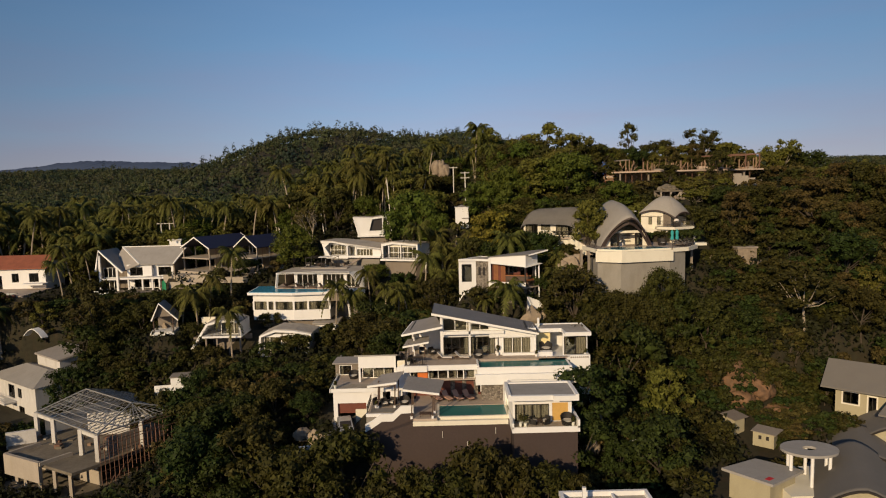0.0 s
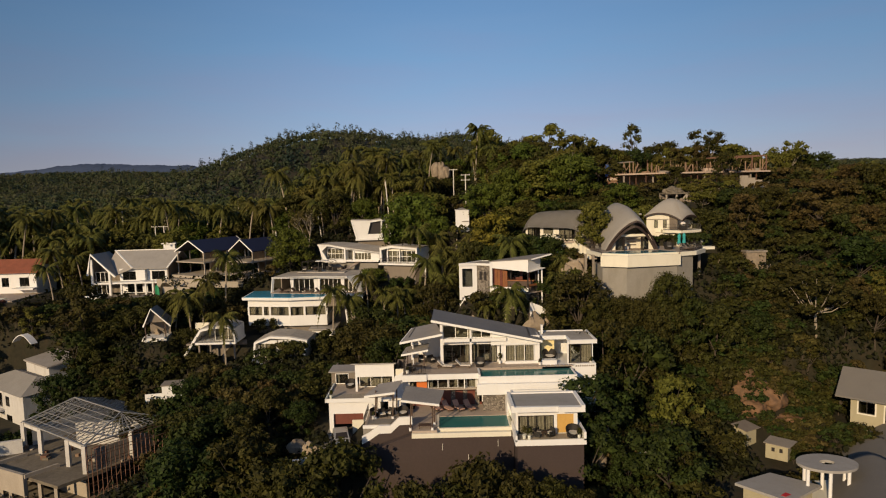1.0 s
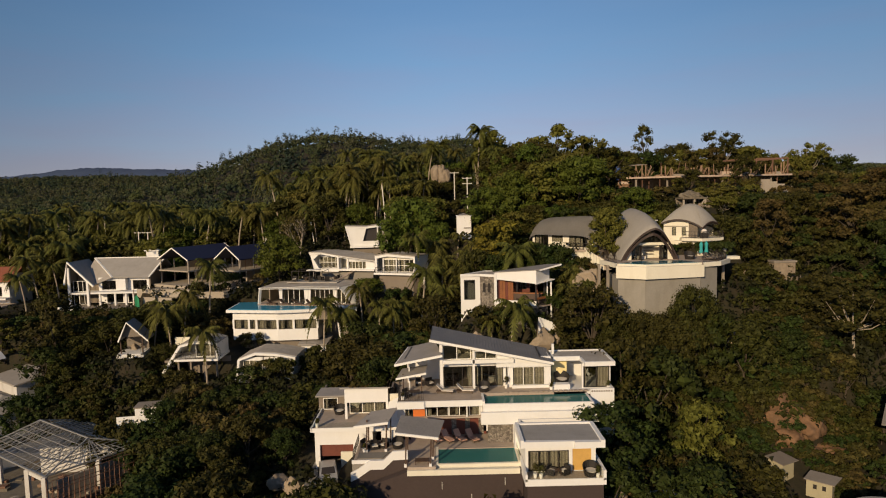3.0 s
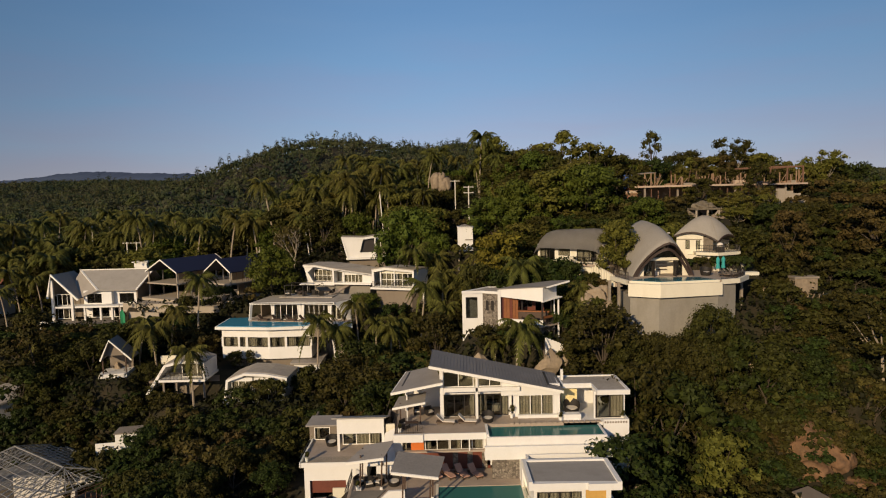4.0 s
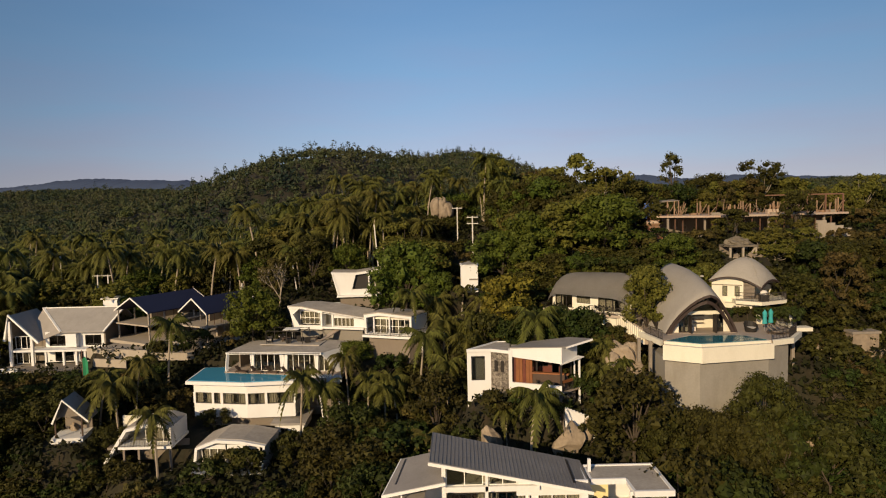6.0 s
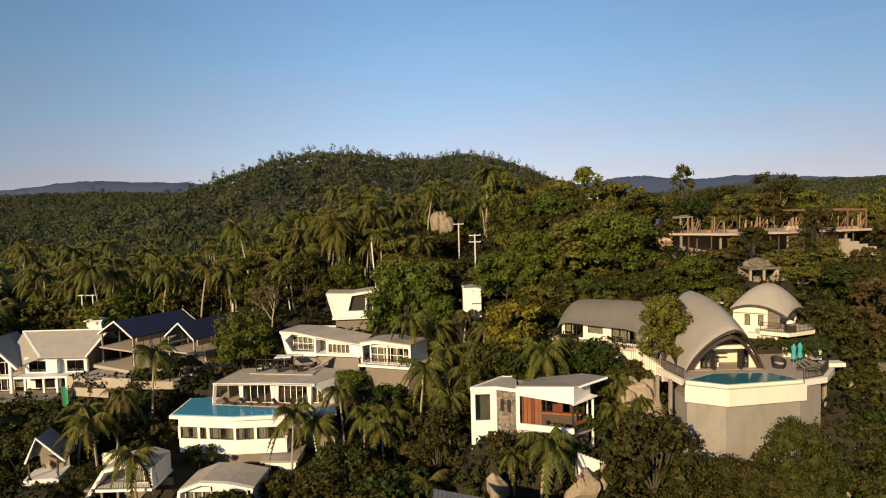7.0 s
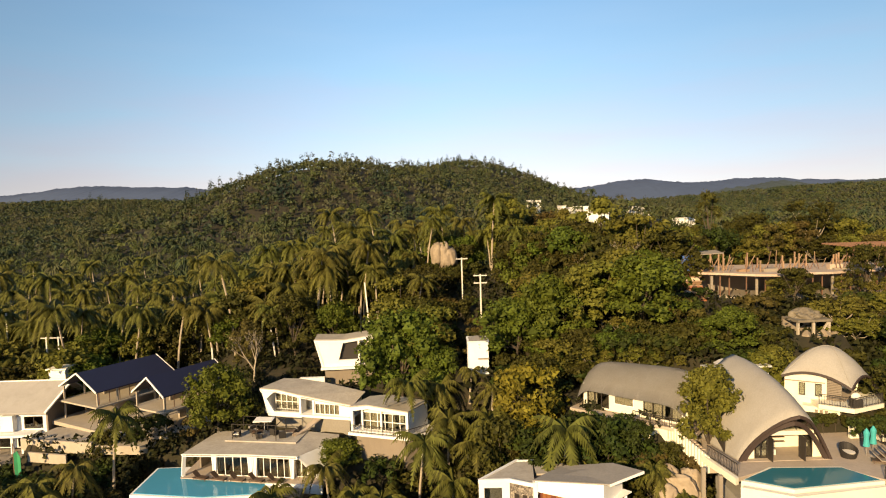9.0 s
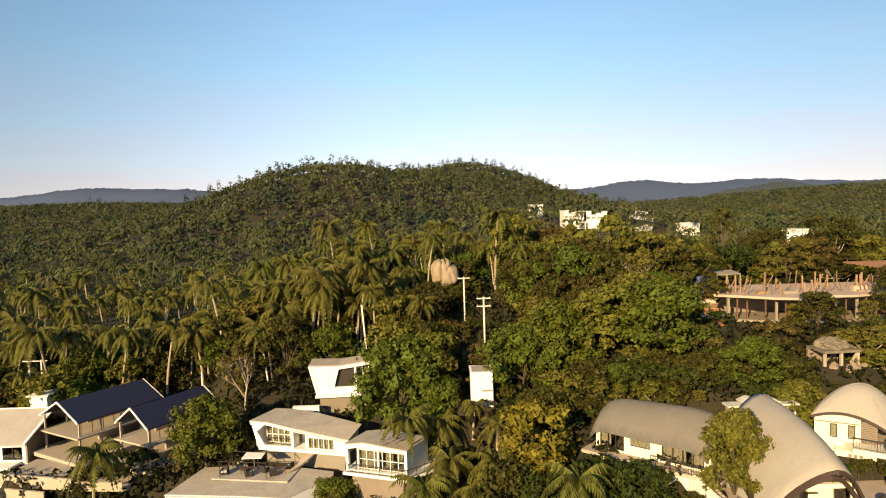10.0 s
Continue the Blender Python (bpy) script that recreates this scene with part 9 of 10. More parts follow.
e = thing("earth_bank", (43.0, 78.0, float(height(43.0, 78.0))), -20, "bare orange-brown earth cut into the slope", "bank")
bm = bmesh.new()
bmesh.ops.create_icosphere(bm, subdivisions=4, radius=1)
for q in bm.verts:
    f = noise.noise(q.co * 2.1) * 0.3 + noise.noise(q.co * 6) * 0.1
    q.co = Vector((q.co.x * 2.6 * (1 + f), q.co.y * 1.7 * (1 + f), q.co.z * 0.35 + f * 0.6 - 0.1))
part("soil", bm, EARTH, e, smooth=True)
for k, (x, y, sx, sz) in enumerate(((39.6, 80.6, 3.0, 2.2), (41.6, 79.6, 2.0, 1.5), (45.0, 81.6, 2.4, 1.7), (38.6, 78.6, 1.6, 1.2))):
    e = thing("earth_bank", (x, y, float(height(x, y)) + 0.4), 30 + 25 * k, "bare orange-brown earth cut into the slope", "bank")
    bm = bmesh.new()
    bmesh.ops.create_icosphere(bm, subdivisions=4, radius=1)
    for q in bm.verts:
        f = noise.noise(q.co * 1.7 + Vector((4 + k, 0, 0))) * 0.35 + noise.noise(q.co * 5) * 0.14
        q.co = Vector((q.co.x * sx, q.co.y * 1.7, q.co.z * sz)) * (1 + f)
    part("soil", bm, EARTH, e, smooth=True)

# ---- planting ----
CLEAR = []  # x0, x1, y0, y1: no tree trunk here
LOW = []  # x0, x1, y0, y1, highest tree top


def clear(*r):
    CLEAR.append(r)


def low(*r):
    LOW.append(r)


for x0, x1, y0, y1, h, s in PADS:
    if (x0, y0) == (45, 68):
        continue
    clear(x0 - 0.8, x1 + 0.8, y0 - 0.8, y1 + 1)
low(34, 43, 74, 88.5, 19.0), low(-18, -8, 72, 90, 16.5), clear(-16, -9, 72, 84), clear(-66, -36, 64, 84), clear(33.5, 46, 64, 80), clear(46, 63, 60, 79.5), clear(-8.5, 15.5, 62.5, 84), clear(22, 39, 87, 110), clear(-24, -8, 113, 128)
low(-14, 19, 40, 66, 9.5), low(-20, -6, 60, 74, 11.5), low(-40, -14, 90, 112, 14.5), low(3, 18, 79, 90.5, 19.6), low(2, 17, 90, 93, 24.0), low(-6, 19, 78, 88, 18)
low(-26, 2, 100, 115, 26.5), low(20, 44, 70, 90, 26.5), low(12, 26, 92, 102, 31), low(9, 24, 98, 108.5, 30.9), clear(6.5, 14, 104, 112), low(12, 24, 110, 118, 34.5), low(-72, -28, 110, 126, 21), low(28, 72, 108, 118, 38.9), low(28, 72, 117, 128, 40.2), low(26, 72, 92, 108, 40.0), low(-1, 12, 119, 133, 35.5), low(-1, 10, 133, 148, 38.5)
low(-90, -30, 60, 82, 6.0), low(-80, -40, 84, 99, 7.5), low(24, 64, 40, 75, 9.5), low(-36, -14, 68, 93, 15.0), low(-32, -16, 116, 136, 28.5), low(-44, -20, 110, 128, 25.5), low(-18, -4, 122, 131, 29.5), low(0, 9, 104, 118, 33.5)
low(-60, -40, 98, 106, 18.5), low(-30, 40, 20, 62, 8.5), low(-98, -70, 100, 120, 21), low(6, 26, 50, 64, 11.0), low(-8, 8, 132, 151, 42.5)

low(20, 45, 140, 178, 47.6), low(45, 75, 139, 178, 45.8), clear(90, 105, 135, 148), low(84, 112, 90, 136, 38.6), low(74, 150, 96, 180, 42.0), clear(56.5, 65, 120, 126), low(54, 68, 112, 121, 39.9), low(62, 80, 104, 140, 42.5)
clear(31.0, 37.5, 117.5, 127), low(28, 39, 110, 118, 37.2), low(-41, -29, 62, 86, 6.8), low(35, 47.5, 97, 110, 35.8), clear(45, 49.5, 92.5, 97.5), low(40, 57, 86, 96, 28.2)

rnd = random.Random(7)
placed = []
counts = {}


def free(x, y, gap):
    if any(a <= x <= b and c <= y <= d for a, b, c, d in CLEAR):
        return False
    return all((x - px) ** 2 + (y - py) ** 2 > gap * gap for px, py in placed)


def pick(x, y):
    r = rnd.random()
    palmy = (y > 128 and x < 12) or (x < -40 and y > 106)
    if palmy and r < 0.55:
        return rnd.choice(PALM_TALL)
    if r < 0.1 and -40 < x < 20 and y > 90:
        return rnd.choice(PALM_LOW)
    if 24 < x and r < 0.24:
        return rnd.choice(BROWNS)
    if x > 30 and r < 0.38:
        return rnd.choice(SPREAD)
    if x > 30 and r < 0.48:
        return rnd.choice(GREENS)
    if y > 112 and 0.1 < r < 0.13:
        return rnd.choice(BARE)
    if y > 112 and r > 0.93:
        return rnd.choice(DOMES)
    if y > 112 and r > 0.86:
        return rnd.choice(GREENS)
    if y > 112:
        return rnd.choice(HILLS if r < 0.85 else BROWNS)
    if r < (0.6 if y < 100 or x > 38 else 0.35):
        return rnd.choice(DARKS)
    if r < 0.4 and y > 120:
        return rnd.choice(BROWNS)
    return rnd.choice(GREENS)


TREE_H = {}
for group in (PALM_TALL, PALM_LOW, GREENS, HILLS, DARKS, DOMES, BROWNS, BUSHES, SPREAD, BARE, [YELLOW, WISPY, ROUND, FINE]):
    for ob in group:
        top = max(v.co.z for v in [c for c in ob.children if c.name.startswith("crown")][0].data.vertices)
        TREE_H[ob.name] = top

for hx, hy, kind, s, wide in ((-4.8, 121.5, DOMES[0], 1.35, 1.0), (0.3, 119.0, DOMES[1], 0.95, 1.0), (9.4, 107.0, YELLOW, 1.15, 1.05), (36.3, 83.6, GREENS[0], 1.0, 1.0),
                           (-27.3, 120.0, DOMES[0], 1.0, 0.95), (9.5, 119.5, DOMES[1], 1.15, 1.1), (24, 118, DOMES[0], 1.05, 1.2), (32, 112, DOMES[0], 0.62, 1.2),
                           (44.5, 122, GREENS[2], 0.62, 1.2), (-29, 107.5, BUSHES[0], 0.9, 1.0), (55.5, 124.5, GREENS[1], 0.72, 0.9), (18.2, 96.3, BUSHES[0], 0.9, 1.0), (16.6, 93.6, BUSHES[1], 1.0, 1.0),
                           (19.2, 92.2, BUSHES[0], 1.1, 1.0), (7.5, 103.0, GREENS[0], 0.7, 1.0), (3.0, 103.5, GREENS[2], 0.9, 1.0), (-36.8, 121.5, BUSHES[1], 1.2, 1.2), (-42, 121.0, GREENS[2], 0.5, 1.0)):
    plant(kind, hx, hy, s, wide=wide)
    placed.append((hx, hy))
for hx, hy, i, s in ((-2.6, 111.8, 0, 0.92), (3.2, 104.5, 3, 0.95), (-37.8, 114.8, 0, 1.0), (-16.9, 103.0, 0, 0.98), (9.3, 89.2, 3, 0.98), (18.6, 95.6, 3, 0.5), (-2.4, 106.0, 0, 1.0), (-33.3, 100.2, 3, 0.95), (12.4, 99.5, 3, 0.7), 
                      (7.2, 91.6, 3, 0.6), (-40.5, 110.5, 1, 0.8), (20.2, 93.4, 3, 0.45), (-8.8, 104.5, 0, 0.8), (-11.5, 107.5, 0, 0.85), (-5.0, 103.5, 3, 0.9), (0.8, 108.5, 3, 0.95), (-13.5, 104.0, 3, 0.9), (1.2, 101.2, 3, 0.9), (5.8, 106.5, 3, 0.9), (15.2, 97.2, 3, 0.6), (17.6, 92.2, 3, 0.6), (-0.5, 114.8, 3, 0.9), (-6.2, 100.5, 0, 0.8)):
    plant(PALM_TALL[i], hx, hy, s)
    placed.append((hx, hy))

def plant_top(kind, x, y, top, wide=1.0):
    """A tree whose crown reaches a given height."""
    plant(kind, x, y, (top - float(height(x, y))) / TREE_H[kind.name], wide=wide)
    placed.append((x, y))


for x, y, top, k, wide in ((3.6, 59.5, 14.6, 0, 0.9), (0.4, 58.0, 12.6, 2, 1.0), (6.8, 59.2, 13.2, 2, 0.9), (10.6, 59.6, 12.4, 0, 1.0), (-2.8, 59.0, 12.6, 2, 0.7), (-9.6, 62.6, 15.2, 0, 1.0), (-13.2, 61.0, 14.2, 1, 1.0), (-6.0, 58.2, 11.0, 2, 1.0), (13.5, 59.0, 11.5, 0, 0.9),
                           (-17.5, 64.0, 13.2, 2, 1.1), (19.6, 66.0, 12.0, 0, 0.9), (25.5, 66.5, 13.0, 1, 1.0), (-20.5, 70, 14.5, 1, 1.0), (-20.5, 77, 16.5, 0, 1.0)):
    plant_top(GREENS[k] if k else DARKS[1] if x > 15 or y > 90 else GREENS[0], x, y, top, wide)
for kind, x, y, top, wide in ((WISPY, 44.2, 146.4, 53.6, 0.85), (SPREAD[1], 60.5, 146.0, 51.8, 0.8), (GREENS[1], 52.5, 149.0, 49.6, 1.1), (DARKS[0], 66.0, 147.5, 48.2, 0.9), (SPREAD[0], 77.6, 143.0, 48.6, 0.8), (DARKS[1], 85.0, 146.0, 46.2, 1.0), (GREENS[2], 81.5, 146.5, 47.0, 0.9),
                              (BROWNS[1], 31.5, 146.0, 49.4, 1.0), (HILLS[2], 21.0, 145.5, 51.2, 1.0), (DARKS[1], 37.5, 147.0, 48.6, 1.1), (PALM_TALL[3], 92.0, 138.0, 43.6, 1.0), (HILLS[0], 43.0, 123.6, 41.4, 0.9), (GREENS[0], 47.6, 122.8, 41.0, 1.1), (HILLS[1], 51.6, 123.6, 41.6, 0.9), (SPREAD[0], 55.0, 121.5, 41.2, 1.0), (BARE[0], 25.0, 128.0, 47.0, 1.0), (BARE[1], -26.0, 131.0, 36.5, 1.1), (ROUND, 23.7, 97.6, 37.5, 0.95), (DARKS[1], 15.6, 100.2, 32.6, 1.0), (DARKS[0], 18.2, 99.2, 31.8, 0.9), (DARKS[1], 13.4, 101.2, 32.4, 0.9), (GREENS[2], 20.2, 97.6, 30.6, 0.9),
                              (FINE, 31.0, 85.2, 28.4, 0.75), (GREENS[2], 27.6, 84.6, 24.5, 0.9), (DARKS[0], 23.6, 78.5, 22.5, 0.95), (DARKS[1], 9.6, 101.6, 31.0, 1.0), (GREENS[0], 6.4, 103.0, 31.5, 0.9)):
    plant_top(kind, x, y, top, wide)
for x, y, top, i in ((11.2, 99.4, 32.8, 3), (18.1, 95.4, 29.4, 3), (19.6, 93.6, 27.6, 3)):
    plant_top(PALM_TALL[i], x, y, top)
# shrubs between the villas
rnd = random.Random(41)
for x0, x1, y0, y1, count in ((12, 22, 93, 99.5, 30), (-18, -1, 101, 111, 40), (40, 56, 66, 92, 60), (-52, -42, 96, 103, 20), (36, 44, 80, 87, 14), (-22, -9, 114.5, 118.4, 26), (-54, -40, 114, 120, 40), (39.5, 47, 88, 99, 26), (22, 26, 84, 88, 8), (-50, -36, 90, 102, 60), (22, 44, 78, 88, 36), (3, 9, 90.6, 93.4, 14), (-30, -14, 98, 105, 20), (20, 42, 68, 80, 30), (42, 60, 92, 108, 30)):
    for k in range(count):
        x, y = rnd.uniform(x0, x1), rnd.uniform(y0, y1)
        if free(x, y, 1.1):
            plant(rnd.choice(BUSHES[:2] + [BUSHES[0], BUSHES[2]]), x, y, rnd.uniform(0.6, 1.05), wide=rnd.uniform(0.9, 1.3))
            placed.append((x, y))
# crowns below the foot of the ridge boulder
for k, (x, y, top) in enumerate(((-2.4, 147.0, 42.6), (0.6, 146.2, 42.3), (3.6, 146.8, 42.2), (-0.8, 148.4, 42.8), (2.2, 148.0, 42.4))):
    plant_top((GREENS[2], BUSHES[0], GREENS[0])[k % 3], x, y, top, 0.9)
# thick growth on the steep banks under the gabled studio and beside the yard
for x0, x1, y0, y1, count in ((-54, -39, 96, 101.6, 34), (-62, -52, 98, 107, 12), (38.5, 50, 79, 88.5, 44), (34, 40, 82, 86, 8), (42, 54, 89.5, 94.6, 34)):
    for k in range(count):
        plant(BUSHES[(0, 1, 0, 2)[k % 4]], rnd.uniform(x0, x1), rnd.uniform(y0, y1), rnd.uniform(0.5, 0.95), wide=rnd.uniform(0.9, 1.4))
for k, (x, y) in enumerate(((45.5, 82), (49, 85), (43.5, 87), (52, 83), (47.5, 90), (41.5, 84.5), (54, 88.5), (50.5, 80.5), (-53, 97), (-57, 101), (-46, 96.5), (-41, 96))):
    plant_top((DARKS[1], GREENS[2], DARKS[0])[k % 3], x, y, float(height(x, y)) + 4.6 + 1.4 * math.sin(k * 2.7), 1.1)
# trees of different kinds and heights on the steep slope beside the villas
for k in range(330):
    x, y = rnd.uniform(20, 74), rnd.uniform(70, 104)
    top = min([r[4] for r in LOW if r[0] <= x <= r[1] and r[2] <= y <= r[3]], default=99)
    if x > 74 - 0.3 * (104 - y) or not free(x, y, 2.7) or any(a - 1 < x < b + 1 and c - 1 < y < d + 1 for a, b, c, d, h, f in PADS if (a, c) != (45, 68)):
        continue
    g = float(height(x, y))
    size = min(top - g, rnd.uniform(4.0, 9.5))
    if size > 2.0:
        plant_top(rnd.choice((BROWNS[0], BROWNS[1], SPREAD[2], GREENS[0], DARKS[1], GREENS[3], HILLS[0], BROWNS[1], DARKS[0])), x, y, g + size, rnd.uniform(0.85, 1.15))
    placed.append((x, y))
for x, y, top in ((-40.4, 90.9, 11.2), (-38.9, 90.4, 11.0), (-37.2, 91.0, 11.6), (-42.0, 91.0, 11.4)):
    plant_top(GREENS[2] if x < -40 else DARKS[1], x, y, top, 0.8)
# the belt of trees behind the building site
for k in range(26):
    x, y = 33 + 1.7 * k + rnd.uniform(-0.8, 0.8), rnd.uniform(141.5, 150)
    plant_top(rnd.choice((GREENS[0], GREENS[1], DARKS[0], HILLS[0], BROWNS[1], HILLS[2])), x, y, (47.4 if x < 70 else 45.2) + rnd.uniform(-1.6, 1.0), rnd.uniform(0.85, 1.15))
# crowns along the foot of the terrace wall
for x, y, top in ((21.4, 84.8, 25.4), (23.8, 84.4, 25.6), (26.0, 84.0, 25.4), (29.4, 84.2, 24.8), (32.6, 84.6, 25.0)):
    plant_top(FINE if x < 30 else DARKS[1], x, y, top, 0.85)
# shrubs and small trees on the bank below the concrete shelter
for x, y, top in ((33.6, 107.6, 36.0), (35.0, 108.4, 36.4), (36.6, 109.6, 36.2), (38.2, 110.0, 36.6), (39.4, 109.6, 35.8), (41.0, 108.8, 35.4), (43.0, 109.2, 35.8), (44.8, 110.4, 36.4), (37.0, 113.4, 37.8), (46.2, 112.8, 39.0), (45.8, 115.0, 40.6)):
    plant_top(HILLS[0] if x < 36 else SPREAD[0] if x > 45 else BUSHES[0] if int(x) % 2 else GREENS[2], x, y, top, 1.1)
for x, y, top, i in ((13.0, 114.0, 36.6, 0), (16.0, 115.5, 37.6, 2), (19.0, 114.2, 37.2, 1), (21.5, 116.5, 38.4, 3), (24.5, 113.0, 36.6, 0), (27.0, 115.0, 37.8, 2), (29.2, 112.4, 36.4, 1), (11.0, 112.4, 35.4, 2), (26.0, 110.4, 35.2, 0), (22.6, 112.4, 36.0, 3), (17.4, 113.0, 36.2, 3)):
    plant_top((HILLS[0], DOMES[1], GREENS[2], SPREAD[0])[i], x, y, top, 1.15)
for k in range(50):
    x, y = rnd.uniform(12, 37.5), rnd.uniform(110.0, 117)
    plant(BUSHES[(0, 1, 0)[k % 3]], x, y, rnd.uniform(0.6, 1.0), wide=rnd.uniform(1.0, 1.4))
# low growth round the sheds at the foot of the slope
for k in range(70):
    x, y = rnd.uniform(33.5, 48), rnd.uniform(62.5, 82)
    if abs(x - 36.4) > 2.2 or abs(y - 72.0) > 4.5:
        plant(BUSHES[(0, 2, 1)[k % 3]], x, y, rnd.uniform(0.35, 0.8), wide=rnd.uniform(1.0, 1.5))
rnd = random.Random(7)
tries = 0
n_near = 0
while n_near < 800 and tries < 40000:
    tries += 1
    y = 38 + 122 * rnd.random() ** 0.8
    x = rnd.uniform(-0.78, 0.78) * (y + 12) + 2
    if not free(x, y, 3.0):
        continue
    g = float(height(x, y))
    top = min([r[4] for r in LOW if r[0] <= x <= r[1] and r[2] <= y <= r[3]], default=99)
    kind = pick(x, y)
    s = rnd.uniform(0.75, 1.15)
    h = TREE_H[kind.name] * s
    if g + h > top:
        s2 = (top - g) / TREE_H[kind.name]
        if s2 < 0.5:
            kind = rnd.choice(BUSHES)
            s2 = min(1.1, (top - g) / TREE_H[kind.name])
            if s2 < 0.35:
                continue
        s = s2
    if counts.get(kind.name.split('.')[0], 0) >= 290:
        continue
    counts[kind.name.split('.')[0]] = counts.get(kind.name.split('.')[0], 0) + 1
    plant(kind, x, y, s, wide=rnd.uniform(0.95, 1.25))
    placed.append((x, y))
    n_near += 1
# coconut grove behind the houses
rnd = random.Random(23)
grove = []
tries = 0
while len(grove) < 190 and tries < 9000:
    tries += 1
    y = 133 + 150 * rnd.random() ** 1.15
    x = rnd.uniform(-0.76 * (y + 5), 0.1 * y)
    if any(a - 2 <= x <= b + 2 and c - 2 <= y <= d + 1 for a, b, c, d in CLEAR) or any((x - p) ** 2 + (y - q) ** 2 < 30 for p, q in grove):
        continue
    top = min([r[4] for r in LOW if r[0] <= x <= r[1] and r[2] <= y <= r[3]], default=99)
    kind = rnd.choice(PALM_TALL)
    s = rnd.uniform(0.85, 1.2)
    if float(height(x, y)) + TREE_H[kind.name] * s > top:
        continue
    plant(kind, x, y, s, group="coconut palms of the grove")
    grove.append((x, y))
for x, y in ((33.6, 99.4), (34.8, 99.2), (36.0, 99.4), (39.8, 99.3), (40.8, 99.6), (37.2, 99.2), (38.4, 99.0)):
    plant(BUSHES[int(x) % 2], x, y, 0.42, z=30.6, wide=1.0)
for x in (36.9, 37.7, 38.5, 39.3, 40.1):
    ob = plant(BUSHES[1], x, 97.2 + 0.2 * math.sin(x * 5), 0.72, z=30.2, wide=0.8)
for k, ob in enumerate(PALM_TALL + PALM_LOW + GREENS + HILLS + DARKS + DOMES + BROWNS + BUSHES + SPREAD + BARE + [YELLOW, WISPY, ROUND, FINE]):
    if ob.name not in USED:
        plant(ob, -60 - 4 * k, 150 + k, 1)


def far_forest(name, label, material, n, y0, y1, spread, per, size, rad, h0, h1, seed, palm=False):
    """Many small trees far off, as one mass of leaf clumps."""
    rng = np.random.default_rng(seed)
    y = y0 + (y1 - y0) * rng.random(n) ** 0.75
    x = rng.uniform(-spread, spread, n) * (y + 40)
    keep = np.ones(n, bool)
    for a, b, c, d in CLEAR:
        keep &= ~((x > a - 2) & (x < b + 2) & (y > c - 2) & (y < d + 2))
    keep &= ~((y < 160) & (x > -4))
    if y0 >= 400:  # thickest on the slopes that face the houses
        keep &= height(x, y + 12) - height(x, y - 12) > -4
    x, y = x[keep], y[keep]
    n = len(x)
    z = height(x, y)
    h = rng.uniform(h0, h1, n)
    if palm:
        a = rng.uniform(0, math.tau, (n, per))
        L = rng.uniform(3.0, 4.2, (n, per))[..., None] * (0.62 if y0 >= 400 else 0.95)
        lift = rng.uniform(-0.35, 0.75, (n, per))
        c = np.stack([x, y, z + h], 1)[:, None, :] + np.zeros((n, per, 3))
        d = np.stack([np.cos(a), np.sin(a), 0 * a], 2)
        side = np.stack([-np.sin(a), np.cos(a), 0 * a], 2) * L * 0.13
        up, sag = np.array((0, 0, 1.0)), np.array((0, 0, -1.0)) * L * 0.14
        mid = c + d * L * 0.5 + up * L * (lift[..., None] * 0.5 - 0.05)
        tip = c + d * L * 0.92 + up * L * (lift[..., None] * 0.75 - 0.52)
        q = np.concatenate([np.stack(r, 2).reshape(-1, 3) for sgn in (-1, 1) for r in ((c, mid, mid + side * sgn + sag, c + side * sgn * 0.35), (mid, tip, tip + side * sgn * 0.25 + sag, mid + side * sgn + sag))])
        t = rng.uniform(-0.5, 0.5, (n, 2))
        foot, head = np.stack([x + t[:, 0], y + t[:, 1], z], 1), np.stack([x, y, z + h], 1)
        w = np.array((0.13, 0, 0))
        q = np.concatenate([q, np.stack([foot - w, foot + w, head + w, head - w], 1).reshape(-1, 3)])
    else:
        d = rng.normal(size=(n, per, 3))
        d /= np.linalg.norm(d, axis=2)[..., None]
        d[..., 2] = np.where(d[..., 2] < -0.4, -d[..., 2], d[..., 2])
        r = rng.uniform(0.7, 1.25, (n, 1, 1)) * rad
        c = np.stack([x, y, z + h * 0.55], 1)[:, None, :] + d * r * np.stack([np.ones(n), np.ones(n), h / rad * 0.4], 1)[:, None, :] * rng.uniform(0.6, 1.1, (n, per, 1))
        nr = d + rng.normal(scale=0.3, size=d.shape)
        nr /= np.linalg.norm(nr, axis=2)[..., None]
        u = np.cross(nr, rng.normal(size=d.shape))
        u /= np.linalg.norm(u, axis=2)[..., None]
        w = np.cross(nr, u)
        s = size * rng.uniform(0.6, 1.3, (n, per, 1))
        q = np.stack([c - u * s - w * s * 0.5, c + u * s - w * s * 0.4, c + w * s * 0.9], 2).reshape(-1, 3)
    c = 4 if palm else 3
    k = np.arange(len(q) // c) * c
    me = mesh_of(name, q, np.stack([k + j for j in range(c)], 1).tolist(), material)
    return tagged(new(name, me), label, "forest", kind="stuff")


n_bush = tries = 0
while n_bush < 120 and tries < 20000:
    tries += 1
    y = 56 + 72 * rnd.random()
    x = rnd.uniform(-0.7, 0.72) * (y + 10) + 2
    if not free(x, y, 1.9):
        continue
    kind = rnd.choice(BUSHES)
    plant(kind, x, y, rnd.uniform(0.7, 1.1), wide=rnd.uniform(0.9, 1.3))
    placed.append((x, y))
    n_bush += 1


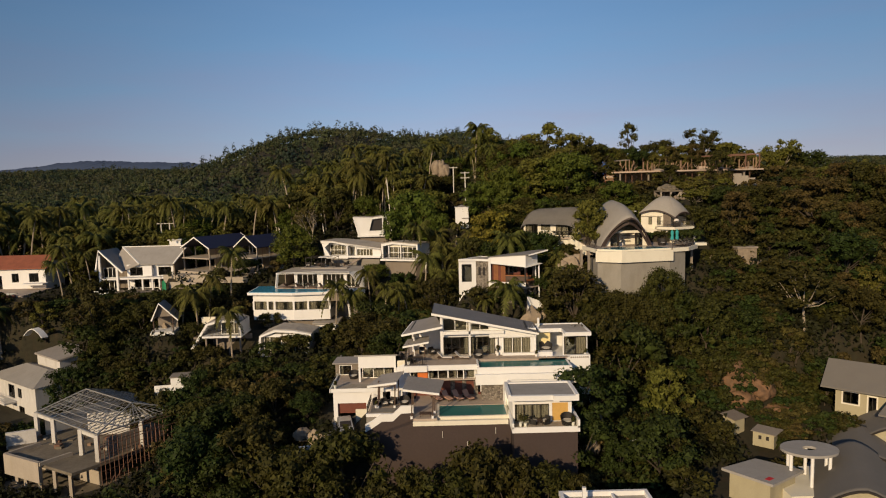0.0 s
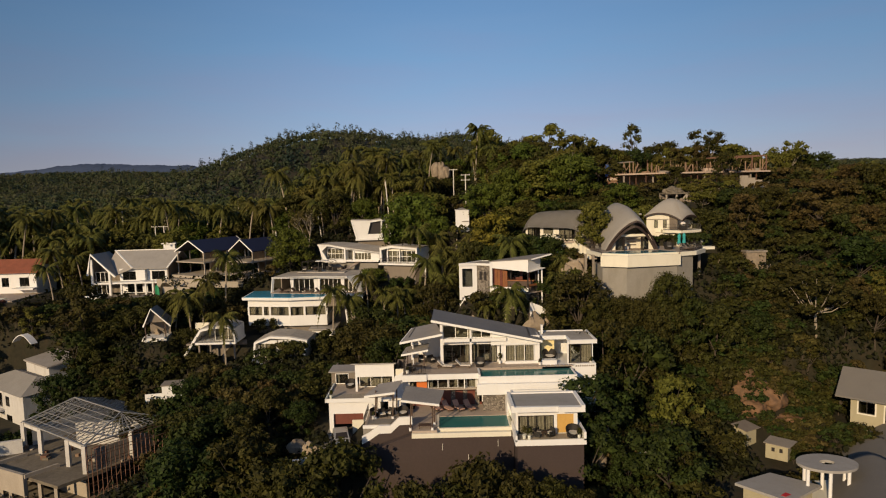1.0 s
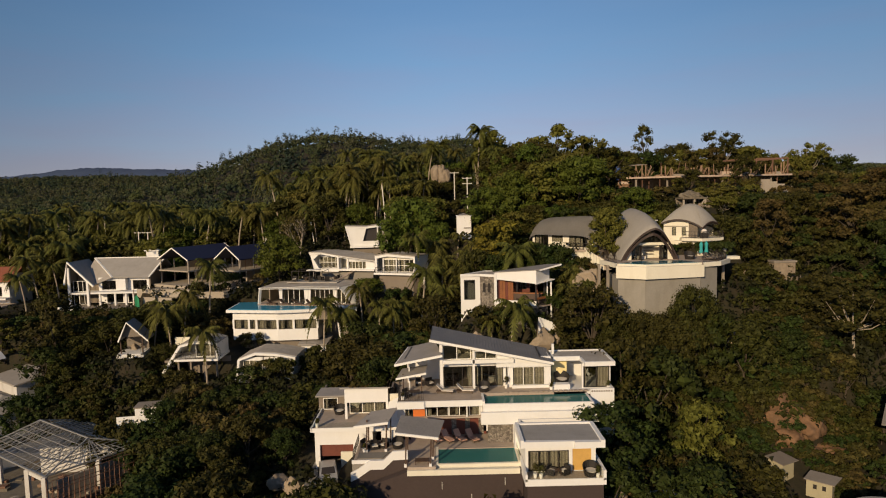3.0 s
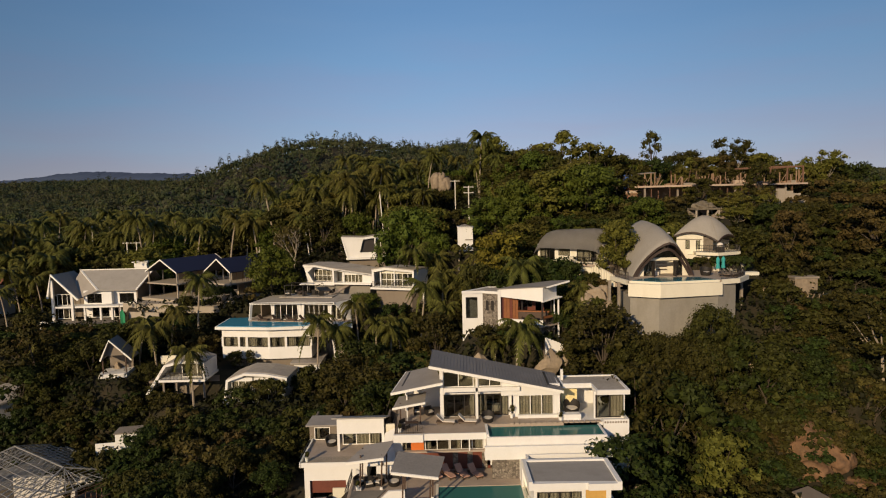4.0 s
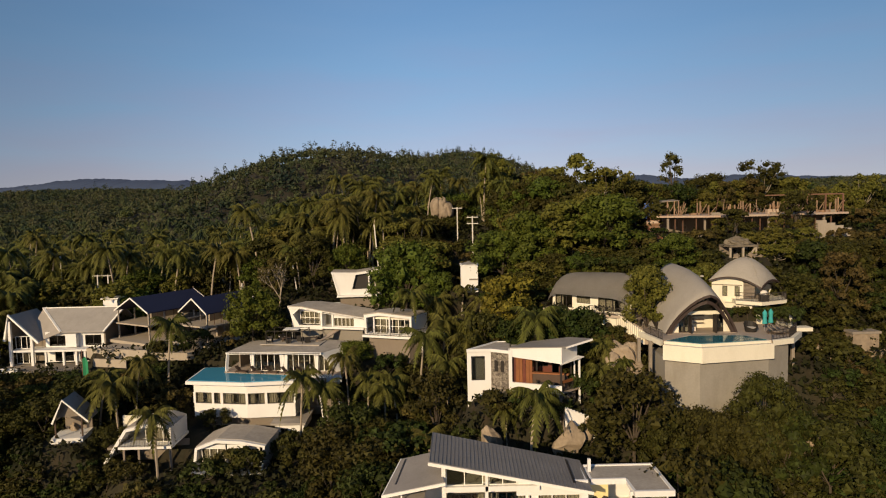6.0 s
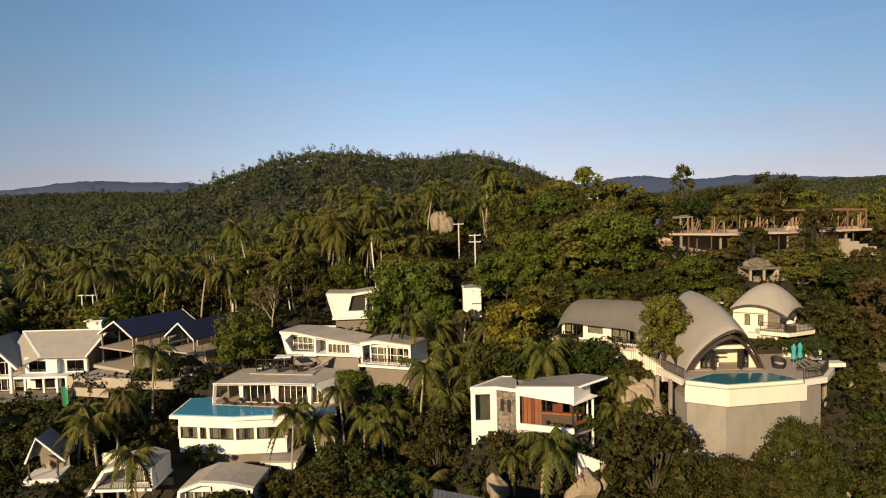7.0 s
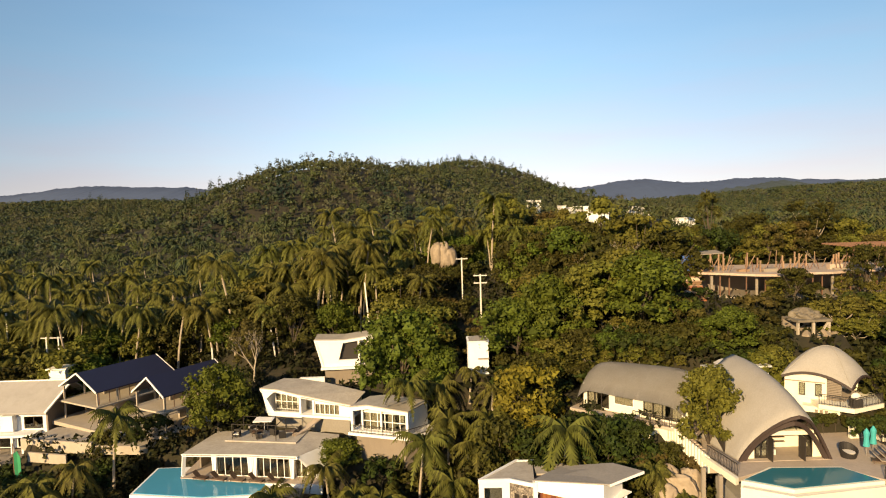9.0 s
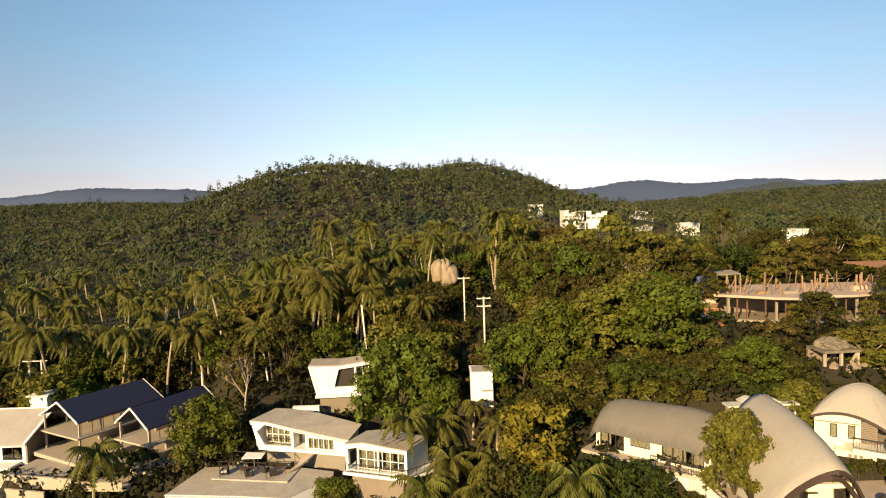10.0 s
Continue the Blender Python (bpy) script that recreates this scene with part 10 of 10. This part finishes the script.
def undergrowth():
    """Shrubs and creepers that cover the slope between the trees."""
    rng = np.random.default_rng(12)
    n = 19000
    y = 36 + 150 * rng.random(n) ** 0.8
    x = rng.uniform(-0.8, 0.8, n) * (y + 15) + 2
    keep = np.ones(n, bool)
    for a, b, c, d in CLEAR:
        keep &= ~((x > a + 1.0) & (x < b - 1.0) & (y > c + 1.0) & (y < d - 1.5))
    x, y = x[keep], y[keep]
    for x0, x1, y0, y1, m in ((-62, -40, 98, 104, 320), (33, 56, 80, 92, 500), (42, 66, 62, 72, 300), (46, 76, 74, 96, 700), (-66, -50, 76, 84, 120), (-66, -36, 60, 76, 500), (16, 34, 62, 80, 350), (14, 46, 44, 64, 300), (-50, -33, 106, 122, 400), (34, 50, 108, 122, 300)):
        u, w = rng.uniform(x0, x1, m), rng.uniform(y0, y1, m)
        ok = np.ones(m, bool)
        for a, b, c, d, h, soft in PADS:
            ok &= ~((u > a) & (u < b) & (w > c) & (w < d))
        x, y = np.concatenate([x, u[ok]]), np.concatenate([y, w[ok]])
    z = height(x, y)
    r = rng.uniform(0.7, 1.7, len(x))
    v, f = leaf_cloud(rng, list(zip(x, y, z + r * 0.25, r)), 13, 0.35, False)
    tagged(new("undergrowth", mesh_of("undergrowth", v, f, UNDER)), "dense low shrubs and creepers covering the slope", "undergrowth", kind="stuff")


undergrowth()
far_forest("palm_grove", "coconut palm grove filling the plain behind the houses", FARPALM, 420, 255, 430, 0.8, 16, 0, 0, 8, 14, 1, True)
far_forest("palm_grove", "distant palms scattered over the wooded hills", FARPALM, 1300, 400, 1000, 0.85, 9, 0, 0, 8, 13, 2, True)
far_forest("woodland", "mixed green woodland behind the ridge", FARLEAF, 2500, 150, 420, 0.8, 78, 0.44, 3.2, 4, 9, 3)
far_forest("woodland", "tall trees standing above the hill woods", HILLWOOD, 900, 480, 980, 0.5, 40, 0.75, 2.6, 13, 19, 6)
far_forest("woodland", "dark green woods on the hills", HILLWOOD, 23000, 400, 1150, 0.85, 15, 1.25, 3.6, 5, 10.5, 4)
